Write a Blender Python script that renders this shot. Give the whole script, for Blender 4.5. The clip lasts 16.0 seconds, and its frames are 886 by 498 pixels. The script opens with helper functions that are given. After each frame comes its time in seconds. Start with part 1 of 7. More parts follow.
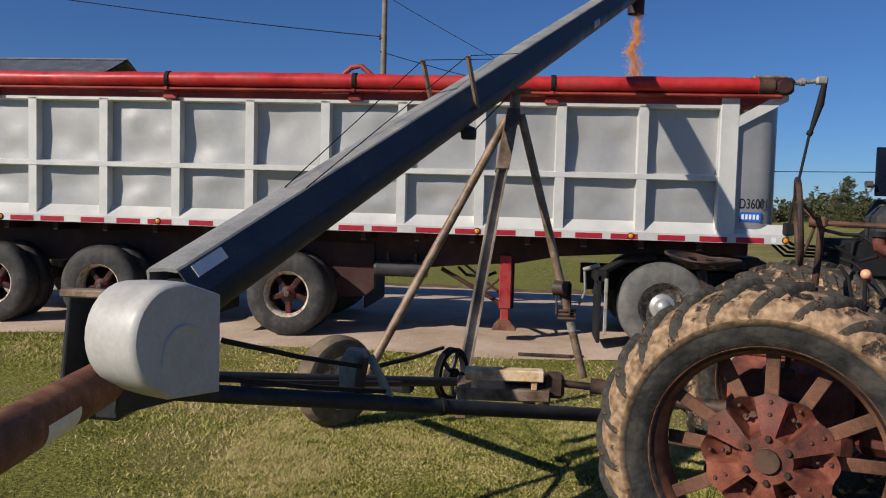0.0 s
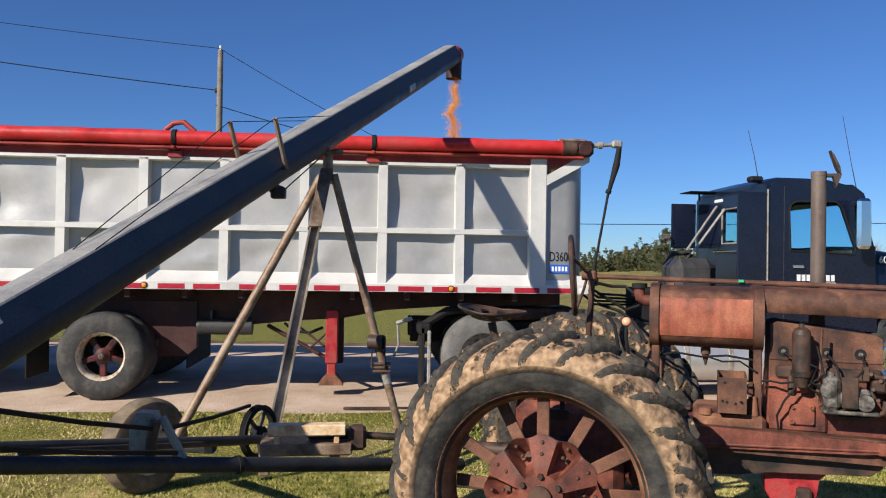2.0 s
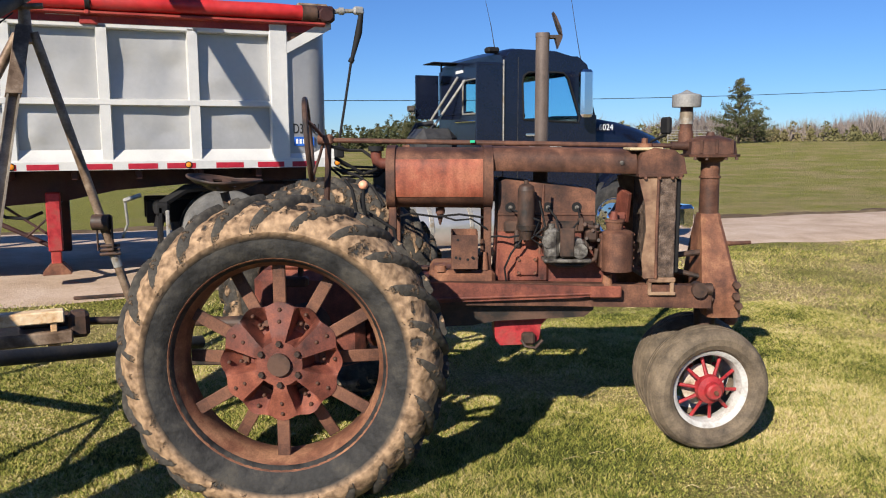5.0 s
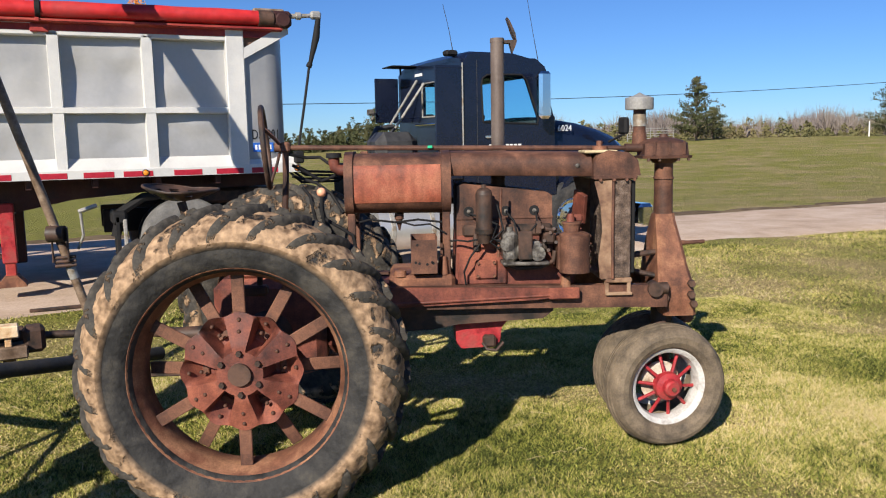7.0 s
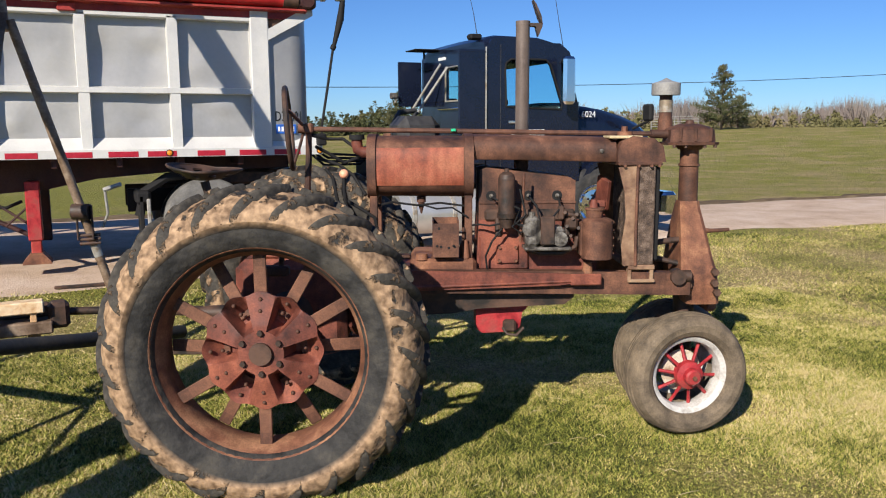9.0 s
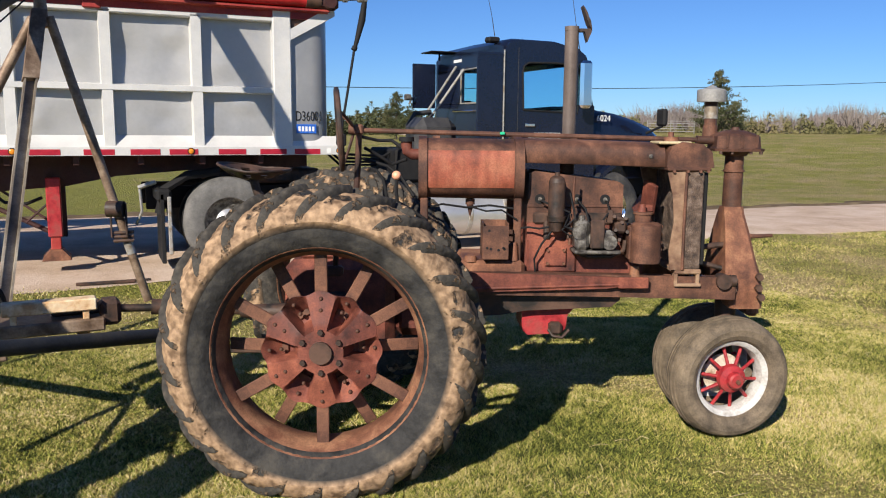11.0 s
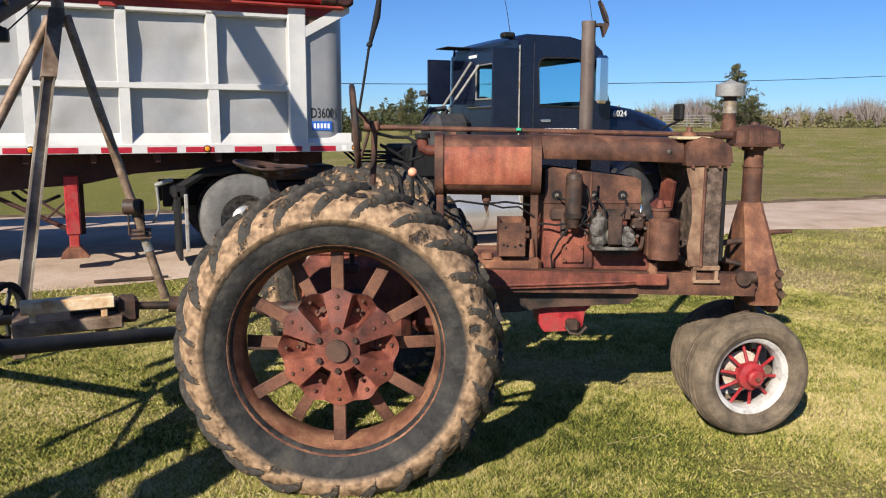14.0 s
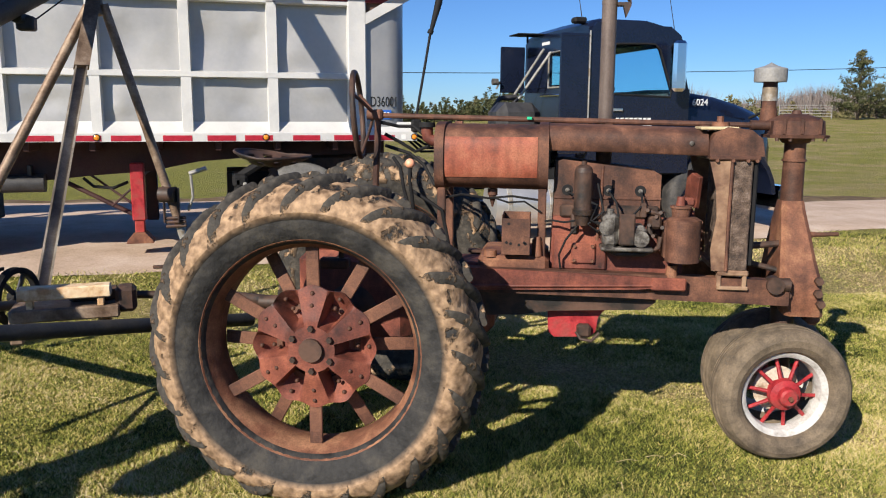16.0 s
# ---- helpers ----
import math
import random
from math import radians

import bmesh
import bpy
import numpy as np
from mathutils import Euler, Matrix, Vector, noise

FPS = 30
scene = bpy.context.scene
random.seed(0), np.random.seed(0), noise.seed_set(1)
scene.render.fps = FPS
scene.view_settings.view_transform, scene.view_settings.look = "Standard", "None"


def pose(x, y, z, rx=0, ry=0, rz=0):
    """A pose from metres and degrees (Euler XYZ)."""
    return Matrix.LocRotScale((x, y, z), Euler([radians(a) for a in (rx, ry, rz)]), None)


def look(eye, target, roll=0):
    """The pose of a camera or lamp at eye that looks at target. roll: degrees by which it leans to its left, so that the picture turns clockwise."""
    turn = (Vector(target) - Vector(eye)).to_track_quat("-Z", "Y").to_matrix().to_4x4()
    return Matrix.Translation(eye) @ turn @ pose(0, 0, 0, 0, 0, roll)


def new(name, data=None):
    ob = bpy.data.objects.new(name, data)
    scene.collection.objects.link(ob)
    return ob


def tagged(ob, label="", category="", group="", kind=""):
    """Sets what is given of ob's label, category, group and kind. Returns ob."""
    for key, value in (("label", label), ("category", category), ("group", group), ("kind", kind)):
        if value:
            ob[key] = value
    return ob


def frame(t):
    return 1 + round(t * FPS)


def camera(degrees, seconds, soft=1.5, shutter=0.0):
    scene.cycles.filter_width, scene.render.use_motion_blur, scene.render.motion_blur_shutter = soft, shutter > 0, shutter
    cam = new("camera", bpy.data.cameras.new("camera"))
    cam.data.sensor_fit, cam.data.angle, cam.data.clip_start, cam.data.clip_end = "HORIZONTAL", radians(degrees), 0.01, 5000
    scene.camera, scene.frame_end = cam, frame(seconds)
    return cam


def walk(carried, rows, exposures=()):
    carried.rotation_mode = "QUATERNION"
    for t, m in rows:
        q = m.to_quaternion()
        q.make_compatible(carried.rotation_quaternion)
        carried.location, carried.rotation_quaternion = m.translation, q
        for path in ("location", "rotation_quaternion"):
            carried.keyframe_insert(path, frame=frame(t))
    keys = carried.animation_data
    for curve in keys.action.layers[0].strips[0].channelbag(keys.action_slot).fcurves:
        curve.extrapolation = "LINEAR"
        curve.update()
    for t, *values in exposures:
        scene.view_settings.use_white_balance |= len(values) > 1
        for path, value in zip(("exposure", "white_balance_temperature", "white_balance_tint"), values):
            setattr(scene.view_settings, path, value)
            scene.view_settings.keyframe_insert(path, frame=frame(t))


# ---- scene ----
cam = camera(57.8, 16.0, soft=1.1)

PATH = [
    (0, (-0.453, -0.44, 1.7), (-0.67, 1.545, 1.586), 1.6),
    (0.5, (-0.212, -0.523, 1.73), (-0.308, 1.475, 1.697), 1.1),
    (1, (-0.175, -0.568, 1.736), (-0.133, 1.431, 1.74), 0.5),
    (1.5, (-0.181, -0.598, 1.735), (-0.048, 1.398, 1.757), 0.6),
    (2, (-0.193, -0.611, 1.733), (-0.035, 1.383, 1.759), 0.9),
    (2.5, (-0.208, -0.614, 1.729), (-0.106, 1.384, 1.753), 1.1),
    (3, (-0.208, -0.584, 1.725), (-0.164, 1.416, 1.738), 0.9),
    (3.5, (-0.197, -0.559, 1.723), (-0.168, 1.441, 1.714), 0.5),
    (4, (-0.162, -0.54, 1.697), (0.064, 1.445, 1.594), 0.2),
    (4.5, (-0.084, -0.505, 1.651), (0.58, 1.364, 1.392), 0.6),
    (7, (-0.052, -0.539, 1.675), (0.768, 1.266, 1.408), -1.1),
    (7.5, (-0.049, -0.536, 1.673), (0.757, 1.275, 1.41), -1.0),
    (8, (-0.049, -0.532, 1.671), (0.747, 1.282, 1.399), -0.8),
    (8.5, (-0.052, -0.531, 1.67), (0.739, 1.284, 1.387), -0.7),
    (9, (-0.056, -0.527, 1.664), (0.716, 1.293, 1.362), -0.3),
    (9.5, (-0.123, -0.489, 1.654), (0.624, 1.339, 1.337), 0.6),
    (10, (-0.234, -0.453, 1.663), (0.53, 1.371, 1.365), 0.6),
    (12.5, (-0.377, -0.428, 1.674), (0.428, 1.377, 1.367), 0.4),
    (13, (-0.371, -0.41, 1.668), (0.374, 1.418, 1.347), 0.6),
    (13.5, (-0.363, -0.41, 1.669), (0.374, 1.423, 1.359), 0.4),
    (14, (-0.346, -0.423, 1.674), (0.411, 1.403, 1.365), 0.2),
    (14.5, (-0.325, -0.447, 1.68), (0.458, 1.367, 1.366), -0.1),
    (15, (-0.16, -0.496, 1.673), (0.613, 1.319, 1.345), 0.1),
    (15.5, (0.037, -0.491, 1.671), (0.755, 1.341, 1.315), 0.2),
    (16, (0.233, -0.365, 1.67), (0.74, 1.54, 1.335), 0.3),
]
walk(cam, [(t, look(eye, target, roll)) for t, eye, target, roll in PATH],
     exposures=[(0.0, -0.25), (1.0, 0.06), (1.5, 0.16), (3.5, 0.27), (4.6, 0.30), (7.0, 0.32), (10.0, 0.28), (14.5, 0.32), (16.0, 0.32)])

# ---- light ----
TO_SUN = Vector((-1.30, -1.145, 1.0)).normalized()
world = bpy.data.worlds.new("world")
scene.world = world
world.use_nodes = True
wn = world.node_tree.nodes
sky = wn.new("ShaderNodeTexSky")
sky.sky_type = "NISHITA"
sky.sun_disc = False
sky.sun_elevation = math.asin(TO_SUN.z)
sky.sun_rotation = math.atan2(TO_SUN.x, TO_SUN.y)
sky.altitude, sky.air_density, sky.dust_density, sky.ozone_density = 1200.0, 1.0, 0.0, 5.0
wn["Background"].inputs["Strength"].default_value = 0.058
tint = wn.new("ShaderNodeMix")
tint.data_type, tint.blend_type = "RGBA", "MULTIPLY"
tint.inputs["Factor"].default_value = 1.0
tint.inputs["B"].default_value = (0.76, 1.06, 1.50, 1)
world.node_tree.links.new(sky.outputs[0], tint.inputs["A"])
world.node_tree.links.new(tint.outputs["Result"], wn["Background"].inputs["Color"])
sun_data = bpy.data.lights.new("sun", "SUN")
sun_data.energy, sun_data.angle, sun_data.color = 5.6, radians(0.55), (1.0, 0.91, 0.79)
sun = new("sun", sun_data)
sun.matrix_world = look(TO_SUN * 50, (0, 0, 0))


# ---- materials ----
def material(name, colours, scale=8.0, rough=(0.5, 0.8), metal=0.0, bump=0.15, fine=90.0, stops=(0.38, 0.62), spec=0.4, detail=8.0, grain=0.35, streak=0.0):
    """Two or three colours mixed by a coarse noise, fine grain and run-down streaks over it, with matching roughness and relief."""
    m = bpy.data.materials.new(name)
    m.use_nodes = True
    nt = m.node_tree
    bsdf = nt.nodes["Principled BSDF"]
    co = nt.nodes.new("ShaderNodeTexCoord")
    n1 = nt.nodes.new("ShaderNodeTexNoise")
    n1.inputs["Scale"].default_value, n1.inputs["Detail"].default_value, n1.inputs["Roughness"].default_value = scale, detail, 0.65
    n2 = nt.nodes.new("ShaderNodeTexNoise")
    n2.inputs["Scale"].default_value, n2.inputs["Detail"].default_value = fine, 4.0
    for n in (n1, n2):
        nt.links.new(co.outputs["Object"], n.inputs["Vector"])
    ramp = nt.nodes.new("ShaderNodeValToRGB")
    el = ramp.color_ramp.elements
    n = len(colours)
    while len(el) < n:
        el.new(0.5)
    for i, c in enumerate(colours):
        el[i].position = stops[0] + (stops[1] - stops[0]) * i / max(1, n - 1)
        el[i].color = (*c, 1)
    nt.links.new(n1.outputs["Fac"], ramp.inputs["Fac"])
    mix = nt.nodes.new("ShaderNodeMix")
    mix.data_type, mix.blend_type = "RGBA", "OVERLAY"
    mix.inputs["Factor"].default_value = grain
    nt.links.new(ramp.outputs["Color"], mix.inputs["A"])
    nt.links.new(n2.outputs["Fac"], mix.inputs["B"])
    colour = mix.outputs["Result"]
    if streak:
        runs = nt.nodes.new("ShaderNodeMapping")
        runs.inputs["Scale"].default_value = (26, 26, 2.2)
        nt.links.new(co.outputs["Object"], runs.inputs["Vector"])
        n3 = nt.nodes.new("ShaderNodeTexNoise")
        n3.inputs["Scale"].default_value, n3.inputs["Detail"].default_value = 1.0, 6.0
        nt.links.new(runs.outputs["Vector"], n3.inputs["Vector"])
        lay = nt.nodes.new("ShaderNodeMix")
        lay.data_type, lay.blend_type = "RGBA", "OVERLAY"
        lay.inputs["Factor"].default_value = streak
        nt.links.new(colour, lay.inputs["A"])
        nt.links.new(n3.outputs["Fac"], lay.inputs["B"])
        colour = lay.outputs["Result"]
    nt.links.new(colour, bsdf.inputs["Base Color"])
    mr = nt.nodes.new("ShaderNodeMapRange")
    mr.inputs["To Min"].default_value, mr.inputs["To Max"].default_value = rough
    mr.inputs["From Min"].default_value, mr.inputs["From Max"].default_value = 0.3, 0.7
    nt.links.new(n1.outputs["Fac"], mr.inputs["Value"])
    nt.links.new(mr.outputs["Result"], bsdf.inputs["Roughness"])
    bsdf.inputs["Metallic"].default_value = metal
    bsdf.inputs["Specular IOR Level"].default_value = spec
    if bump:
        add = nt.nodes.new("ShaderNodeMath")
        add.operation = "ADD"
        nt.links.new(n1.outputs["Fac"], add.inputs[0])
        nt.links.new(n2.outputs["Fac"], add.inputs[1])
        b = nt.nodes.new("ShaderNodeBump")
        b.inputs["Strength"].default_value, b.inputs["Distance"].default_value = bump, 0.02
        nt.links.new(add.outputs[0], b.inputs["Height"])
        nt.links.new(b.outputs["Normal"], bsdf.inputs["Normal"])
    return m


M = {}
M["rust"] = material("rusty brown iron", [(0.020, 0.012, 0.010), (0.092, 0.041, 0.026), (0.215, 0.098, 0.058)], 5, (0.5, 0.85), 0.0, 0.10, 150, (0.32, 0.68), detail=13, grain=0.55, streak=0.5)
M["rust_red"] = material("rust over faded red paint", [(0.026, 0.012, 0.010), (0.155, 0.045, 0.030), (0.30, 0.096, 0.056)], 5, (0.5, 0.8), 0.0, 0.10, 150, (0.32, 0.68), detail=13, grain=0.5, streak=0.4)
M["rust_orange"] = material("bright orange rust", [(0.055, 0.023, 0.016), (0.19, 0.080, 0.045), (0.36, 0.185, 0.10)], 5, (0.55, 0.85), 0.0, 0.12, 150, (0.32, 0.68), detail=13, grain=0.55, streak=0.4)
M["tank_paint"] = material("faded red tank paint", [(0.075, 0.028, 0.019), (0.27, 0.072, 0.039), (0.34, 0.125, 0.07)], 6, (0.45, 0.75), 0.0, 0.06, 150, (0.30, 0.66), detail=12, grain=0.5, streak=0.55)
M["greasy"] = material("greasy dark iron", [(0.02, 0.017, 0.015), (0.06, 0.035, 0.025), (0.10, 0.055, 0.038)], 7, (0.45, 0.75), 0.0, 0.10, 45, grain=0.2)
M["red"] = material("red paint", [(0.22, 0.015, 0.02), (0.38, 0.03, 0.035), (0.30, 0.05, 0.045)], 8, (0.35, 0.65), 0.0, 0.1, 90)
M["trailer_red"] = material("weathered red steel", [(0.22, 0.02, 0.02), (0.33, 0.035, 0.03), (0.40, 0.07, 0.05)], 2, (0.4, 0.7), 0.0, 0.12, 60)
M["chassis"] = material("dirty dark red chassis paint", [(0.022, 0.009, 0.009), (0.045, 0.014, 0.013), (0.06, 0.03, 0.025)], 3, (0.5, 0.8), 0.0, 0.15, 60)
M["tarp"] = material("red vinyl tarp", [(0.38, 0.018, 0.02), (0.54, 0.03, 0.032), (0.46, 0.045, 0.045)], 1.2, (0.3, 0.5), 0.0, 0.15, 12, detail=3)
M["alu"] = material("grey painted aluminium sheet", [(0.36, 0.36, 0.36), (0.43, 0.43, 0.425), (0.48, 0.475, 0.46)], 1.1, (0.32, 0.5), 0.3, 0.05, 25, (0.3, 0.7), grain=0.06)
M["alu_post"] = material("light aluminium post", [(0.54, 0.54, 0.53), (0.63, 0.63, 0.61), (0.69, 0.68, 0.65)], 2.5, (0.35, 0.6), 0.15, 0.04, 60, (0.3, 0.7), grain=0.1)
# the side sheet's grey taken darker, for shading on the curved nose
M["shaded_nose"] = material("dull grey nose sheet", [(0.29, 0.295, 0.30), (0.34, 0.345, 0.35), (0.39, 0.39, 0.39)], 1.3, (0.3, 0.5), 0.4, 0.04, 25, (0.3, 0.7), grain=0.06)
M["polished"] = material("brushed aluminium", [(0.52, 0.52, 0.52), (0.62, 0.62, 0.61)], 2, (0.32, 0.42), 0.6, 0.0, 30, grain=0.05)
M["hub_red"] = material("dark red cast hub", [(0.012, 0.006, 0.006), (0.05, 0.008, 0.009), (0.10, 0.018, 0.016)], 8, (0.45, 0.7), 0.0, 0.1, 80)
M["galv"] = material("weathered galvanised steel", [(0.19, 0.192, 0.192), (0.29, 0.288, 0.28), (0.38, 0.365, 0.335)], 3, (0.5, 0.75), 0.15, 0.08, 90, (0.28, 0.72), detail=12, streak=0.25)
M["auger_tube"] = material("dark blue grey tube paint", [(0.014, 0.017, 0.021), (0.027, 0.031, 0.037), (0.06, 0.055, 0.05)], 4, (0.4, 0.75), 0.1, 0.12, 60, (0.3, 0.72), detail=11)
# darker, bluer than galv: the shade on the auger's near side, put into colour
M["shaded_side"] = material("dull blue-grey sheet paint", [(0.035, 0.042, 0.052), (0.058, 0.067, 0.08), (0.085, 0.09, 0.095)], 3, (0.45, 0.7), 0.1, 0.08, 70, (0.28, 0.72), detail=11)
M["stack"] = material("heat-browned exhaust steel", [(0.07, 0.052, 0.042), (0.13, 0.10, 0.085), (0.18, 0.145, 0.125)], 4, (0.45, 0.7), 0.15, 0.06, 120, (0.28, 0.72), detail=11, streak=0.4)
M["teal"] = material("chipped teal paint", [(0.10, 0.14, 0.14), (0.22, 0.27, 0.26), (0.30, 0.22, 0.13)], 9, (0.4, 0.7), 0.0, 0.12, 70, (0.35, 0.7))
M["steel"] = material("bright worn steel", [(0.32, 0.31, 0.29), (0.42, 0.41, 0.38), (0.26, 0.21, 0.15)], 8, (0.35, 0.55), 0.35, 0.08, 90)
# worn steel made paler than the other legs: sunlight put into the colour
M["lit_leg_steel"] = material("worn pale channel steel", [(0.12, 0.095, 0.07), (0.26, 0.22, 0.17), (0.46, 0.41, 0.33)], 5, (0.4, 0.6), 0.2, 0.1, 120, (0.3, 0.7), detail=12)
M["tan_steel"] = material("tan rusted steel pipe", [(0.13, 0.085, 0.055), (0.23, 0.16, 0.11), (0.34, 0.26, 0.19)], 7, (0.4, 0.7), 0.3, 0.12, 90)
M["chrome"] = material("polished chrome", [(0.75, 0.76, 0.78), (0.82, 0.82, 0.83)], 3, (0.06, 0.16), 1.0, 0.0)
M["dull_metal"] = material("dull cast aluminium", [(0.04, 0.034, 0.03), (0.11, 0.10, 0.088), (0.24, 0.225, 0.20)], 20, (0.4, 0.65), 0.3, 0.15, 120)
M["rubber"] = material("worn black rubber", [(0.018, 0.018, 0.018), (0.036, 0.035, 0.034), (0.065, 0.06, 0.052)], 7, (0.6, 0.85), 0.0, 0.06, 60, spec=0.25, grain=0.15)
M["rubber_bar"] = material("scuffed dusty tread rubber", [(0.022, 0.021, 0.020), (0.055, 0.050, 0.043), (0.13, 0.112, 0.088)], 14, (0.65, 0.9), 0.0, 0.12, 90, (0.3, 0.72), spec=0.25, detail=12, grain=0.35)
M["rubber_dusty"] = material("dusty brown-grey rubber", [(0.050, 0.040, 0.029), (0.14, 0.108, 0.074), (0.24, 0.185, 0.125)], 9, (0.7, 0.95), 0.0, 0.12, 120, (0.28, 0.7), detail=12, grain=0.4)
M["rubber_grey"] = material("road-worn grey rubber", [(0.024, 0.024, 0.025), (0.040, 0.039, 0.038), (0.075, 0.07, 0.064)], 6, (0.6, 0.85), 0.0, 0.1, 80)
M["rubber_pale"] = material("dust-greyed road rubber", [(0.07, 0.068, 0.066), (0.13, 0.127, 0.122), (0.19, 0.185, 0.175)], 6, (0.65, 0.9), 0.0, 0.1, 90, (0.3, 0.7), detail=11)
M["black"] = material("black plastic and cable", [(0.012, 0.012, 0.013), (0.018, 0.018, 0.019)], 12, (0.6, 0.85), 0.0, 0.05, 90, spec=0.2)
M["navy"] = material("dark navy truck paint", [(0.006, 0.009, 0.022), (0.009, 0.013, 0.03)], 2, (0.12, 0.25), 0.0, 0.02, 40, spec=0.5)
M["dark_grey"] = material("dark grey plastic", [(0.03, 0.03, 0.032), (0.05, 0.05, 0.052)], 8, (0.4, 0.6), 0.0, 0.05, 70)
M["white"] = material("white paint", [(0.72, 0.72, 0.70), (0.82, 0.82, 0.80)], 10, (0.4, 0.65), 0.0, 0.06, 80)
M["wheel_white"] = material("scuffed white wheel paint", [(0.24, 0.21, 0.17), (0.46, 0.44, 0.41), (0.58, 0.57, 0.54)], 12, (0.45, 0.7), 0.0, 0.1, 80, (0.3, 0.55))
M["cream"] = material("rusty cream wheel paint", [(0.20, 0.10, 0.06), (0.48, 0.40, 0.30), (0.58, 0.52, 0.43)], 14, (0.5, 0.8), 0.0, 0.15, 90, (0.36, 0.6))
M["plastic_white"] = material("translucent white plastic", [(0.40, 0.385, 0.35), (0.50, 0.49, 0.46), (0.56, 0.55, 0.52)], 5.0, (0.3, 0.5), 0.0, 0.03, 60, (0.3, 0.7), detail=11, grain=0.16)
M["amber"] = material("amber lens", [(0.7, 0.22, 0.02), (0.8, 0.28, 0.03)], 20, (0.15, 0.3), 0.0, 0.05, 90)
M["tape"] = material("crimson reflective tape", [(0.33, 0.015, 0.03), (0.42, 0.02, 0.04)], 12, (0.3, 0.5), 0.0, 0.02, 60)
M["knob"] = material("faded orange knob", [(0.85, 0.36, 0.20), (0.9, 0.45, 0.28)], 14, (0.25, 0.4), 0.0, 0.03, 90)
M["blue_label"] = material("blue enamel label", [(0.02, 0.10, 0.45), (0.03, 0.14, 0.55)], 10, (0.3, 0.5), 0.0, 0.0)
M["green_label"] = material("green tag", [(0.02, 0.45, 0.22), (0.03, 0.5, 0.26)], 10, (0.3, 0.5), 0.0, 0.0)
M["wood"] = material("pale sawn timber", [(0.50, 0.28, 0.13), (0.72, 0.52, 0.31), (0.80, 0.66, 0.46)], 9, (0.6, 0.85), 0.0, 0.2, 60)
M["pole_wood"] = material("grey weathered pole", [(0.16, 0.14, 0.12), (0.24, 0.21, 0.18)], 3, (0.7, 0.9), 0.0, 0.15, 40)
M["corn"] = material("yellow corn kernels", [(0.75, 0.24, 0.03), (0.85, 0.40, 0.06)], 40, (0.4, 0.6), 0.0, 0.0)
M["soil_iron"] = material("mud-stained tan iron", [(0.13, 0.07, 0.045), (0.24, 0.145, 0.09), (0.33, 0.22, 0.14)], 6, (0.7, 0.95), 0.0, 0.12, 50, grain=0.22)
M["core"] = material("dirty radiator core", [(0.05, 0.035, 0.028), (0.11, 0.075, 0.055), (0.19, 0.14, 0.11)], 22, (0.7, 0.9), 0.0, 0.5, 140)
M["roof"] = material("grey corrugated roofing", [(0.30, 0.31, 0.32), (0.40, 0.41, 0.42)], 1.5, (0.4, 0.6), 0.6, 0.05, 30)
M["bark"] = material("dark bark", [(0.05, 0.035, 0.025), (0.10, 0.075, 0.055)], 6, (0.8, 0.95), 0.0, 0.4, 50)
M["conifer"] = material("dark green cedar foliage", [(0.03, 0.04, 0.016), (0.07, 0.08, 0.03), (0.15, 0.12, 0.06)], 0.8, (0.7, 0.9), 0.0, 0.0, 9, (0.3, 0.7))
M["brush"] = material("bare grey-brown twigs", [(0.17, 0.145, 0.135), (0.24, 0.205, 0.19), (0.20, 0.18, 0.13)], 0.25, (0.8, 0.95), 0.0, 0.0, 5, (0.35, 0.65))
M["olive"] = material("olive shrub foliage", [(0.09, 0.092, 0.035), (0.15, 0.14, 0.06), (0.20, 0.16, 0.085)], 0.3, (0.8, 0.95), 0.0, 0.0, 5, (0.35, 0.65))
M["straw"] = material("dry straw", [(0.45, 0.36, 0.20), (0.58, 0.48, 0.29)], 10, (0.7, 0.9), 0.0, 0.0)


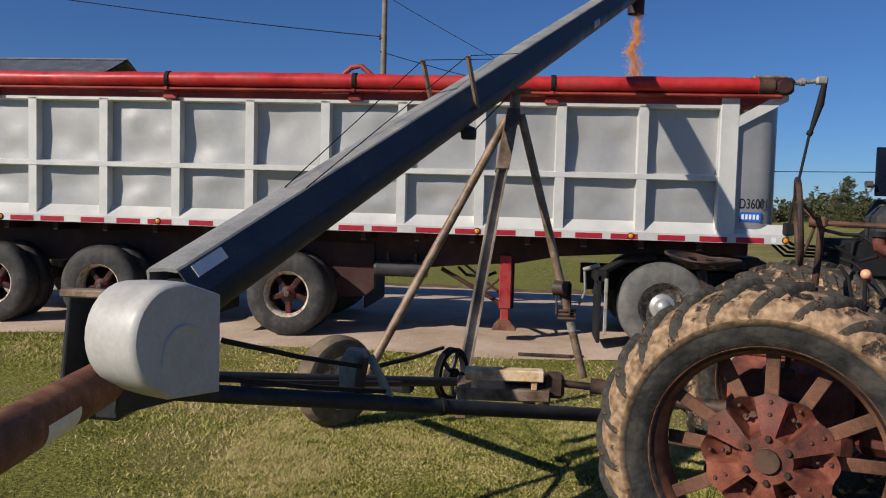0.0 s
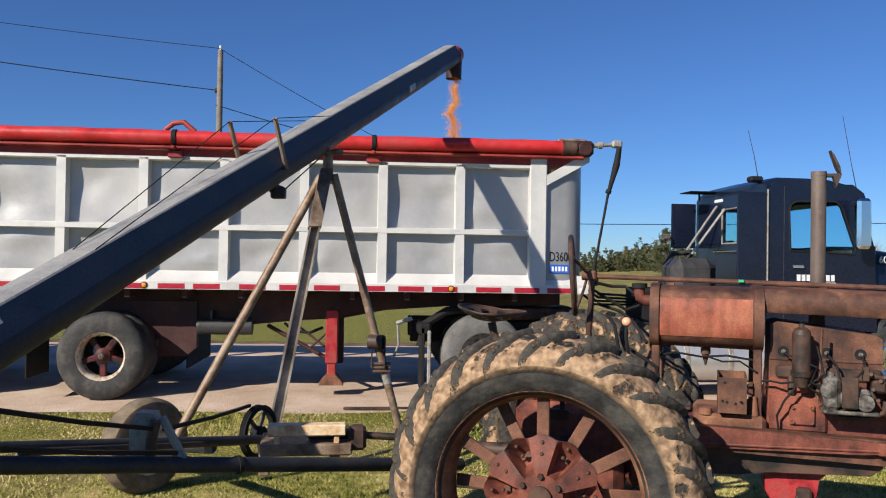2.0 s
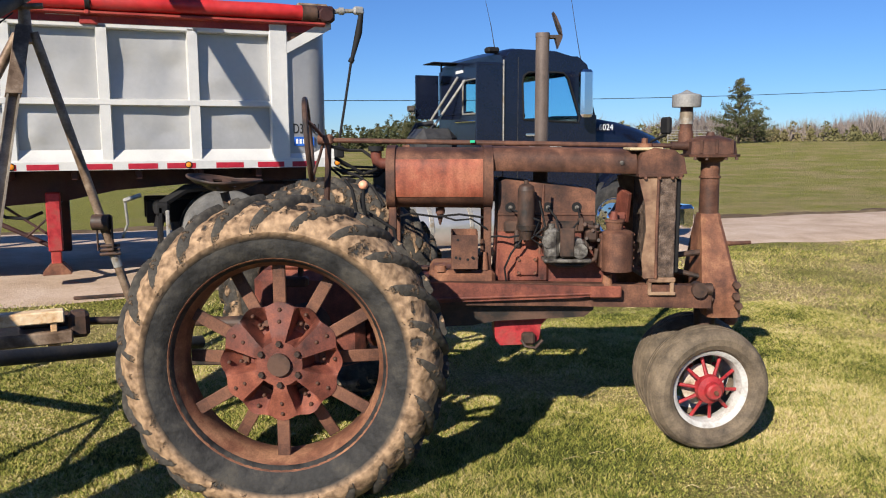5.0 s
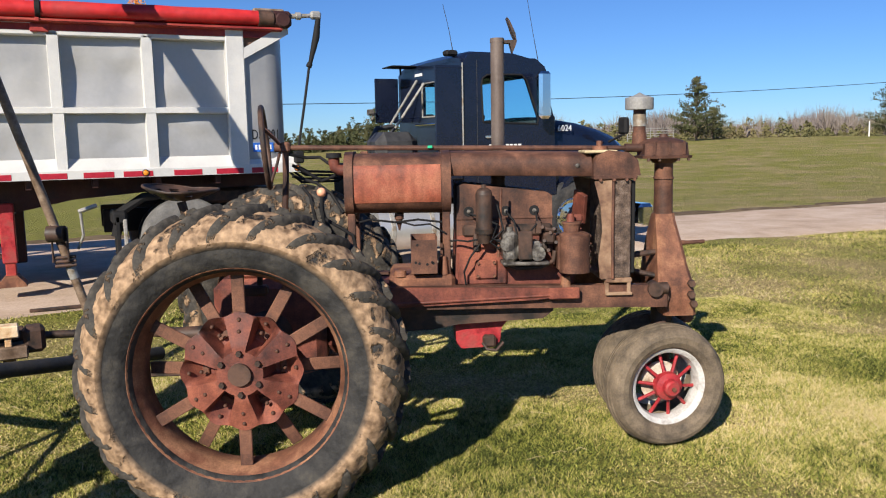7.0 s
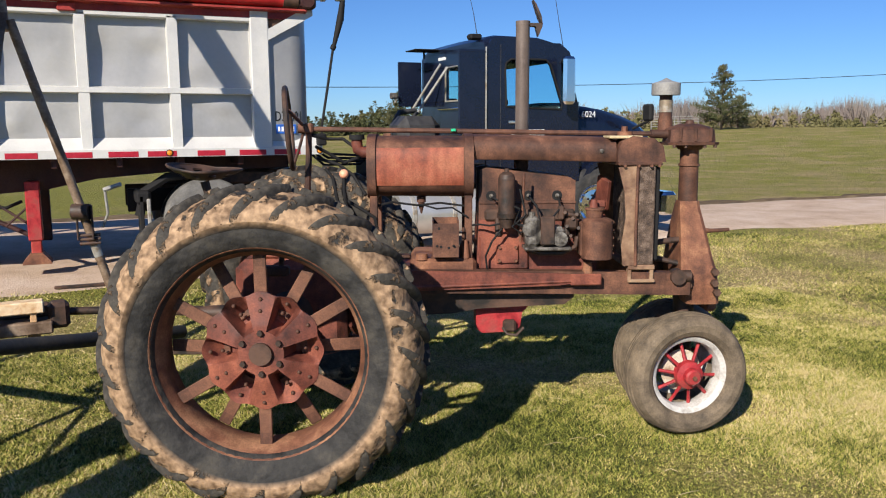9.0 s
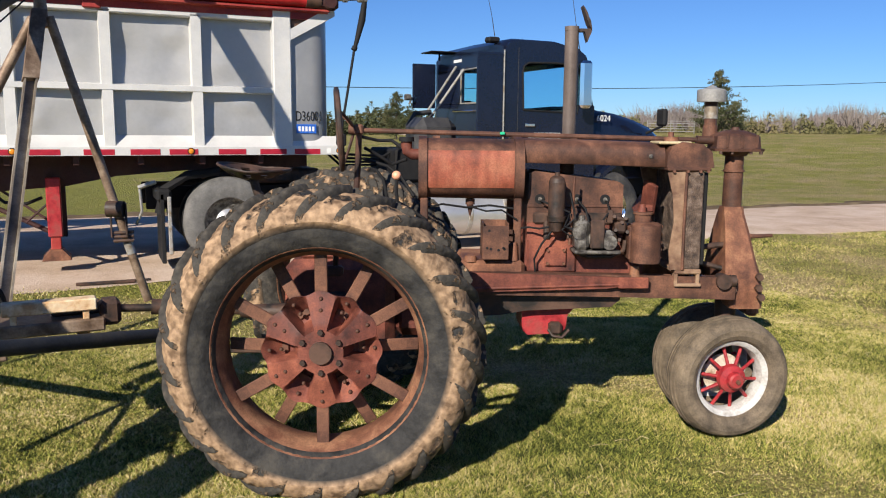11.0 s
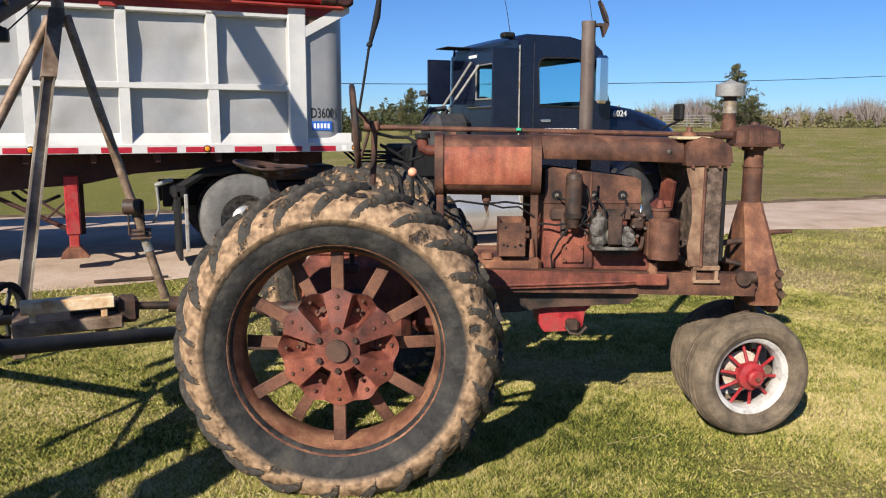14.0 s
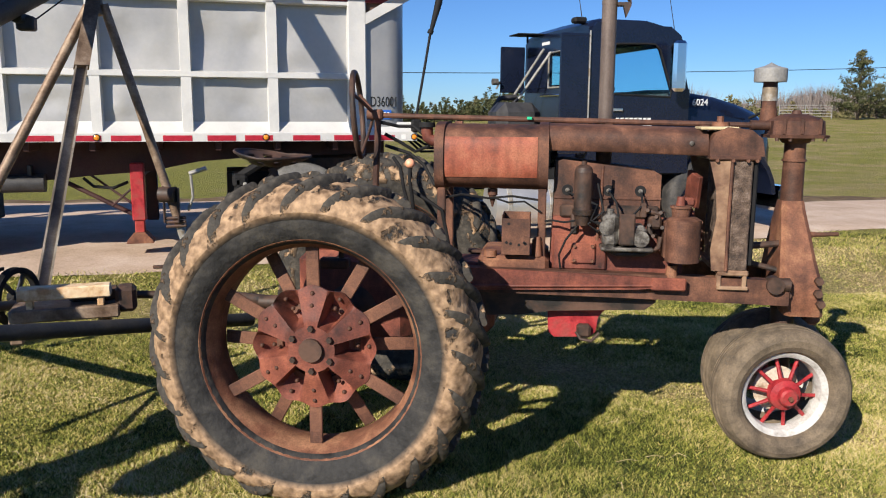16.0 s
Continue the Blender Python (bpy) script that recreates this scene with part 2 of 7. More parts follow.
def muddy_rubber(name, base, r0, r1, bare0, bare1, patch):
    """Rear tyre: clean dark inner sidewall, caked sand from the shoulder outwards, rubber showing through more from radius r0 to r1."""
    m = M[base].copy()
    m.name = name
    nt = m.node_tree
    bsdf = nt.nodes["Principled BSDF"]
    co = nt.nodes.new("ShaderNodeTexCoord")
    sep = nt.nodes.new("ShaderNodeSeparateXYZ")
    nt.links.new(co.outputs["Object"], sep.inputs[0])
    comb = nt.nodes.new("ShaderNodeCombineXYZ")
    nt.links.new(sep.outputs["X"], comb.inputs["X"])
    nt.links.new(sep.outputs["Z"], comb.inputs["Z"])
    ln = nt.nodes.new("ShaderNodeVectorMath")
    ln.operation = "LENGTH"
    nt.links.new(comb.outputs[0], ln.inputs[0])
    band = nt.nodes.new("ShaderNodeMapRange")
    band.inputs["From Min"].default_value, band.inputs["From Max"].default_value = 0.560, 0.590
    nt.links.new(ln.outputs["Value"], band.inputs["Value"])
    tread = nt.nodes.new("ShaderNodeMapRange")
    tread.inputs["From Min"].default_value, tread.inputs["From Max"].default_value = r0, r1
    tread.inputs["To Min"].default_value, tread.inputs["To Max"].default_value = bare0, bare1
    nt.links.new(ln.outputs["Value"], tread.inputs["Value"])
    n = nt.nodes.new("ShaderNodeTexNoise")
    n.inputs["Scale"].default_value, n.inputs["Detail"].default_value, n.inputs["Roughness"].default_value = patch, 8, 0.6
    nt.links.new(co.outputs["Object"], n.inputs["Vector"])
    gt = nt.nodes.new("ShaderNodeMapRange")
    nt.links.new(n.outputs["Fac"], gt.inputs["Value"])
    nt.links.new(tread.outputs["Result"], gt.inputs["From Min"])
    ad = nt.nodes.new("ShaderNodeMath")
    ad.operation = "ADD"
    ad.inputs[1].default_value = 0.07
    nt.links.new(tread.outputs["Result"], ad.inputs[0])
    nt.links.new(ad.outputs[0], gt.inputs["From Max"])
    mul = nt.nodes.new("ShaderNodeMath")
    mul.operation = "MULTIPLY"
    nt.links.new(band.outputs["Result"], mul.inputs[0])
    nt.links.new(gt.outputs["Result"], mul.inputs[1])
    grain = nt.nodes.new("ShaderNodeTexNoise")
    grain.inputs["Scale"].default_value, grain.inputs["Detail"].default_value = 26, 9
    nt.links.new(co.outputs["Object"], grain.inputs["Vector"])
    sand = nt.nodes.new("ShaderNodeValToRGB")
    sand.color_ramp.elements[0].position, sand.color_ramp.elements[1].position = 0.33, 0.67
    sand.color_ramp.elements[0].color, sand.color_ramp.elements[1].color = (0.145, 0.091, 0.054, 1), (0.47, 0.315, 0.19, 1)
    nt.links.new(grain.outputs["Fac"], sand.inputs["Fac"])
    old = bsdf.inputs["Base Color"].links[0].from_socket
    mix = nt.nodes.new("ShaderNodeMix")
    mix.data_type = "RGBA"
    nt.links.new(mul.outputs[0], mix.inputs["Factor"])
    nt.links.new(old, mix.inputs["A"])
    nt.links.new(sand.outputs["Color"], mix.inputs["B"])
    nt.links.new(mix.outputs["Result"], bsdf.inputs["Base Color"])
    h = nt.nodes.new("ShaderNodeMath")
    h.operation = "MULTIPLY_ADD"
    nt.links.new(grain.outputs["Fac"], h.inputs[0])
    h.inputs[1].default_value = 0.5
    nt.links.new(mul.outputs[0], h.inputs[2])
    bp = nt.nodes.new("ShaderNodeBump")
    bp.inputs["Strength"].default_value, bp.inputs["Distance"].default_value = 0.9, 0.020
    nt.links.new(h.outputs[0], bp.inputs["Height"])
    nt.links.new(bp.outputs["Normal"], bsdf.inputs["Normal"])
    return m


M["mud_tyre"] = muddy_rubber("rubber caked with dry sand", "rubber", 0.60, 0.72, 0.30, 0.40, 9)
M["mud_lug"] = muddy_rubber("worn black tread bar with sand on it", "rubber_bar", 0.60, 0.66, 0.38, 0.585, 12)
M["mud_far"] = muddy_rubber("black rubber with thin dry sand", "rubber_bar", 0.60, 0.72, 0.46, 0.54, 9)


def glass(name, tint, rough=0.03):
    m = bpy.data.materials.new(name)
    m.use_nodes = True
    b = m.node_tree.nodes["Principled BSDF"]
    b.inputs["Base Color"].default_value = (*tint, 1)
    b.inputs["Roughness"].default_value = rough
    b.inputs["Transmission Weight"].default_value = 1.0
    b.inputs["IOR"].default_value = 1.1
    return m


M["glass"] = glass("tinted cab glass", (0.55, 0.80, 0.82))


# ---- mesh helpers ----
class Build:
    """Collects vertices and faces for one mesh."""

    def __init__(self):
        self.v, self.f = [], []

    def add(self, verts, faces):
        o = len(self.v)
        self.v += [tuple(p) for p in verts]
        self.f += [tuple(i + o for i in f) for f in faces]
        return self

    def box(self, lo, hi, bevel=0.006, m=None):
        """A box with chamfered edges, turned by m."""
        lo, hi = Vector(lo), Vector(hi)
        c, h = (lo + hi) / 2, (hi - lo) / 2
        b = min(bevel, min(h) * 0.6)
        idx, verts = {}, []
        for sx in (-1, 1):
            for sy in (-1, 1):
                for sz in (-1, 1):
                    for ax in range(3):
                        p = [sx * h[0], sy * h[1], sz * h[2]]
                        for k in range(3):
                            if k != ax:
                                p[k] -= (sx, sy, sz)[k] * b
                        idx[sx, sy, sz, ax] = len(verts)
                        q = Vector(p) + c
                        verts.append(m @ q if m else q)
        faces = []
        for ax in range(3):
            o1, o2 = (ax + 1) % 3, (ax + 2) % 3
            for s in (-1, 1):
                ring = []
                for a, bb in ((-1, -1), (1, -1), (1, 1), (-1, 1)):
                    k = [0, 0, 0]
                    k[ax], k[o1], k[o2] = s, a, bb
                    ring.append(idx[(*k, ax)])
                faces.append(ring if s > 0 else ring[::-1])
            for a in (-1, 1):
                for bb in (-1, 1):
                    k0, k1 = [0, 0, 0], [0, 0, 0]
                    k0[ax], k1[ax] = -1, 1
                    k0[o1] = k1[o1] = a
                    k0[o2] = k1[o2] = bb
                    q = [idx[(*k0, o1)], idx[(*k1, o1)], idx[(*k1, o2)], idx[(*k0, o2)]]
                    faces.append(q if a * bb > 0 else q[::-1])
        for sx in (-1, 1):
            for sy in (-1, 1):
                for sz in (-1, 1):
                    t = [idx[sx, sy, sz, 0], idx[sx, sy, sz, 1], idx[sx, sy, sz, 2]]
                    faces.append(t if sx * sy * sz > 0 else t[::-1])
        return self.add(verts, faces)

    def cyl(self, p0, p1, r0, r1=None, n=16, caps=True):
        return self.sweep([p0, p1], [r0, r0 if r1 is None else r1], n, caps)

    def sweep(self, pts, r, n=8, caps=True):
        """A round pipe along points; r one radius or one for each point."""
        pts = [Vector(p) for p in pts]
        rs = r if isinstance(r, (list, tuple)) else [r] * len(pts)
        o, side = [], None
        for i, p in enumerate(pts):
            d = (pts[min(i + 1, len(pts) - 1)] - pts[max(i - 1, 0)]).normalized()
            if side is None:
                side = d.orthogonal().normalized()
            side = (side - d * side.dot(d)).normalized()
            up = d.cross(side)
            o.append([p + (side * math.cos(2 * math.pi * k / n) + up * math.sin(2 * math.pi * k / n)) * rs[i] for k in range(n)])
        faces = [(i * n + k, i * n + (k + 1) % n, (i + 1) * n + (k + 1) % n, (i + 1) * n + k) for i in range(len(pts) - 1) for k in range(n)]
        if caps:
            faces += [tuple(range(n))[::-1], tuple((len(pts) - 1) * n + k for k in range(n))]
        return self.add([v for ring in o for v in ring], faces)

    def lathe(self, prof, m=None, n=48, closed=False):
        """Profile of (radius, along y), turned round the y axis, moved by m."""
        m = m or Matrix()
        verts = [m @ Vector((r * math.cos(2 * math.pi * k / n), y, r * math.sin(2 * math.pi * k / n))) for r, y in prof for k in range(n)]
        L = len(prof)
        faces = []
        for i in range(L if closed else L - 1):
            j = (i + 1) % L
            faces += [(i * n + k, i * n + (k + 1) % n, j * n + (k + 1) % n, j * n + k) for k in range(n)]
        if not closed:
            for i in (0, L - 1):
                if prof[i][0] > 1e-4:
                    faces.append(tuple(i * n + k for k in range(n)))
        return self.add(verts, faces)

    def prism(self, poly, lo, hi, axis="y"):
        """A polygon of (a, z) drawn out along y from lo to hi; axis x: polygon of (y, z) along x; axis z: polygon of (x, y) along z."""
        mk = {"y": lambda a, b, d: (a, d, b), "x": lambda a, b, d: (d, a, b), "z": lambda a, b, d: (a, b, d)}[axis]
        n = len(poly)
        verts = [mk(a, b, lo) for a, b in poly] + [mk(a, b, hi) for a, b in poly]
        faces = [tuple(range(n)), tuple(range(2 * n - 1, n - 1, -1))] + [(i, i + n, (i + 1) % n + n, (i + 1) % n) for i in range(n)]
        return self.add(verts, faces)

    def loft(self, rings, caps=True):
        n = len(rings[0])
        faces = [(i * n + k, i * n + (k + 1) % n, (i + 1) * n + (k + 1) % n, (i + 1) * n + k) for i in range(len(rings) - 1) for k in range(n)]
        if caps:
            faces += [tuple(range(n))[::-1], tuple((len(rings) - 1) * n + k for k in range(n))]
        return self.add([p for r in rings for p in r], faces)

    def mesh(self, name, mat, smooth=34):
        me = bpy.data.meshes.new(name)
        me.from_pydata(self.v, [], self.f)
        bm = bmesh.new()
        bm.from_mesh(me)
        bmesh.ops.recalc_face_normals(bm, faces=bm.faces)
        bm.to_mesh(me)
        bm.free()
        me.materials.append(mat)
        if smooth:
            me.polygons.foreach_set("use_smooth", [True] * len(me.polygons))
            me.set_sharp_from_angle(angle=radians(smooth))
        return me


def part(name, b, mat, parent, label="", loc=(0, 0, 0), smooth=34):
    """One mesh object under a thing or under a part."""
    me = b if isinstance(b, bpy.types.Mesh) else b.mesh(name, M[mat], smooth)
    ob = new(name, me)
    ob.parent = parent
    ob.location = loc
    if label:
        ob["label"] = label
    return ob


def thing(name, loc, label, category, group="", rz=0.0):
    e = new(name)
    e.empty_display_size = 0.2
    e.location, e.rotation_euler = loc, (0, 0, radians(rz))
    return tagged(e, label, category, group)


def lone(name, b, mat, label, category, group="", loc=(0, 0, 0), kind="", smooth=34):
    ob = new(name, b if isinstance(b, bpy.types.Mesh) else b.mesh(name, M[mat], smooth))
    ob.location = loc
    return tagged(ob, label, category, group, kind)


def lettering(name, text, size, mat, parent, m, label=""):
    """Raised letters as a mesh under a thing."""
    cu = bpy.data.curves.new(name, "FONT")
    cu.body, cu.size, cu.extrude, cu.resolution_u = text, size, 0.002, 3
    tmp = bpy.data.objects.new(name, cu)
    scene.collection.objects.link(tmp)
    me = bpy.data.meshes.new_from_object(tmp.evaluated_get(bpy.context.evaluated_depsgraph_get()))
    bpy.data.objects.remove(tmp)
    me.materials.clear()
    me.materials.append(M[mat])
    ob = part(name, me, mat, parent, label)
    ob.matrix_basis = m
    return ob


def rot_y(deg):
    return Matrix.Rotation(radians(deg), 4, "Y")


# ---- ground ----
def smooth_step(a, b, x):
    t = np.clip((x - a) / (b - a), 0, 1)
    return t * t * (3 - 2 * t)


def road_near(x):
    return 7.98 + 0.6 * smooth_step(3, 8, x) - 0.3 * smooth_step(9, 14, x) + 0.10 * np.sin(x * 0.9) + 0.05 * np.sin(x * 2.3 + 1)


def road_far(x):
    return 14.9 - 0.6 * smooth_step(-4, 0, x) - 2.4 * smooth_step(2, 10, x) + 0.15 * np.sin(x * 0.5 + 2)


def ground_height(x, y):
    r = np.hypot(x, y)
    rise = smooth_step(20, 75, r) * (0.35 + 1.05 * smooth_step(0, 45, x))
    bank = 0.10 * smooth_step(5.6, 7.9, y) * (1 - 0.7 * smooth_step(14, 17, y))
    return rise + bank + 0.012 * np.sin(x * 1.7 + y) * np.sin(y * 1.3)


def ground_sheet():
    """One sheet from near the camera to the far distance, finer near by."""
    xs = np.concatenate([[-1500, -600, -250, -120], np.linspace(-70, -13, 20), np.linspace(-12, 22, 110), np.linspace(23, 80, 24), [120, 250, 600, 1500]])
    ys = np.concatenate([[-800, -200, -60, -25, -12], np.linspace(-8, 18, 90), np.linspace(19, 90, 36), [120, 200, 400, 800, 1600]])
    X, Y = np.meshgrid(xs, ys)
    Z = ground_height(X, Y)
    verts = np.stack([X, Y, Z], -1).reshape(-1, 3)
    w, h = len(xs), len(ys)
    faces = [(j * w + i, j * w + i + 1, (j + 1) * w + i + 1, (j + 1) * w + i) for j in range(h - 1) for i in range(w - 1)]
    me = bpy.data.meshes.new("ground")
    me.from_pydata(verts.tolist(), [], faces)
    me.polygons.foreach_set("use_smooth", [True] * len(me.polygons))
    m = bpy.data.materials.new("mown grass and soil")
    m.use_nodes = True
    nt = m.node_tree
    bsdf = nt.nodes["Principled BSDF"]
    co = nt.nodes.new("ShaderNodeTexCoord")

    def noise_ramp(scale, detail, a, b, ca, cb):
        n = nt.nodes.new("ShaderNodeTexNoise")
        n.inputs["Scale"].default_value, n.inputs["Detail"].default_value, n.inputs["Roughness"].default_value = scale, detail, 0.65
        nt.links.new(co.outputs["Object"], n.inputs["Vector"])
        r = nt.nodes.new("ShaderNodeValToRGB")
        r.color_ramp.elements[0].position, r.color_ramp.elements[1].position = a, b
        r.color_ramp.elements[0].color, r.color_ramp.elements[1].color = (*ca, 1), (*cb, 1)
        nt.links.new(n.outputs["Fac"], r.inputs["Fac"])
        return n, r

    n1, green = noise_ramp(42, 9, 0.36, 0.64, (0.07, 0.070, 0.016), (0.41, 0.395, 0.09))
    n2, dry = noise_ramp(50, 9, 0.36, 0.64, (0.13, 0.092, 0.04), (0.60, 0.47, 0.24))
    n3, patch = noise_ramp(0.55, 7, 0.36, 0.60, (0, 0, 0), (1, 1, 1))
    # drier towards the open side of the yard
    sep = nt.nodes.new("ShaderNodeSeparateXYZ")
    nt.links.new(co.outputs["Object"], sep.inputs[0])
    dryness = nt.nodes.new("ShaderNodeMapRange")
    for key, value in (("From Min", -3.0), ("From Max", 6.0), ("To Min", -0.12), ("To Max", 0.05)):
        dryness.inputs[key].default_value = value
    nt.links.new(sep.outputs["X"], dryness.inputs["Value"])
    shift = nt.nodes.new("ShaderNodeMath")
    shift.operation = "ADD"
    nt.links.new(n3.outputs["Fac"], shift.inputs[0])
    nt.links.new(dryness.outputs["Result"], shift.inputs[1])
    # the far field is greener
    far = nt.nodes.new("ShaderNodeMapRange")
    for key, value in (("From Min", 9.0), ("From Max", 16.0), ("To Min", 0.0), ("To Max", -0.12)):
        far.inputs[key].default_value = value
    nt.links.new(sep.outputs["Y"], far.inputs["Value"])
    green_far = nt.nodes.new("ShaderNodeMath")
    green_far.operation = "ADD"
    nt.links.new(shift.outputs[0], green_far.inputs[0])
    nt.links.new(far.outputs["Result"], green_far.inputs[1])
    nt.links.new(green_far.outputs[0], patch.inputs["Fac"])
    mix = nt.nodes.new("ShaderNodeMix")
    mix.data_type = "RGBA"
    nt.links.new(patch.outputs["Color"], mix.inputs["Factor"])
    nt.links.new(green.outputs["Color"], mix.inputs["A"])
    nt.links.new(dry.outputs["Color"], mix.inputs["B"])
    nt.links.new(mix.outputs["Result"], bsdf.inputs["Base Color"])
    bsdf.inputs["Roughness"].default_value = 0.9
    bsdf.inputs["Specular IOR Level"].default_value = 0.15
    bp = nt.nodes.new("ShaderNodeBump")
    bp.inputs["Strength"].default_value, bp.inputs["Distance"].default_value = 1.0, 0.05
    nt.links.new(n1.outputs["Fac"], bp.inputs["Height"])
    nt.links.new(bp.outputs["Normal"], bsdf.inputs["Normal"])
    me.materials.append(m)
    return tagged(new("ground", me), "mown grass with dry yellow patches", "ground", kind="structure")


ground_sheet()


def road():
    xs = np.linspace(-60, 70, 400)
    rows = []
    for f in (0.0, 0.04, 0.12, 0.3, 0.5, 0.7, 0.88, 0.96, 1.0):
        y = road_near(xs) * (1 - f) + road_far(xs) * f
        edge = min(f, 1 - f)
        z = ground_height(xs, y) + 0.004 + 0.03 * min(1, edge * 12) + 0.006 * np.sin(xs * 3 + f * 20)
        rows.append(np.stack([xs, y, z], 1))
    b = Build()
    n = len(xs)
    b.add(np.concatenate(rows).tolist(), [(j * n + i, j * n + i + 1, (j + 1) * n + i + 1, (j + 1) * n + i) for j in range(len(rows) - 1) for i in range(n - 1)])
    M["gravel"] = material("packed tan gravel", [(0.42, 0.31, 0.225), (0.55, 0.42, 0.32), (0.64, 0.52, 0.42)], 1.6, (0.85, 0.97), 0.0, 0.5, 45, (0.3, 0.7), spec=0.1)
    lone("road", b, "gravel", "packed tan gravel farm road", "road", kind="structure")


road()


def verge():
    """Bare soil and torn turf along the road's far edge."""
    xs = np.linspace(-40, 60, 500)
    wide = 0.55 + 0.25 * np.sin(xs * 0.8) + 0.15 * np.sin(xs * 2.9 + 1) + 0.08 * np.sin(xs * 7.1)
    rows = []
    for f in (0.0, 0.3, 0.7, 1.0):
        y = road_far(xs) - 0.12 + (wide + 0.12) * f
        rows.append(np.stack([xs, y, ground_height(xs, y) + 0.012 + 0.05 * f * (1 - f) * (2 + np.sin(xs * 5 + f * 9))], 1))
    n = len(xs)
    b = Build().add(np.concatenate(rows).tolist(), [(j * n + i, j * n + i + 1, (j + 1) * n + i + 1, (j + 1) * n + i) for j in range(3) for i in range(n - 1)])
    M["soil"] = material("bare brown soil with dead turf", [(0.07, 0.05, 0.032), (0.16, 0.115, 0.07), (0.26, 0.20, 0.12)], 3, (0.85, 0.97), 0.0, 0.5, 40, (0.28, 0.72), spec=0.1, detail=12)
    lone("road_verge", b, "soil", "strip of bare brown soil along the road", "verge", kind="structure")


verge()


# ---- old tractor ----
def grown(r):
    """The tread stands out further than the rim alone would give."""
    return r if r < 0.58 else 0.58 + (r - 0.58) * 1.30


def rear_tyre(seed):
    """Carcass with uneven clods of dry sand packed on the shoulders and between the bars."""
    half = [(0.468, 0.012), (0.482, -0.004), (0.515, -0.022), (0.548, -0.032), (0.575, -0.034), (0.590, -0.035), (0.604, -0.032), (0.617, -0.026), (0.629, -0.016), (0.640, -0.004), (0.650, 0.012), (0.658, 0.030), (0.666, 0.052), (0.673, 0.080), (0.678, 0.112), (0.680, 0.14)]
    prof = half + [(r, 0.28 - y) for r, y in half[:-1][::-1]]
    prof += [(0.455, 0.25), (0.45, 0.14), (0.455, 0.03)]
    b = Build()
    n, off = 300, Vector((seed * 3.1, 7.7, 1.3))
    for r, y in prof:
        w = min(1, max(0, (r - 0.575) / 0.03))
        for k in range(n):
            th = 2 * math.pi * k / n
            p = Vector((math.cos(th) * r, y, math.sin(th) * r))
            clod = noise.noise(p * 11 + off) * 0.006 + noise.noise(p * 27 + off) * 0.005 + max(0, noise.noise(p * 60 + off)) * 0.006
            rr = grown(r) + clod * w
            out = -1 if y < 0.14 else 1
            b.v.append((rr * math.cos(th), y + out * clod * w * 0.7, rr * math.sin(th)))
    m = len(prof)
    b.f = [(i * n + k, i * n + (k + 1) % n, (i + 1) % m * n + (k + 1) % n, (i + 1) % m * n + k) for i in range(m) for k in range(n)]
    return b


def lug(side, seed):
    """One bar of the tread, swept back from the shoulder to just past the middle, rounded and chipped by wear."""
    b = Build()
    rnd = random.Random(seed)
    off = Vector((seed * 1.7, seed * 0.9, 0.4))
    rings = []
    stations = ((-0.034, 0.602, -0.075, 0.012, 0.03), (-0.032, 0.622, -0.052, 0.022, 0.03), (-0.020, 0.642, -0.020, 0.031, 0.035), (-0.002, 0.660, 0.016, 0.035, 0.04), (0.022, 0.676, 0.056, 0.036, 0.045), (0.050, 0.689, 0.100, 0.035, 0.05), (0.085, 0.698, 0.148, 0.033, 0.055), (0.12, 0.703, 0.192, 0.031, 0.055), (0.158, 0.704, 0.232, 0.027, 0.055))
    for d, rt, sw, hw, dp in stations:
        ring = []
        y = d if side == 0 else 0.28 - d
        for dt, rr in ((-1.55, -dp), (-1.22, -0.022), (-0.92, -0.006), (-0.45, 0.0), (0.2, 0.001), (0.75, -0.002), (1.05, -0.014), (1.3, -dp)):
            th = -sw + dt * hw
            r = grown(rt + rr)
            p = Vector((r * math.cos(th), y, r * math.sin(th)))
            r += noise.noise(p * 22 + off) * 0.005 + rnd.uniform(-0.0015, 0.0015)
            ring.append((r * math.cos(th), y + noise.noise(p * 30 - off) * 0.003, r * math.sin(th)))
        rings.append(ring)
    return b.loft(rings)


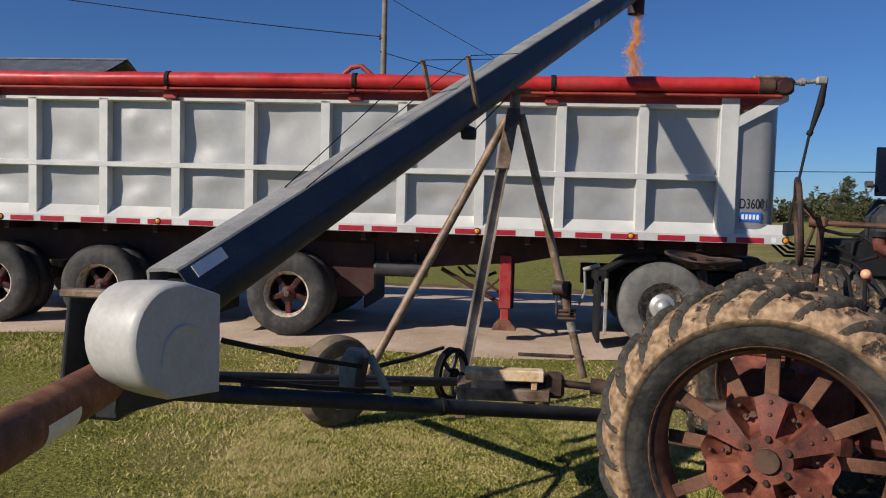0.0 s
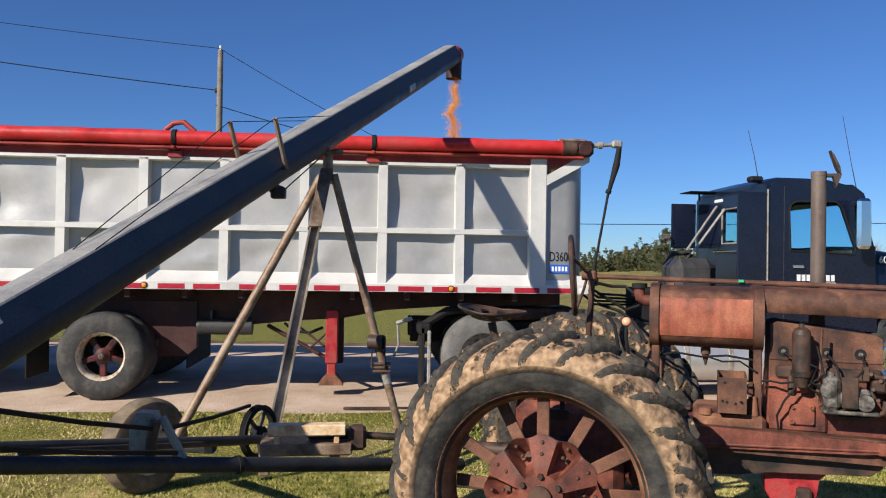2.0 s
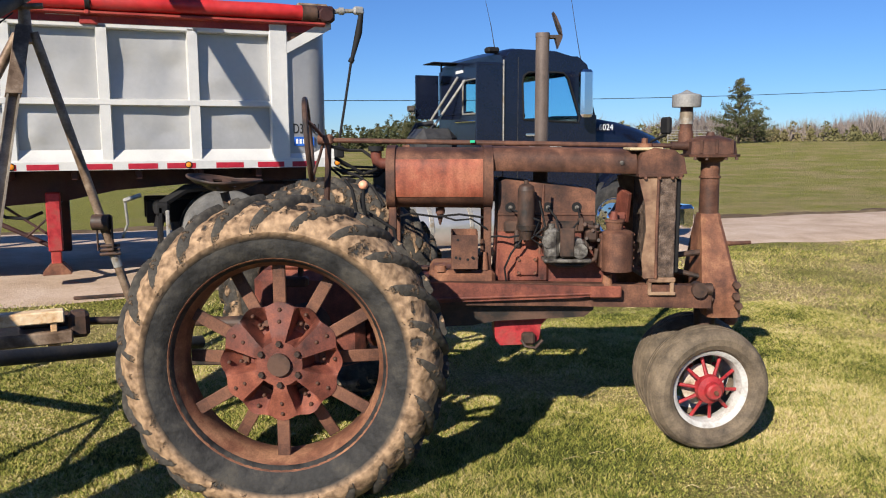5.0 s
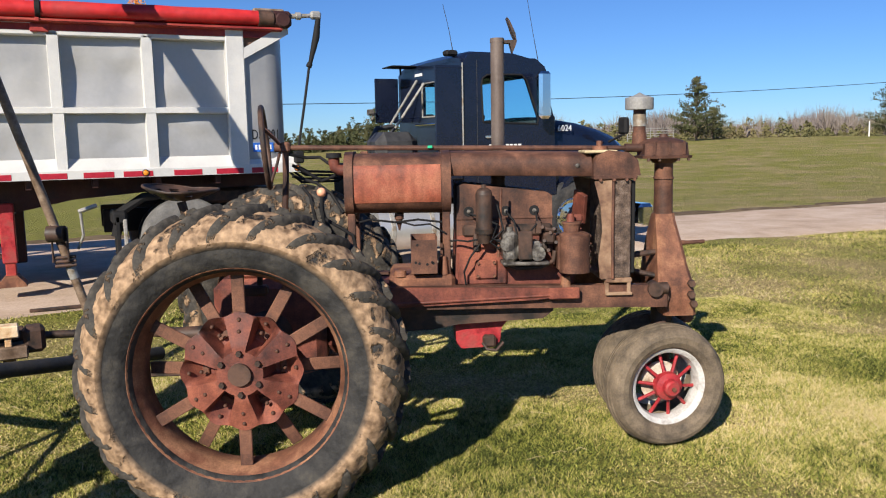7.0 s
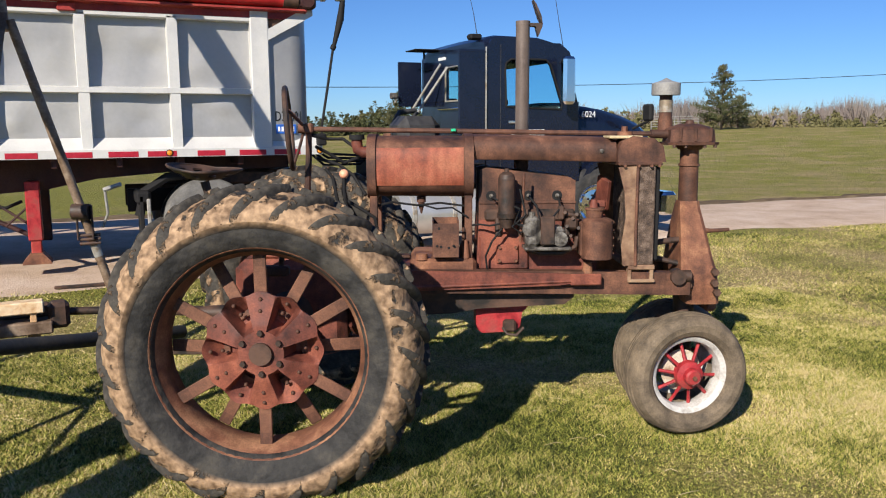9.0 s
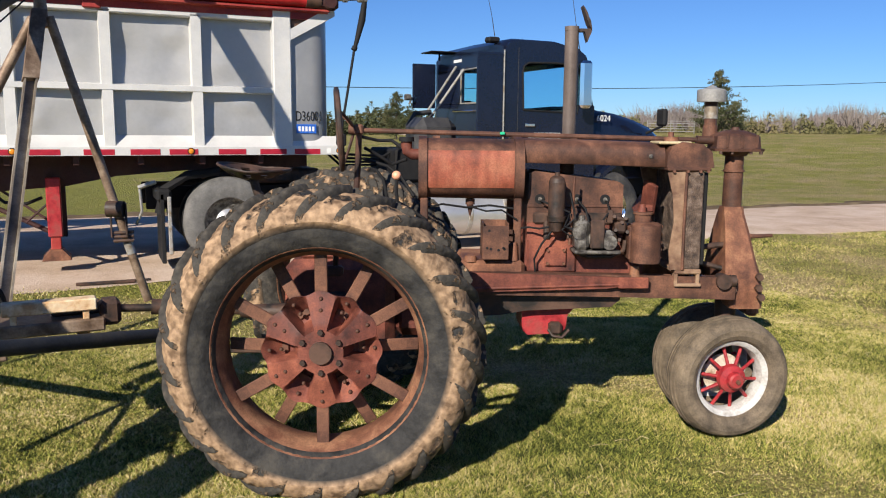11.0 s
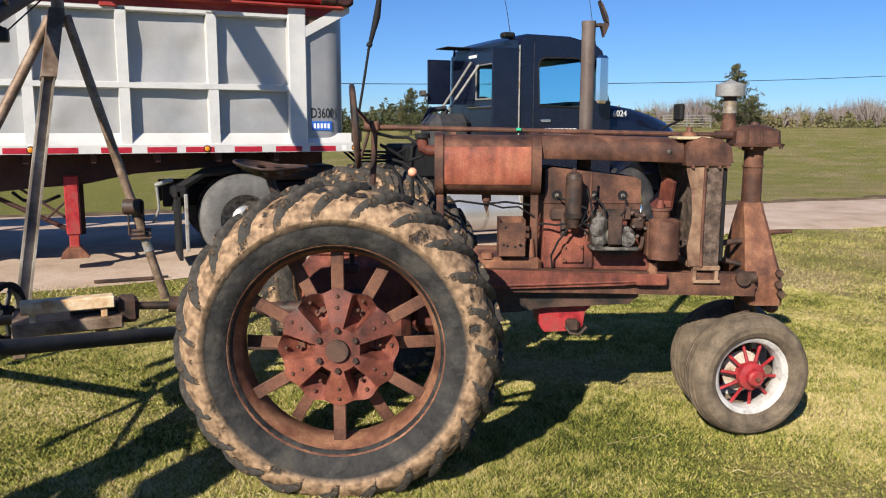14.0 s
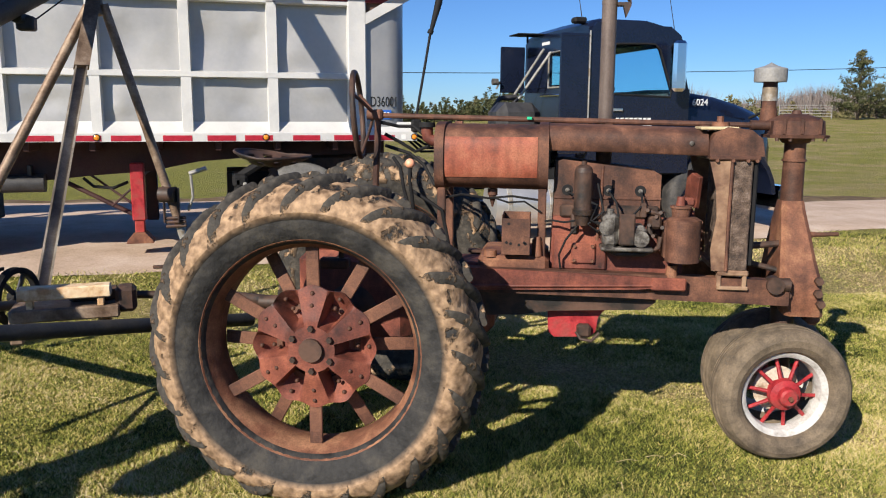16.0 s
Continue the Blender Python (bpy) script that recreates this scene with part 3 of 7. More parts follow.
def rear_wheel(parent, v, flip):
    """Rim with its tyre, dished hub plate, flat spokes and bolts; local y runs inwards from the outer flange."""
    prof = [(0.486, 0.0), (0.488, 0.012), (0.472, 0.026), (0.462, 0.05), (0.45, 0.075), (0.45, 0.205), (0.462, 0.23), (0.472, 0.254), (0.488, 0.268), (0.486, 0.28),
            (0.474, 0.276), (0.456, 0.25), (0.446, 0.222), (0.433, 0.20), (0.433, 0.08), (0.446, 0.058), (0.456, 0.03), (0.474, 0.004)]
    rim = part("rear_wheel", Build().lathe(prof, n=72, closed=True), "rust_orange", parent, "rusted steel rim with a mud-caked tyre", (0, v, 0.686))
    if flip:
        rim.rotation_euler = (0, 0, math.pi)
    rubber = "mud_far" if flip else "mud_tyre"
    tyre = part("tyre", rear_tyre(4 if flip else 1), rubber, rim, "black lugged tyre caked with dry sand", smooth=60)
    for side in (0, 1):
        shapes = [lug(side, 40 + 7 * side + i).mesh("lug", M["mud_lug"], 45) for i in range(6)]
        for k in range(23):
            lg = part("lug", shapes[(k * 5 + k // 6) % 6], "", tyre)
            lg.rotation_euler = (0, -2 * math.pi * (k + 0.5 * side) / 23, 0)
    # dished plate with pressed ribs
    b = Build()
    n, rings = 216, []
    for r, d in ((0.05, 0.048), (0.10, 0.050), (0.115, 0.054), (0.135, 0.066), (0.16, 0.076), (0.19, 0.082), (0.225, 0.086), (0.25, 0.089), (0.262, 0.09)):
        ring = []
        for k in range(n):
            th = 2 * math.pi * k / n
            rib = min(1, max(0, 1.0 - 2.0 * math.cos(6 * th)))
            w = min(1, max(0, (r - 0.10) / 0.035)) * min(1, max(0, (0.262 - r) / 0.09))
            rr = r * (1 + (0.03 * math.cos(12 * th) if r > 0.25 else 0))
            ring.append((rr * math.cos(th), d + 0.095 * w * (1 - rib) - 0.014 * w * rib, rr * math.sin(th)))
        rings.append(ring)
    back = [[(x, y + 0.012, z) for x, y, z in r] for r in rings[::-1]]
    b.loft(rings + back, caps=False)
    plate = part("hub_plate", b, "rust_red", rim, "dished rusty red hub plate", smooth=50)
    b = Build().lathe([(0.001, 0.050), (0.006, 0.049), (0.009, 0.0462), (0.048, 0.0462), (0.051, 0.048), (0.052, 0.12), (0.001, 0.12)], n=40)
    part("hub_cap", b, "rust_red", plate, "flat rusted hub cap")
    hexa = Build().lathe([(0.001, 0.010), (0.012, 0.010), (0.014, 0.013), (0.014, 0.035)], n=6)
    bolt_me = hexa.mesh("bolt", M["greasy"], 20)
    rivet_me = Build().lathe([(0.001, 0), (0.005, 0.001), (0.009, 0.005), (0.010, 0.012)], n=10).mesh("rivet", M["rust"], 60)
    for k in range(6):
        th = radians(90 + 60 * k)
        part("bolt", bolt_me, "", plate, loc=(0.092 * math.cos(th), 0.022, 0.092 * math.sin(th)))
    for k in range(12):
        th = radians(90 + 30 * k)
        for r in (0.185, 0.235):
            dth = 0.0 if k % 2 == 0 else 0.03
            d = (0.062 if r < 0.2 else 0.074) if k % 2 == 0 else (0.112 if r < 0.2 else 0.098)
            part("rivet", rivet_me, "", plate, loc=(r * math.cos(th + dth), d, r * math.sin(th + dth)))
    spoke = Build().box((0.16, -0.007, -0.028), (0.437, 0.007, 0.028), 0.003).mesh("spoke", M["rust"])
    for k in range(12):
        s = part("spoke", spoke, "", rim)
        th = -(90 + 30 * k)
        y0, y1 = (0.105, 0.10) if k % 2 == 0 else (0.135, 0.18)
        s.matrix_basis = rot_y(th) @ Matrix.Translation((0, y0, 0)) @ Matrix.Rotation(math.atan2(y1 - y0, 0.27), 4, "Z")
    part("brake_drum", Build().lathe([(0.001, 0.2), (0.15, 0.2), (0.165, 0.215), (0.165, 0.30), (0.001, 0.30)], n=40), "greasy", rim)
    return rim


def front_wheel(parent, v, flip):
    """White rim with red spokes; local y runs inwards from the outer rim edge."""
    prof = [(0.214, 0.0), (0.219, 0.006), (0.214, 0.014), (0.196, 0.022), (0.188, 0.05), (0.188, 0.09), (0.196, 0.112), (0.219, 0.13), (0.205, 0.132), (0.19, 0.118),
            (0.176, 0.09), (0.176, 0.05), (0.184, 0.018), (0.2, 0.004)]
    rim = part("front_wheel", Build().lathe(prof, n=56, closed=True), "wheel_white", parent, "white steel wheel rim", (2.125, v, 0.343))
    rim.rotation_euler = (0, 0, radians(180 + 9 if flip else 9))
    t = [(0.21, 0.012), (0.222, -0.004), (0.25, -0.018), (0.285, -0.022), (0.308, -0.016), (0.322, -0.004), (0.331, 0.012), (0.334, 0.020), (0.318, 0.022), (0.318, 0.029), (0.337, 0.032), (0.341, 0.046), (0.324, 0.048), (0.324, 0.056), (0.343, 0.058), (0.344, 0.066)]
    t = [(r if r < 0.23 else 0.23 + (r - 0.23) * 0.92, 0.066 + (y - 0.066) * 1.2) for r, y in t]
    t = t + [(r, 0.132 - y) for r, y in t[::-1]] + [(0.2, 0.1), (0.195, 0.066), (0.2, 0.03)]
    part("tyre", Build().lathe(t, n=72, closed=True), "rubber_dusty", rim, "dusty ribbed front tyre", smooth=24)
    hub = Build().lathe([(0.001, -0.05), (0.034, -0.05), (0.043, -0.04), (0.046, -0.012), (0.074, 0.0), (0.078, 0.03), (0.066, 0.05), (0.045, 0.07), (0.045, 0.13), (0.001, 0.13)], n=32)
    h = part("hub", hub, "red", rim, "red painted hub")
    part("hub_bolt", Build().lathe([(0.001, -0.062), (0.012, -0.062), (0.012, -0.048)], n=6), "rust", h)
    sp = Build().sweep([(0.05, 0.03, 0), (0.12, 0.05, 0), (0.182, 0.068, 0)], [0.011, 0.009, 0.010], 8).mesh("spoke", M["red"])
    for k in range(10):
        s = part("spoke", sp, "", rim)
        s.matrix_basis = rot_y(36 * k + 8)
    part("disc", Build().lathe([(0.045, 0.10), (0.11, 0.105), (0.115, 0.11), (0.045, 0.112)], n=32, closed=True), "cream", rim)
    return rim


def tractor():
    T = thing("tractor", (0.878, 3.761, 0), "old rusty red row-crop tractor with mud-caked rear tyres", "tractor", rz=-22)
    rear_wheel(T, -0.96, False)
    rear_wheel(T, 0.96, True)
    front_wheel(T, -0.22, False)
    front_wheel(T, 0.245, True)
    # rear axle and gearbox
    b = Build()
    for s in (-1, 1):
        b.lathe([(0.001, 0.10), (0.17, 0.10), (0.16, 0.16), (0.10, 0.24), (0.075, 0.34), (0.075, 0.70), (0.10, 0.72), (0.10, 0.80), (0.05, 0.82), (0.05, 0.93)],
                Matrix.Translation((0, 0, 0.686)) @ Matrix.Diagonal((1, s, 1, 1)), 28)
    part("axle_housing", b, "greasy", T)
    b = Build().box((-0.28, -0.20, 0.50), (0.30, 0.20, 0.98), 0.05)
    gb = part("gearbox_housing", b, "rust_red", T, "rusty red gearbox housing")
    part("bell_housing", Build().box((0.29, -0.17, 0.56), (0.72, 0.17, 0.93), 0.05), "rust_red", T)
    part("gearbox_cover", Build().box((-0.2, -0.16, 0.975), (0.2, 0.16, 1.04), 0.03), "rust_red", gb)
    b = Build().box((0.64, -0.23, 0.90), (0.985, 0.23, 0.985), 0.02)
    b.box((0.9, -0.20, 0.97), (0.96, -0.12, 1.07), 0.015)
    b.cyl((0.93, -0.2, 0.985), (0.93, -0.2, 1.08), 0.022, 0.012, 12)
    b.cyl((0.70, -0.2, 0.98), (0.70, -0.2, 1.01), 0.035, 0.03, 12)
    part("clutch_housing", b, "rust_orange", T)
    # battery box
    b = Build()
    b.box((0.757, -0.272, 1.0), (0.892, -0.266, 1.175), 0.002)
    b.box((0.757, -0.266, 1.0), (0.763, -0.1, 1.19), 0.002)
    b.box((0.886, -0.266, 1.0), (0.892, -0.1, 1.19), 0.002)
    b.box((0.757, -0.108, 1.0), (0.892, -0.102, 1.19), 0.002)
    b.box((0.763, -0.266, 1.0), (0.886, -0.108, 1.01), 0.002)
    box = part("battery_box", b, "rust", T, "open rusty steel battery box")
    hole = Build().cyl((0, 0, 0), (0, -0.0015, 0), 0.007, n=10).mesh("bolt_hole", M["black"])
    for i, (u, z) in enumerate(((0.78, 1.06), (0.80, 1.055), (0.84, 1.05), (0.865, 1.06), (0.87, 1.055), (0.79, 1.15))):
        part("bolt_hole", hole, "", box, loc=(u, -0.2725, z))
    # fuel tank: rounded barrel, with straps and a filler
    def section(u, hw, z0, z1, grow=0.0):
        ring = []
        zc, hh = (z0 + z1) / 2, (z1 - z0) / 2 + grow
        for k in range(40):
            th = 2 * math.pi * k / 40
            c, s = math.cos(th), math.sin(th)
            e = 0.62
            ring.append((u, (hw + grow) * math.copysign(abs(c) ** e, c), zc + hh * math.copysign(abs(s) ** e, s)))
        return ring
    b = Build().loft([section(0.45, 0.225, 1.312, 1.612), section(0.455, 0.235, 1.302, 1.618), section(0.94, 0.235, 1.295, 1.615), section(0.945, 0.225, 1.305, 1.608)])
    tank = part("fuel_tank", b, "rust", T, "rust-streaked red fuel tank", smooth=40)
    for u in (0.425, 0.925):
        part("tank_strap", Build().loft([section(u, 0.235, 1.30, 1.616, 0.003), section(u, 0.235, 1.30, 1.616, 0.012), section(u + 0.045, 0.235, 1.298, 1.616, 0.012), section(u + 0.045, 0.235, 1.298, 1.616, 0.003)]), "rust", tank, smooth=40)
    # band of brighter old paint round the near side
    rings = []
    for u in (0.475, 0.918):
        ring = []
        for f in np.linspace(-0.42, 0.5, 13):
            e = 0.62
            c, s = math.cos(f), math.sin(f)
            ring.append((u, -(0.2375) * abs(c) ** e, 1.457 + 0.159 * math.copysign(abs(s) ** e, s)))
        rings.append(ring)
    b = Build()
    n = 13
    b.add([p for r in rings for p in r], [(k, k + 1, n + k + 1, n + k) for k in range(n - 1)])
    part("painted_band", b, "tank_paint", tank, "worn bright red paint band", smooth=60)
    b = Build().sweep([(0.44, -0.02, 1.53), (0.39, -0.02, 1.53), (0.365, -0.02, 1.545), (0.36, -0.02, 1.575), (0.36, -0.02, 1.60)], 0.03, 16)
    fill = part("filler_neck", b, "rust_red", tank)
    part("filler_cap", Build().cyl((0.36, -0.02, 1.597), (0.36, -0.02, 1.622), 0.042, 0.040, 20), "black", fill, "black filler cap")
    part("sediment_bowl", Build().cyl((0.70, -0.1, 1.30), (0.70, -0.1, 1.27), 0.025, n=12).cyl((0.70, -0.1, 1.27), (0.70, -0.1, 1.21), 0.02, 0.004, 12), "rust", tank)
    b = Build().sweep([(0.44, -0.15, 1.25), (0.55, -0.15, 1.275), (0.68, -0.12, 1.255), (0.8, -0.15, 1.27), (0.95, -0.15, 1.25)], 0.006, 6)
    b.sweep([(0.70, -0.12, 1.26), (0.78, -0.16, 1.24), (0.86, -0.2, 1.25), (0.94, -0.2, 1.2)], 0.005, 6)
    part("fuel_line", b, "black", tank)
    for u in (0.455, 0.945):
        [part("tank_bracket", Build().box((u - 0.02, v, 0.96), (u + 0.02, v + 0.03, 1.31), 0.004), "rust", T) for v in (-0.19, 0.16)]
    # hood: sheet with rounded shoulders
    sec = [(-0.212, 1.502), (-0.216, 1.56), (-0.206, 1.592), (-0.17, 1.612), (-0.08, 1.622), (0.08, 1.622), (0.17, 1.612), (0.206, 1.592), (0.216, 1.56), (0.212, 1.502)]
    inner = [(y * 0.97, z - 0.006) for y, z in sec[::-1]]
    rings = [[(u, y, z - dz) for y, z in sec + inner] for u, dz in ((0.972, 0.0), (1.2, 0.004), (1.5, 0.012), (1.70, 0.018))]
    hood = part("hood", Build().loft(rings), "rust", T, "rust-brown sheet metal hood", smooth=50)
    part("hood_bolt", Build().lathe([(0.001, -0.224), (0.008, -0.223), (0.012, -0.218), (0.012, -0.21)], Matrix.Translation((1.625, 0, 1.535)), 16), "dull_metal", hood, "grey bolt washer")
    # engine
    b = Build()
    b.prism([(1.0, 1.18), (1.505, 1.18), (1.505, 1.382), (1.475, 1.40), (1.04, 1.452), (1.005, 1.44)], -0.15, 0.15)
    b.box((1.0, -0.155, 1.26), (1.51, 0.155, 1.275), 0.004)
    head = part("cylinder_head", b, "rust", T, "rusty brown cylinder head")
    b = Build()
    b.prism([(0.985, 0.86), (1.62, 0.86), (1.62, 1.0), (1.52, 1.18), (1.0, 1.18)], -0.17, 0.17)
    b.box((1.0, -0.19, 0.92), (1.26, -0.16, 1.1), 0.02)
    part("manifold_flange", Build().box((1.03, -0.185, 1.175), (1.50, -0.14, 1.235), 0.01), "greasy", T)
    for u in (1.10, 1.22, 1.34, 1.46):
        part("push_rod_cover", Build().cyl((u, -0.185, 1.10), (u, -0.175, 1.19), 0.018, n=10), "greasy", T)
    block = part("engine_block", b, "rust_red", T, "rusty red engine block")
    part("cover_plate", Build().box((1.09, -0.205, 0.955), (1.205, -0.188, 1.055), 0.01), "rust_red", block)
    bolt = Build().lathe([(0.001, -0.012), (0.008, -0.012), (0.009, 0.0)], n=6).mesh("bolt", M["rust"], 20)
    for u in (1.105, 1.19):
        for z in (0.97, 1.04):
            part("bolt", bolt, "", block, loc=(u, -0.205, z))
    plug = Build().lathe([(0.001, -0.045), (0.004, -0.045), (0.004, -0.03), (0.007, -0.028), (0.008, -0.01), (0.011, -0.008), (0.011, 0.0)], n=12).mesh("spark_plug", M["dull_metal"])
    # flat black disc painting the shade inside a plug recess
    recess = Build().lathe([(0.001, -0.002), (0.026, -0.002), (0.028, 0.002)], n=16).mesh("plug_recess", M["black"])
    for u in (1.065, 1.26, 1.41):
        part("plug_recess", recess, "", head, loc=(u, -0.15, 1.305))
        part("spark_plug", plug, "", head, loc=(u, -0.15, 1.305))
    for p in ([(1.26, -0.2, 1.30), (1.29, -0.25, 1.26), (1.30, -0.28, 1.20), (1.29, -0.28, 1.16)], [(1.41, -0.2, 1.30), (1.41, -0.26, 1.25), (1.36, -0.3, 1.20), (1.24, -0.31, 1.165), (1.19, -0.28, 1.17)],
              [(1.065, -0.2, 1.30), (1.20, -0.3, 1.25), (1.17, -0.31, 1.18), (1.26, -0.31, 1.14)], [(1.13, -0.26, 1.17), (1.06, -0.27, 1.08), (1.03, -0.24, 1.0), (1.04, -0.22, 0.93)],
              [(1.20, -0.28, 1.35), (1.23, -0.29, 1.22), (1.16, -0.30, 1.16), (1.2, -0.3, 1.13), (1.3, -0.3, 1.15)], [(0.96, -0.22, 1.16), (1.0, -0.23, 1.165), (1.05, -0.25, 1.16), (1.1, -0.26, 1.17)]):
        part("ignition_cable", Build().sweep(p, 0.0055, 6), "black", T)
    b = Build().cyl((1.135, -0.26, 1.20), (1.135, -0.26, 1.225), 0.047, 0.05, 20).cyl((1.135, -0.26, 1.225), (1.135, -0.26, 1.40), 0.043, 0.043, 24)
    b.lathe([(0.043, 0.0), (0.036, 0.022), (0.02, 0.034), (0.001, 0.036)], Matrix.Translation((1.135, -0.26, 1.40)) @ Matrix.Rotation(radians(90), 4, "X"), 24)
    b.cyl((1.135, -0.26, 1.43), (1.135, -0.26, 1.452), 0.012, n=8).cyl((1.135, -0.26, 1.15), (1.135, -0.26, 1.20), 0.03, 0.04, 16).cyl((1.12, -0.26, 1.18), (1.12, -0.15, 1.18), 0.02, n=10)
    part("oil_filter", b, "greasy", T, "dark brown oil filter canister")
    part("dip_rod", Build().sweep([(1.222, -0.27, 1.43), (1.217, -0.27, 1.25), (1.205, -0.27, 1.08)], 0.007, 8), "rust_orange", T)
    # magneto
    b = Build().box((1.225, -0.33, 1.055), (1.30, -0.2, 1.215), 0.02).box((1.30, -0.33, 1.07), (1.43, -0.2, 1.16), 0.02).cyl((1.245, -0.335, 1.15), (1.245, -0.31, 1.15), 0.035, n=16)
    b.cyl((1.40, -0.34, 1.10), (1.40, -0.3, 1.10), 0.038, n=18).cyl((1.26, -0.3, 1.2), (1.26, -0.3, 1.235), 0.018, n=10).box((1.22, -0.34, 1.04), (1.46, -0.2, 1.058), 0.006)
    mag = part("magneto", b, "dull_metal", T, "grey cast magneto body")
    part("magneto_cover", Build().box((1.30, -0.345, 1.07), (1.372, -0.325, 1.215), 0.008), "greasy", mag)
    b = Build().sweep([(1.24, -0.26, 1.04), (1.3, -0.28, 1.02), (1.42, -0.28, 1.02), (1.49, -0.26, 1.05), (1.50, -0.25, 1.10)], 0.012, 10)
    b.box((1.44, -0.28, 1.14), (1.50, -0.2, 1.20), 0.012).cyl((1.42, -0.26, 1.225), (1.51, -0.26, 1.205), 0.012, n=8).box((1.40, -0.27, 1.19), (1.43, -0.23, 1.26), 0.006)
    part("carburettor_pipe", b, "greasy", T)
    b = Build()
    for p in ((1.44, 1.16), (1.47, 1.2), (1.50, 1.15), (1.46, 1.11), (1.49, 1.22), (1.43, 1.23)):
        b.cyl((p[0], -0.29, p[1]), (p[0] + 0.02, -0.22, p[1] - 0.01), 0.009, 0.011, 10)
    part("throttle_linkage", b, "greasy", T)
    # governor housing and the canister above
    b = Build().cyl((1.595, -0.29, 0.995), (1.595, -0.29, 1.19), 0.078, 0.078, 28).cyl((1.595, -0.29, 1.19), (1.595, -0.29, 1.20), 0.078, 0.06, 28).box((1.51, -0.3, 1.0), (1.57, -0.15, 1.18), 0.01)
    b.cyl((1.585, -0.26, 1.20), (1.585, -0.26, 1.24), 0.040, 0.044, 22).cyl((1.585, -0.26, 1.24), (1.585, -0.26, 1.25), 0.05, 0.05, 22)
    gov = part("governor_housing", b, "rust", T)
    for z in (1.02, 1.06, 1.10, 1.14, 1.18):
        part("bolt", bolt, "", gov, loc=(1.672, -0.29, z))
    part("drain_cup", Build().cyl((1.56, -0.24, 0.9), (1.56, -0.24, 0.965), 0.03, 0.022, 12), "rust_orange", T)
    b = Build().cyl((1.585, -0.24, 1.25), (1.585, -0.24, 1.29), 0.022, 0.016, 16)
    b.box((1.60, -0.2, 1.24), (1.66, -0.14, 1.28), 0.01)
    part("water_pump", b, "rust_red", T)
    # fan
    b = Build()
    for k in range(4):
        m = Matrix.Translation((1.675, 0, 1.2)) @ Matrix.Rotation(radians(90 * k + 20), 4, "X")
        b.box((-0.012, 0.03, -0.05), (0.012, 0.2, 0.05), 0.004, m @ Matrix.Rotation(radians(25), 4, "Y"))
    part("fan", b, "rust_red", T, "faded red fan blades")
    part("exhaust_manifold", Build().box((1.05, 0.15, 1.22), (1.48, 0.24, 1.33), 0.03).cyl((1.25, 0.12, 1.33), (1.25, 0.10, 1.63), 0.04, n=16), "rust", T)
    # radiator
    b = Build()
    b.prism([(1.70, 1.48), (1.70, 1.54), (1.72, 1.585), (1.78, 1.612), (1.88, 1.60), (1.93, 1.56), (1.945, 1.48)], -0.255, 0.255)
    b.box((1.70, -0.275, 1.462), (1.925, 0.275, 1.482), 0.006)
    top = part("radiator_top_tank", b, "rust", T, "rusty radiator top tank")
    for u in (1.73, 1.80, 1.865, 1.905):
        part("bolt", bolt, "", top, loc=(u, -0.275, 1.462))
    part("bare_patch", Build().box((1.66, -0.23, 1.598), (1.83, -0.06, 1.612), 0.004), "straw", top, "yellowed bare patch")
    b = Build().cyl((1.79, 0, 1.60), (1.79, 0, 1.632), 0.045, 0.043, 20).cyl((1.79, 0, 1.632), (1.79, 0, 1.66), 0.016, n=6)
    part("radiator_cap", b, "rust_orange", top)
    part("radiator_core", Build().box((1.80, -0.262, 0.95), (1.895, 0.262, 1.462), 0.006), "core", T, "dirt-clogged radiator core")
    for v in (-0.268, 0.258):
        b = Build().prism([(1.702, 1.455), (1.80, 1.46), (1.80, 0.95), (1.735, 0.95), (1.725, 1.05), (1.745, 1.2), (1.735, 1.33)], v, v + 0.01)
        part("fan_shroud", b, "soil_iron", T, "mud-stained tan fan shroud")
    part("shroud_seam", Build().sweep([(1.80, -0.27, 1.46), (1.797, -0.272, 1.2), (1.80, -0.27, 0.95)], 0.008, 8), "rust", T)
    b = Build().box((1.765, -0.265, 0.925), (1.905, 0.265, 0.952), 0.006).box((1.765, -0.26, 0.86), (1.785, -0.22, 0.93), 0.004).box((1.88, -0.26, 0.86), (1.90, -0.22, 0.93), 0.004).box((1.765, -0.27, 0.86), (1.905, -0.2, 0.876), 0.003)
    part("radiator_bracket", b, "soil_iron", T)
    b = Build().box((1.897, -0.235, 0.97), (1.925, 0.235, 1.455), 0.006)
    part("radiator_shutter", b, "black", T)
    # frame rails
    for s in (-1, 1):
        b = Build()
        sec = [(-0.285, 0.916), (-0.22, 0.916), (-0.22, 0.902), (-0.27, 0.902), (-0.27, 0.812), (-0.22, 0.812), (-0.22, 0.798), (-0.285, 0.798)]
        rings = [[(u, s * (y + dy), z + dz) for y, z in sec] for u, dz, dy in ((0.55, 0.02, 0.0), (1.3, 0.008, 0.02), (2.10, -0.012, 0.045))]
        b.loft(rings)
        rail = part("frame_rail", b, "rust", T, "rusty steel frame rail")
        if s < 0:
            b = Build().prism([(0.56, 0.94), (1.40, 0.918), (1.49, 0.91), (1.50, 0.868), (1.40, 0.855), (0.56, 0.828)], -0.302, -0.288)
            b.box((1.46, -0.31, 0.855), (1.62, -0.29, 0.915), 0.008).cyl((0.6, -0.31, 0.85), (1.48, -0.302, 0.878), 0.008, n=8)
            part("side_rod", b, "rust_red", rail)
    # front bolster, post, steering box
    b = Build()
    rings = []
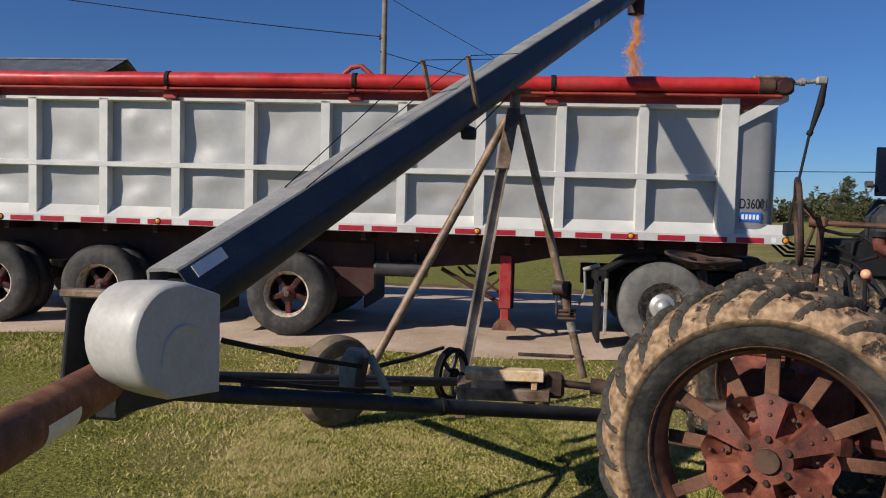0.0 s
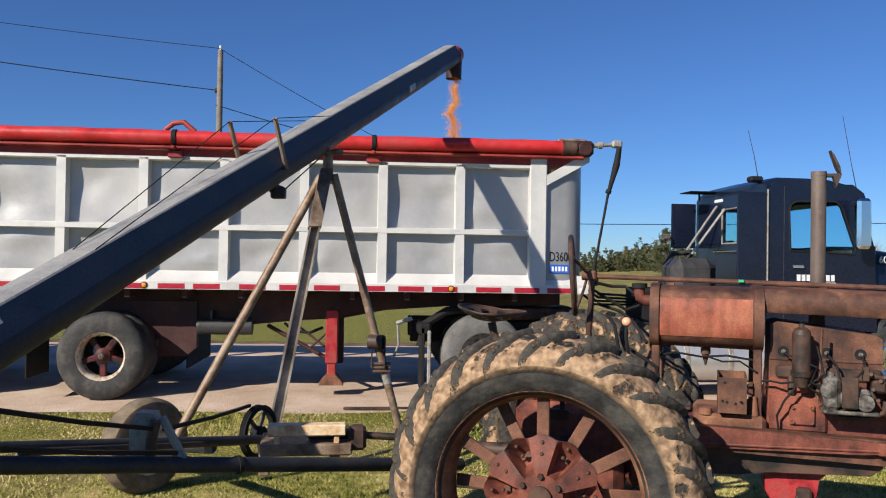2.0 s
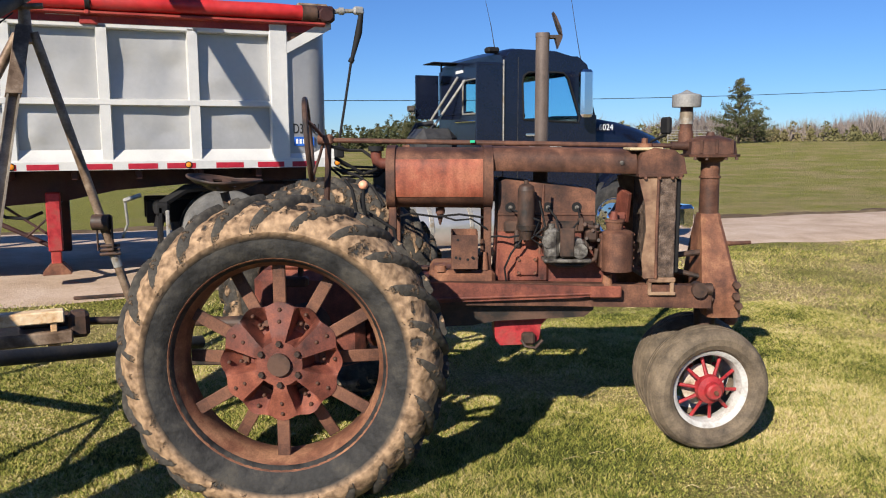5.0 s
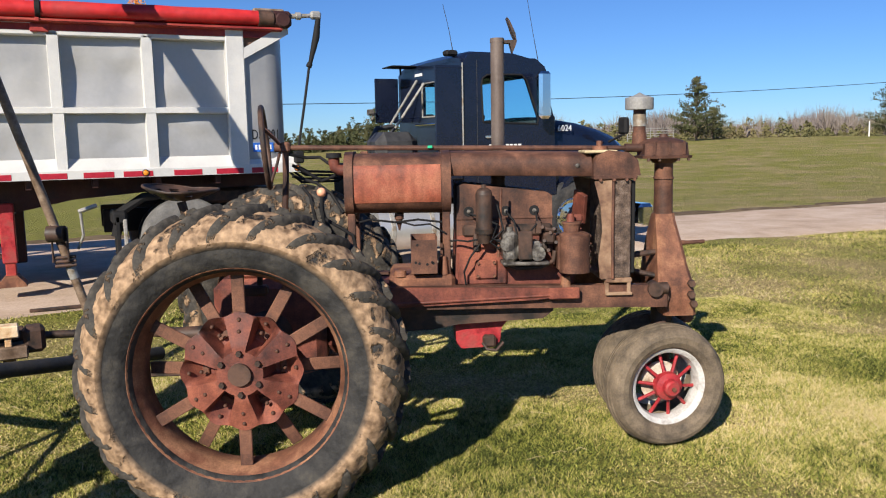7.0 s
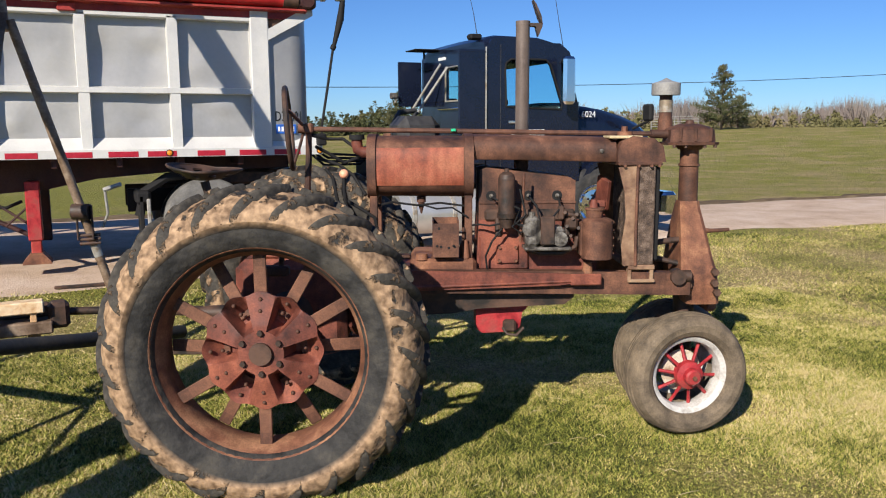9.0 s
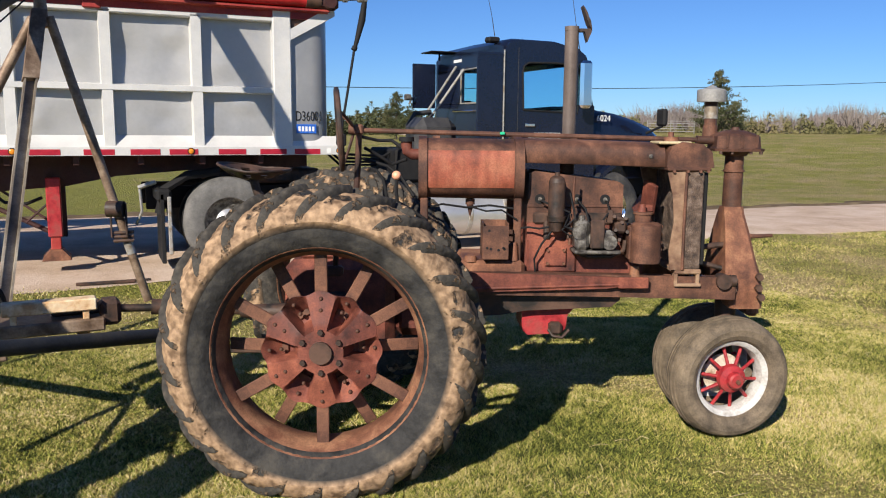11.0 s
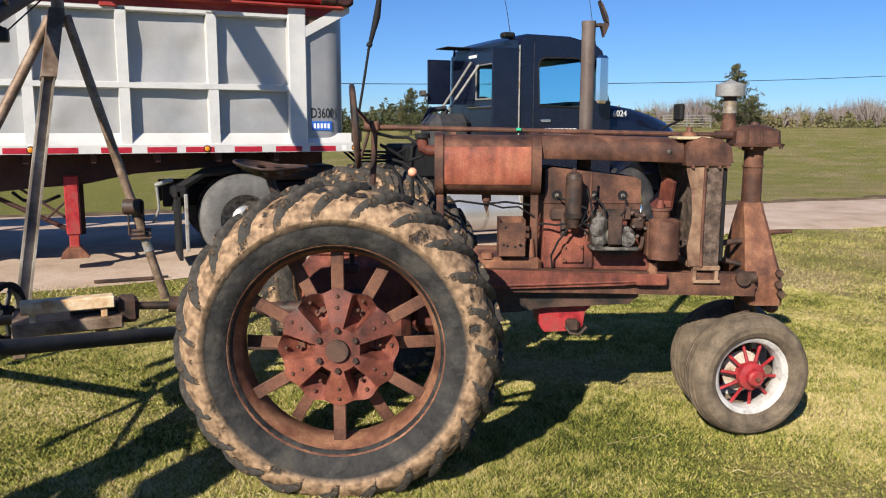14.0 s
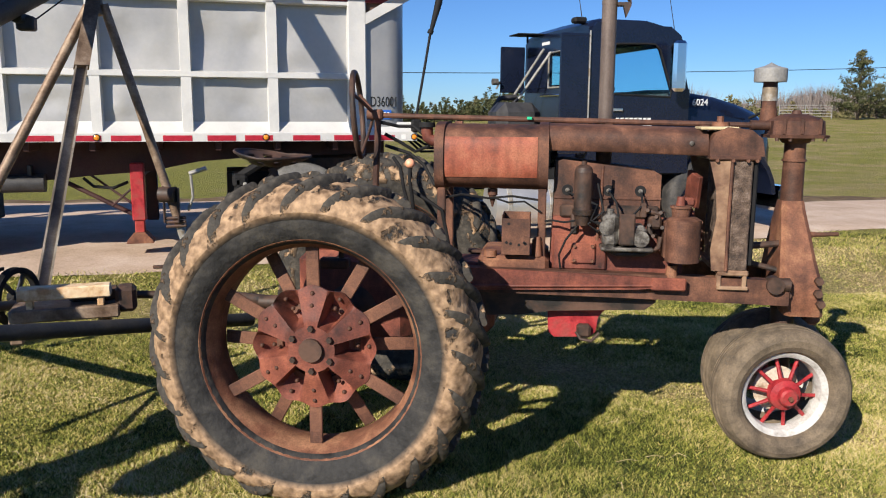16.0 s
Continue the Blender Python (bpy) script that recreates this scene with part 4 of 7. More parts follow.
    for z, u0, u1, hw in ((0.72, 2.11, 2.285, 0.17), (0.80, 2.085, 2.275, 0.19), (0.90, 2.07, 2.26, 0.19), (1.0, 2.075, 2.235, 0.16), (1.12, 2.082, 2.215, 0.12), (1.22, 2.088, 2.198, 0.075), (1.26, 2.092, 2.196, 0.055)):
        c = 0.02
        rings.append([(u0 + c, -hw, z), (u1 - c, -hw, z), (u1, -hw + c, z), (u1, hw - c, z), (u1 - c, hw, z), (u0 + c, hw, z), (u0, hw - c, z), (u0, -hw + c, z)])
    bol = part("front_bolster", Build().loft(rings), "rust_orange", T, "rusty cast front bolster")
    big = Build().lathe([(0.001, -0.03), (0.018, -0.03), (0.021, -0.024), (0.021, 0.0)], n=6).mesh("bolster_bolt", M["greasy"], 20)
    for u, z in ((2.10, 0.89), (2.24, 0.90), (2.24, 0.84), (2.10, 0.83), (2.255, 0.79)):
        part("bolster_bolt", big, "", bol, loc=(u, -0.19, z))
    part("steering_arm", Build().cyl((2.0, -0.23, 0.885), (2.10, -0.23, 0.885), 0.028, 0.033, 14).cyl((2.03, -0.27, 0.885), (2.03, -0.2, 0.885), 0.04, n=14), "greasy", T)
    part("front_hook", Build().box((2.23, -0.1, 0.66), (2.30, 0.1, 0.80), 0.02), "rust", T)
    part("crank_stub", Build().sweep([(2.18, -0.05, 1.10), (2.27, -0.05, 1.10), (2.36, -0.05, 1.105)], [0.02, 0.011, 0.010], 10), "rust", T)
    part("tie_rod", Build().cyl((1.93, -0.08, 1.04), (2.1, -0.08, 1.06), 0.016, n=10).cyl((1.95, -0.08, 0.96), (2.08, -0.1, 0.93), 0.014, n=10), "greasy", T)
    b = Build().cyl((2.145, 0, 1.2), (2.145, 0, 1.56), 0.052, 0.049, 28).cyl((2.145, 0, 1.448), (2.145, 0, 1.458), 0.057, n=28).cyl((2.145, 0, 1.535), (2.145, 0, 1.565), 0.06, 0.085, 28)
    part("steering_post", b, "rust", T, "rusty round steering post")
    b = Build()
    rings = []
    for z, g in ((1.560, 0.008), (1.574, 0.010), (1.576, -0.004), (1.64, -0.010), (1.655, -0.03), (1.672, -0.075)):
        u0, u1, hw, c = 2.012 - g, 2.262 + g, 0.112 + g, 0.035
        rings.append([(u0 + c, -hw, z), (u1 - c, -hw, z), (u1, -hw + c, z), (u1, hw - c, z), (u1 - c, hw, z), (u0 + c, hw, z), (u0, hw - c, z), (u0, -hw + c, z)])
    b.loft(rings)
    for u in (2.06, 2.14, 2.22):
        b.box((u - 0.008, -0.112, 1.578), (u + 0.008, -0.104, 1.65), 0.003)
    b.cyl((2.14, 0, 1.66), (2.14, 0, 1.69), 0.03, 0.018, 12)
    sb = part("steering_gearbox", b, "rust", T, "rusty steering gearbox on top of the front post")
    nut = Build().cyl((0, 0, 0), (0, 0, -0.016), 0.009, n=6).mesh("flange_nut", M["greasy"])
    for u in (2.03, 2.09, 2.19, 2.245):
        part("flange_nut", nut, "", sb, loc=(u, -0.105, 1.562))
    # steering shaft and wheel
    b = Build().cyl((0.06, 0, 1.655), (2.02, 0, 1.617), 0.0135, n=10).cyl((1.93, 0, 1.619), (2.02, 0, 1.617), 0.024, n=12)
    shaft = part("steering_shaft", b, "rust", T)
    for u in (0.52, 1.26, 1.72):
        part("shaft_clip", Build().box((u - 0.02, -0.02, 1.60), (u + 0.02, 0.02, 1.634 - 0.01 * u), 0.003), "rust", shaft)
    part("label_tag", Build().box((0.86, -0.03, 1.638), (0.885, -0.012, 1.652), 0.001), "green_label", shaft, "small green tag")
    tilt = Matrix.Translation((0.0, 0, 1.657)) @ Matrix.Rotation(radians(7), 4, "Z") @ Matrix.Rotation(radians(-4), 4, "Y")
    pts = [tilt @ Vector((0, 0.212 * math.cos(a), 0.212 * math.sin(a))) for a in np.linspace(0, 2 * math.pi, 41)]
    sw = part("steering_wheel", Build().sweep(pts, 0.0145, 10), "greasy", T, "worn dark steering wheel")
    b = Build()
    for k in range(3):
        a = radians(120 * k + 30)
        b.sweep([tilt @ Vector((0.075, 0.02 * math.cos(a), 0.02 * math.sin(a))), tilt @ Vector((0.05, 0.09 * math.cos(a), 0.09 * math.sin(a))), tilt @ Vector((0.0, 0.205 * math.cos(a), 0.205 * math.sin(a)))], 0.008, 8)
    b.cyl((0.05, 0, 1.657), (0.10, 0, 1.656), 0.026, n=12)
    part("wheel_spokes", b, "rust", sw)
    b = Build().sweep([(0.105, 0, 1.665), (0.10, 0, 1.50), (0.09, 0, 1.35), (0.09, 0, 1.0)], 0.017, 10).box((0.08, -0.03, 1.63), (0.13, 0.03, 1.685), 0.01)
    part("steering_support", b, "rust", T)
    # seat with round holes
    b = Build()
    nr, ns = 14, 60

    def seat_point(i, j, th):
        e, t = i / nr, 2 * math.pi * j / ns
        u, v = 0.19 * e * math.cos(t), 0.23 * e * math.sin(t)
        return (-0.455 + u, v, 1.392 + 0.05 * e ** 2 + (0.035 * e ** 3 * max(0, -math.cos(t))) + th)

    for th in (0, -0.008):
        o = len(b.v)
        b.v += [seat_point(i, j, th) for i in range(nr + 1) for j in range(ns)]
        for i in range(nr):
            for j in range(ns):
                hole = (i in (9, 10, 11) and j % 6 in (1, 2, 3)) or (i in (5, 6) and j % 10 in (3, 4, 5))
                if not hole:
                    b.f.append(tuple(o + q for q in (i * ns + j, (i + 1) * ns + j, (i + 1) * ns + (j + 1) % ns, i * ns + (j + 1) % ns)))
    b.sweep([seat_point(nr, j, -0.003) for j in list(range(ns)) + [0]], 0.007, 6)
    seat = part("seat", b, "greasy", T, "pressed steel seat pan with holes", smooth=60)
    part("seat_spring", Build().sweep([(-0.46, 0, 1.38), (-0.44, 0, 1.30), (-0.3, 0, 1.22), (-0.15, 0, 1.05)], 0.025, 8), "greasy", seat)
    # levers, hoses
    b = Build().sweep([(0.314, -0.27, 1.42), (0.312, -0.27, 1.35), (0.322, -0.26, 1.27), (0.34, -0.22, 1.0)], 0.009, 8)
    lv = part("gear_lever", b, "black", T)
    b = Build()
    b.lathe([(0.001, -0.024), (0.012, -0.021), (0.021, -0.012), (0.024, 0), (0.021, 0.012), (0.012, 0.021), (0.001, 0.024)], Matrix.Translation((0.314, -0.27, 1.43)), 18)
    part("lever_knob", b, "knob", lv, "faded orange lever knob")
    for p in ([(0.13, 0.05, 1.56), (0.2, 0.08, 1.52), (0.28, 0.1, 1.47), (0.36, 0.05, 1.50)], [(0.12, 0.1, 1.50), (0.25, 0.1, 1.46), (0.33, 0.08, 1.40), (0.4, 0.0, 1.3)],
              [(0.2, -0.1, 1.45), (0.24, -0.12, 1.4), (0.26, -0.14, 1.3), (0.3, -0.14, 1.15)], [(0.3, -0.2, 1.3), (0.4, -0.2, 1.24), (0.46, -0.2, 1.2), (0.5, -0.2, 1.0)], [(0.12, 0.0, 1.62), (0.2, 0.05, 1.6), (0.28, 0.05, 1.6), (0.34, 0.0, 1.56)]):
        part("hose", Build().sweep(p, 0.009, 8), "black", T)
    # exhaust and air intake
    b = Build().cyl((1.25, 0.09, 1.60), (1.25, 0.09, 2.215), 0.037, 0.037, 24).cyl((1.25, 0.09, 2.195), (1.25, 0.09, 2.218), 0.0385, n=24)
    st = part("exhaust_pipe", b, "stack", T, "dark brown exhaust stack")
    b = Build().prism([(1.285, 2.205), (1.345, 2.205), (1.352, 2.19), (1.33, 2.135), (1.315, 2.19), (1.285, 2.19)], 0.06, 0.12)
    b.prism([(1.352, 2.195), (1.33, 2.235), (1.308, 2.30), (1.300, 2.325), (1.318, 2.30), (1.345, 2.24)], 0.05, 0.13)
    part("rain_flap", b, "greasy", st, "open rain flap")
    b = Build().cyl((2.037, 0.10, 1.60), (2.037, 0.10, 1.70), 0.043, 0.038, 22).cyl((2.037, 0.10, 1.70), (2.037, 0.10, 1.83), 0.034, 0.034, 22)
    pp = part("intake_pipe", b, "rust", T)
    part("clamp", Build().cyl((2.037, 0.10, 1.735), (2.037, 0.10, 1.80), 0.0365, n=22), "steel", pp)
    m = Matrix.Translation((2.035, 0.10, 1.825)) @ Matrix.Rotation(radians(90), 4, "X")
    part("air_cleaner_cap", Build().lathe([(0.03, 0.012), (0.074, 0.0), (0.077, 0.008), (0.077, 0.062), (0.074, 0.066), (0.05, 0.072), (0.03, 0.078), (0.012, 0.088), (0.001, 0.094)], m, 36), "galv", pp, "grey metal air cleaner cap")
    # underside
    b = Build().prism([(0.62, 0.84), (1.50, 0.82), (1.50, 0.775), (1.45, 0.735), (1.0, 0.715), (0.86, 0.69), (0.62, 0.68)], -0.2, 0.2)
    part("belly_pan", b, "greasy", T)
    b = Build().prism([(0.985, 0.715), (1.28, 0.725), (1.235, 0.675), (1.225, 0.60), (1.20, 0.572), (1.02, 0.565), (0.99, 0.59)], -0.13, 0.13)
    pan = part("oil_pan", b, "red", T, "scuffed red oil pan")
    part("drain_cock", Build().box((1.13, -0.17, 0.575), (1.20, -0.12, 0.64), 0.012).sweep([(1.13, -0.15, 0.6), (1.15, -0.17, 0.57), (1.2, -0.17, 0.56), (1.24, -0.16, 0.6)], 0.009, 8), "greasy", pan)
    # front axle below the bolster
    b = Build().cyl((2.125, -0.14, 0.343), (2.125, 0.14, 0.343), 0.03, n=14).cyl((2.145, 0, 0.33), (2.145, 0, 0.78), 0.045, 0.06, 18)
    part("front_axle", b, "greasy", T)
    # drawbar and power take-off shaft guard
    b = Build().box((-0.72, -0.03, 0.43), (-0.1, 0.03, 0.46), 0.006).box((-0.34, -0.36, 0.42), (-0.29, 0.36, 0.46), 0.006)
    part("drawbar", b, "greasy", T)
    b = Build()
    for s in (-1, 1):
        b.cyl((-0.32, 0.34 * s, 0.44), (-0.05, 0.40 * s, 0.72), 0.02, n=10)
    part("drawbar_brace", b, "rust", T)
    part("pto_output", Build().cyl((-0.55, 0.0, 0.66), (-0.25, 0, 0.66), 0.035, 0.05, 14), "greasy", T)
    b = Build().box((-0.08, -0.5, 0.95), (0.06, -0.44, 1.0), 0.01).sweep([(0.02, -0.47, 0.98), (0.03, -0.47, 1.12), (0.0, -0.47, 1.22)], 0.014, 8)
    part("brake_pedal", b, "rust", T)
    return T


tractor()


# ---- dump trailer ----
def dual_wheel(parent, x, y, z, r, rim_mat, label, rubber="rubber_grey"):
    """Truck wheel pair; y is the outer face, running inwards."""
    k = r / 0.50
    prof = [(0.268, 0.012), (0.275, 0.0), (0.33, -0.008), (0.40, -0.010), (0.455, 0.006), (0.482, 0.03), (0.492, 0.05), (0.495, 0.13), (0.492, 0.21), (0.482, 0.23), (0.455, 0.254), (0.40, 0.27), (0.275, 0.26), (0.262, 0.2), (0.262, 0.06)]
    w = part("wheel", Build().lathe([(a * k, b) for a, b in prof], n=64, closed=True), rubber, parent, label, (x, y, z))
    part("inner_tyre", Build().lathe([(a * k, b + 0.32) for a, b in prof], n=48, closed=True), "rubber_grey", w)
    rp = [(0.272, 0.004), (0.276, 0.014), (0.262, 0.03), (0.25, 0.06), (0.246, 0.16), (0.236, 0.16), (0.238, 0.06), (0.252, 0.02)]
    part("rim", Build().lathe([(a * k, b) for a, b in rp], n=56, closed=True), rim_mat, w)
    return w


def trailer():
    x0, x1 = -9.6, 2.27
    T = thing("dump_trailer", (0, 8.45, 0.10), "grey ribbed aluminium dump trailer with a rolled red tarp", "trailer")
    Z = -0.10
    # side skins: sheets with soft dents, between posts
    rnd = random.Random(11)
    posts = [1.51 - 0.845 - 0.878 * k for k in range(12)]
    bays = []
    right = 1.51
    for p in posts:
        bays.append((p + 0.10, right))
        right = p
    for side in (0, 1):
        ysign = 1 if side == 0 else -1
        ybase = 0.104 if side == 0 else 2.396
        rows = ((1.545, 2.04), (2.11, 2.83))
        for a, c in bays:
            for z0, z1 in rows:
                b = Build()
                n, mrows = 14, 10
                bumps = [(rnd.uniform(0.15, 0.85), rnd.uniform(0.15, 0.85), rnd.uniform(-0.022, 0.024), rnd.uniform(0.10, 0.28)) for _ in range(4)]
                verts = []
                for j in range(mrows):
                    for i in range(n):
                        s, t = i / (n - 1), j / (mrows - 1)
                        d = sum(h * math.exp(-((s - p) ** 2 + (t - q) ** 2) / w ** 2) for p, q, h, w in bumps) * min(1, 6 * min(s, 1 - s)) * min(1, 6 * min(t, 1 - t))
                        verts.append((a - 0.02 + (c - a + 0.04) * s, ybase + ysign * d, z0 - 0.02 + (z1 - z0 + 0.04) * t + Z))
                b.add(verts, [(j * n + i, j * n + i + 1, (j + 1) * n + i + 1, (j + 1) * n + i) for j in range(mrows - 1) for i in range(n - 1)])
                if side == 0:
                    part("side_panel", b, "alu", T, smooth=80)
                elif z0 > 2:
                    part("side_panel", b, "alu", T, smooth=80)
        lo_y, hi_y = (0.0, 0.12) if side == 0 else (2.38, 2.5)
        post = Build().prism([(0.0, lo_y), (0.10, lo_y), (0.112, hi_y), (-0.012, hi_y)] if side == 0 else [(0.0, hi_y), (0.10, hi_y), (0.112, lo_y), (-0.012, lo_y)], 1.42 + Z, 2.86 + Z, "z").mesh("side_post", M["alu_post"])
        for p in posts:
            part("side_post", post, "", T, loc=(p, 0, 0))
        # rails: upper, middle, bottom with a sloped shelf
        sgn = 1 if side == 0 else -1
        base = 0.0 if side == 0 else 2.5
        part("top_rail", Build().box((x0, min(base, base + sgn * 0.13), 2.83 + Z), (1.60, max(base, base + sgn * 0.13), 2.95 + Z), 0.012), "alu_post", T)
        part("middle_rail", Build().prism([(base - sgn * 0.006, 2.045 + Z), (base - sgn * 0.006, 2.10 + Z), (base + sgn * 0.1, 2.115 + Z), (base + sgn * 0.1, 2.035 + Z)], x0, 1.52, "x"), "alu_post", T)
        part("bottom_rail", Build().prism([(base - sgn * 0.02, 1.36 + Z), (base - sgn * 0.02, 1.445 + Z), (base + sgn * 0.0, 1.46 + Z), (base + sgn * 0.10, 1.57 + Z), (base + sgn * 0.12, 1.36 + Z)], x0, x1, "x"), "alu_post", T)
        part("corner_post", Build().box((1.51, min(base - sgn * 0.012, base + sgn * 0.16), 1.44 + Z), (1.71, max(base - sgn * 0.012, base + sgn * 0.16), 2.965 + Z), 0.012), "alu_post", T)
        part("corner_brace", Build().prism([(1.70, 2.64 + Z), (1.70, 2.76 + Z), (2.08, 2.99 + Z), (2.20, 2.99 + Z), (2.20, 2.93 + Z)], *sorted((base - sgn * 0.008, base + sgn * 0.045))), "alu_post", T)
    # rounded nose
    b = Build()
    arc = [(1.93 + 0.24 * math.sin(a), 0.30 - 0.25 * math.cos(a)) for a in np.linspace(0, math.pi / 2, 12)]
    plan = [(1.66, 0.05), *arc, *[(x, 2.5 - y) for x, y in arc[::-1]], (1.66, 2.45)]
    b.prism(plan, 1.47 + Z, 2.97 + Z, "z")
    # shading of the nose is put into this darker grey
    nose = part("nose_bulkhead", b, "shaded_nose", T, "curved grey front bulkhead")
    part("nose_seam", Build().box((1.72, 0.044, 2.78 + Z), (1.92, 0.052, 2.95 + Z), 0.002), "greasy", nose)
    part("nose_platform", Build().box((1.7, -0.018, 1.37 + Z), (2.27, 2.5, 1.47 + Z), 0.01), "alu_post", T)
    # unit number and a maker's plate
    lettering("unit_number", "D36001", 0.155, "black", T, pose(1.755, 0.046, 1.745 + Z, 90, 0, 0) @ Matrix.Diagonal((0.62, 1, 1, 1)), "black stencilled unit number")
    pl = part("maker_plate", Build().box((1.765, 0.038, 1.60 + Z), (1.99, 0.052, 1.705 + Z), 0.002), "blue_label", T, "blue and white maker's plate")
    bars = Build()
    for i in range(5):
        u = 1.785 + i * 0.039
        bars.box((u, 0.0355, 1.625 + Z), (u + 0.024, 0.0385, 1.68 + Z), 0.0005)
    part("plate_bars", bars, "white", pl)
    # tub floor and front/back walls, chassis
    part("tub_floor", Build().box((x0, 0.1, 1.40 + Z), (1.7, 2.4, 1.47 + Z), 0.01), "alu", T)
    part("tailgate", Build().box((x0 - 0.06, 0.0, 1.40 + Z), (x0, 2.5, 2.95 + Z), 0.02), "alu_post", T)
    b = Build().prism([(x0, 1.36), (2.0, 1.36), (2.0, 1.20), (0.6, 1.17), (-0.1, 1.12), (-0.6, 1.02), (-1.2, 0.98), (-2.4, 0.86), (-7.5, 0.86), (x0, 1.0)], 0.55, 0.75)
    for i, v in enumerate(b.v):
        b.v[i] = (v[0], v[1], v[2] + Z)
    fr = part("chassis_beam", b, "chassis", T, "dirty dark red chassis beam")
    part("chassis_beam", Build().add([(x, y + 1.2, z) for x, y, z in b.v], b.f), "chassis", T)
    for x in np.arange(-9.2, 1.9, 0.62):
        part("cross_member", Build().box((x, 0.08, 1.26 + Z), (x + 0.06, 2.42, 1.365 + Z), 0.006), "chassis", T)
    # reflective tape and lamps
    tape_r = Build().box((-0.035, -0.0235, 1.366 + Z), (0.255, -0.0195, 1.424 + Z), 0.001).mesh("red_tape", M["tape"])
    for k in range(23):
        x = 1.93 - 0.44 * k - (0.06 if k % 3 == 0 else 0)
        part("red_tape", tape_r, "", T, "red reflective tape", (x - 0.11, 0, 0))
    lens = Build().lathe([(0.001, -0.018), (0.015, -0.016), (0.026, -0.010), (0.029, 0.0)], n=20).mesh("lens", M["amber"])
    ring = Build().lathe([(0.029, -0.01), (0.036, -0.008), (0.037, 0.0), (0.028, 0.0)], n=20, closed=True).mesh("marker_lamp", M["black"])
    for x in (2.235, 0.622, -1.05, -2.76, -4.75, -6.7):
        l = part("marker_lamp", ring, "", T, "amber side marker lamp", (x, -0.021, 1.403 + Z))
        part("lens", lens, "", l)
    part("label_plate", Build().box((2.09, -0.0225, 1.375 + Z), (2.14, -0.0195, 1.43 + Z), 0.001), "white", T)
    # red tarp roll, its shelf, brackets
    pts = [(x, -0.06, 3.082 + Z + 0.006 * math.sin(x * 1.3)) for x in np.linspace(x0, 2.0, 60)]
    tp = part("tarp_roll", Build().sweep(pts, [0.084 + 0.004 * math.sin(i * 1.7) for i in range(60)], 20), "tarp", T, "rolled red vinyl tarp", smooth=60)
    part("tarp_end", Build().cyl((1.86, -0.06, 3.082 + Z), (2.02, -0.06, 3.082 + Z), 0.092, 0.094, 20), "greasy", tp)
    part("tarp_shelf", Build().prism([(-0.10, 2.965), (-0.10, 2.985), (0.14, 3.01), (0.14, 2.88), (-0.005, 2.88), (-0.005, 2.95)], x0, 2.12, "x").add([], []), "trailer_red", T, "red steel tarp shelf", loc=(0, 0, Z))
    part("tarp_cloth", Build().prism([(-0.03, 3.10), (0.02, 3.165), (0.6, 3.21), (1.25, 3.22), (1.25, 3.20), (0.6, 3.19), (0.03, 3.14)], x0, -8.5, "x"), "tarp", T, loc=(0, 0, Z))
    for x in (-0.28, -2.46, -4.62, -6.8, -9.0):
        br = part("tarp_bracket", Build().box((x - 0.075, -0.035, 2.86 + Z), (x + 0.095, 0.0, 2.945 + Z), 0.01).box((x - 0.02, -0.13, 2.95 + Z), (x + 0.02, 0.03, 2.99 + Z), 0.006), "trailer_red", T)
        part("strap", Build().lathe([(0.092, -0.025), (0.097, -0.02), (0.097, 0.02), (0.092, 0.025)], Matrix.Translation((x + 0.01, -0.06, 3.082 + Z)) @ Matrix.Rotation(radians(90), 4, "Z"), 20, True), "black", br)
        part("gusset", Build().prism([(x - 0.38, 2.945), (x - 0.32, 3.0), (x - 0.12, 3.0), (x - 0.06, 2.945)], -0.012, 0.05), "alu_post", br, loc=(0, 0, Z))
    # end housing and crank
    b = Build().box((2.0, -0.13, 2.99 + Z), (2.22, 0.05, 3.17 + Z), 0.03)
    b.lathe([(0.001, -0.15), (0.07, -0.15), (0.085, -0.13), (0.085, 0.0), (0.001, 0.0)], Matrix.Translation((2.12, -0.0, 3.07 + Z)), 24)
    hs = part("tarp_end_housing", b, "chassis", T)
    part("housing_cap", Build().box((1.82, -0.05, 3.15 + Z), (2.16, 0.5, 3.20 + Z), 0.015), "tan_steel", hs)
    b = Build().cyl((2.2, -0.06, 3.12 + Z), (2.45, -0.06, 3.14 + Z), 0.03, 0.022, 14).cyl((2.28, -0.06, 3.127 + Z), (2.33, -0.06, 3.13 + Z), 0.042, n=14).box((2.44, -0.1, 3.1 + Z), (2.56, -0.02, 3.19 + Z), 0.02)
    cr = part("crank_joint", b, "steel", T)
    b = Build().sweep([(2.54, -0.06, 3.17 + Z), (2.50, -0.06, 2.9 + Z), (2.42, -0.06, 2.60 + Z)], [0.025, 0.04, 0.022], 12).cyl((2.42, -0.06, 2.60 + Z), (2.40, -0.06, 2.56 + Z), 0.032, n=12)
    b.sweep([(2.41, -0.06, 2.58 + Z), (2.33, -0.06, 2.1 + Z), (2.26, -0.06, 1.70 + Z), (2.25, -0.06, 1.55 + Z)], 0.015, 10).box((2.2, -0.1, 1.46 + Z), (2.3, 0.0, 1.6 + Z), 0.015)
    part("crank_handle", b, "black", cr, "black folding tarp crank")
    part("tarp_hook", Build().sweep([(-2.86, 1.1, 3.1 + Z), (-2.85, 1.1, 3.36 + Z), (-2.76, 1.1, 3.44 + Z), (-2.64, 1.1, 3.46 + Z), (-2.50, 1.1, 3.34 + Z)], 0.035, 10), "trailer_red", T, "red tarp bow")
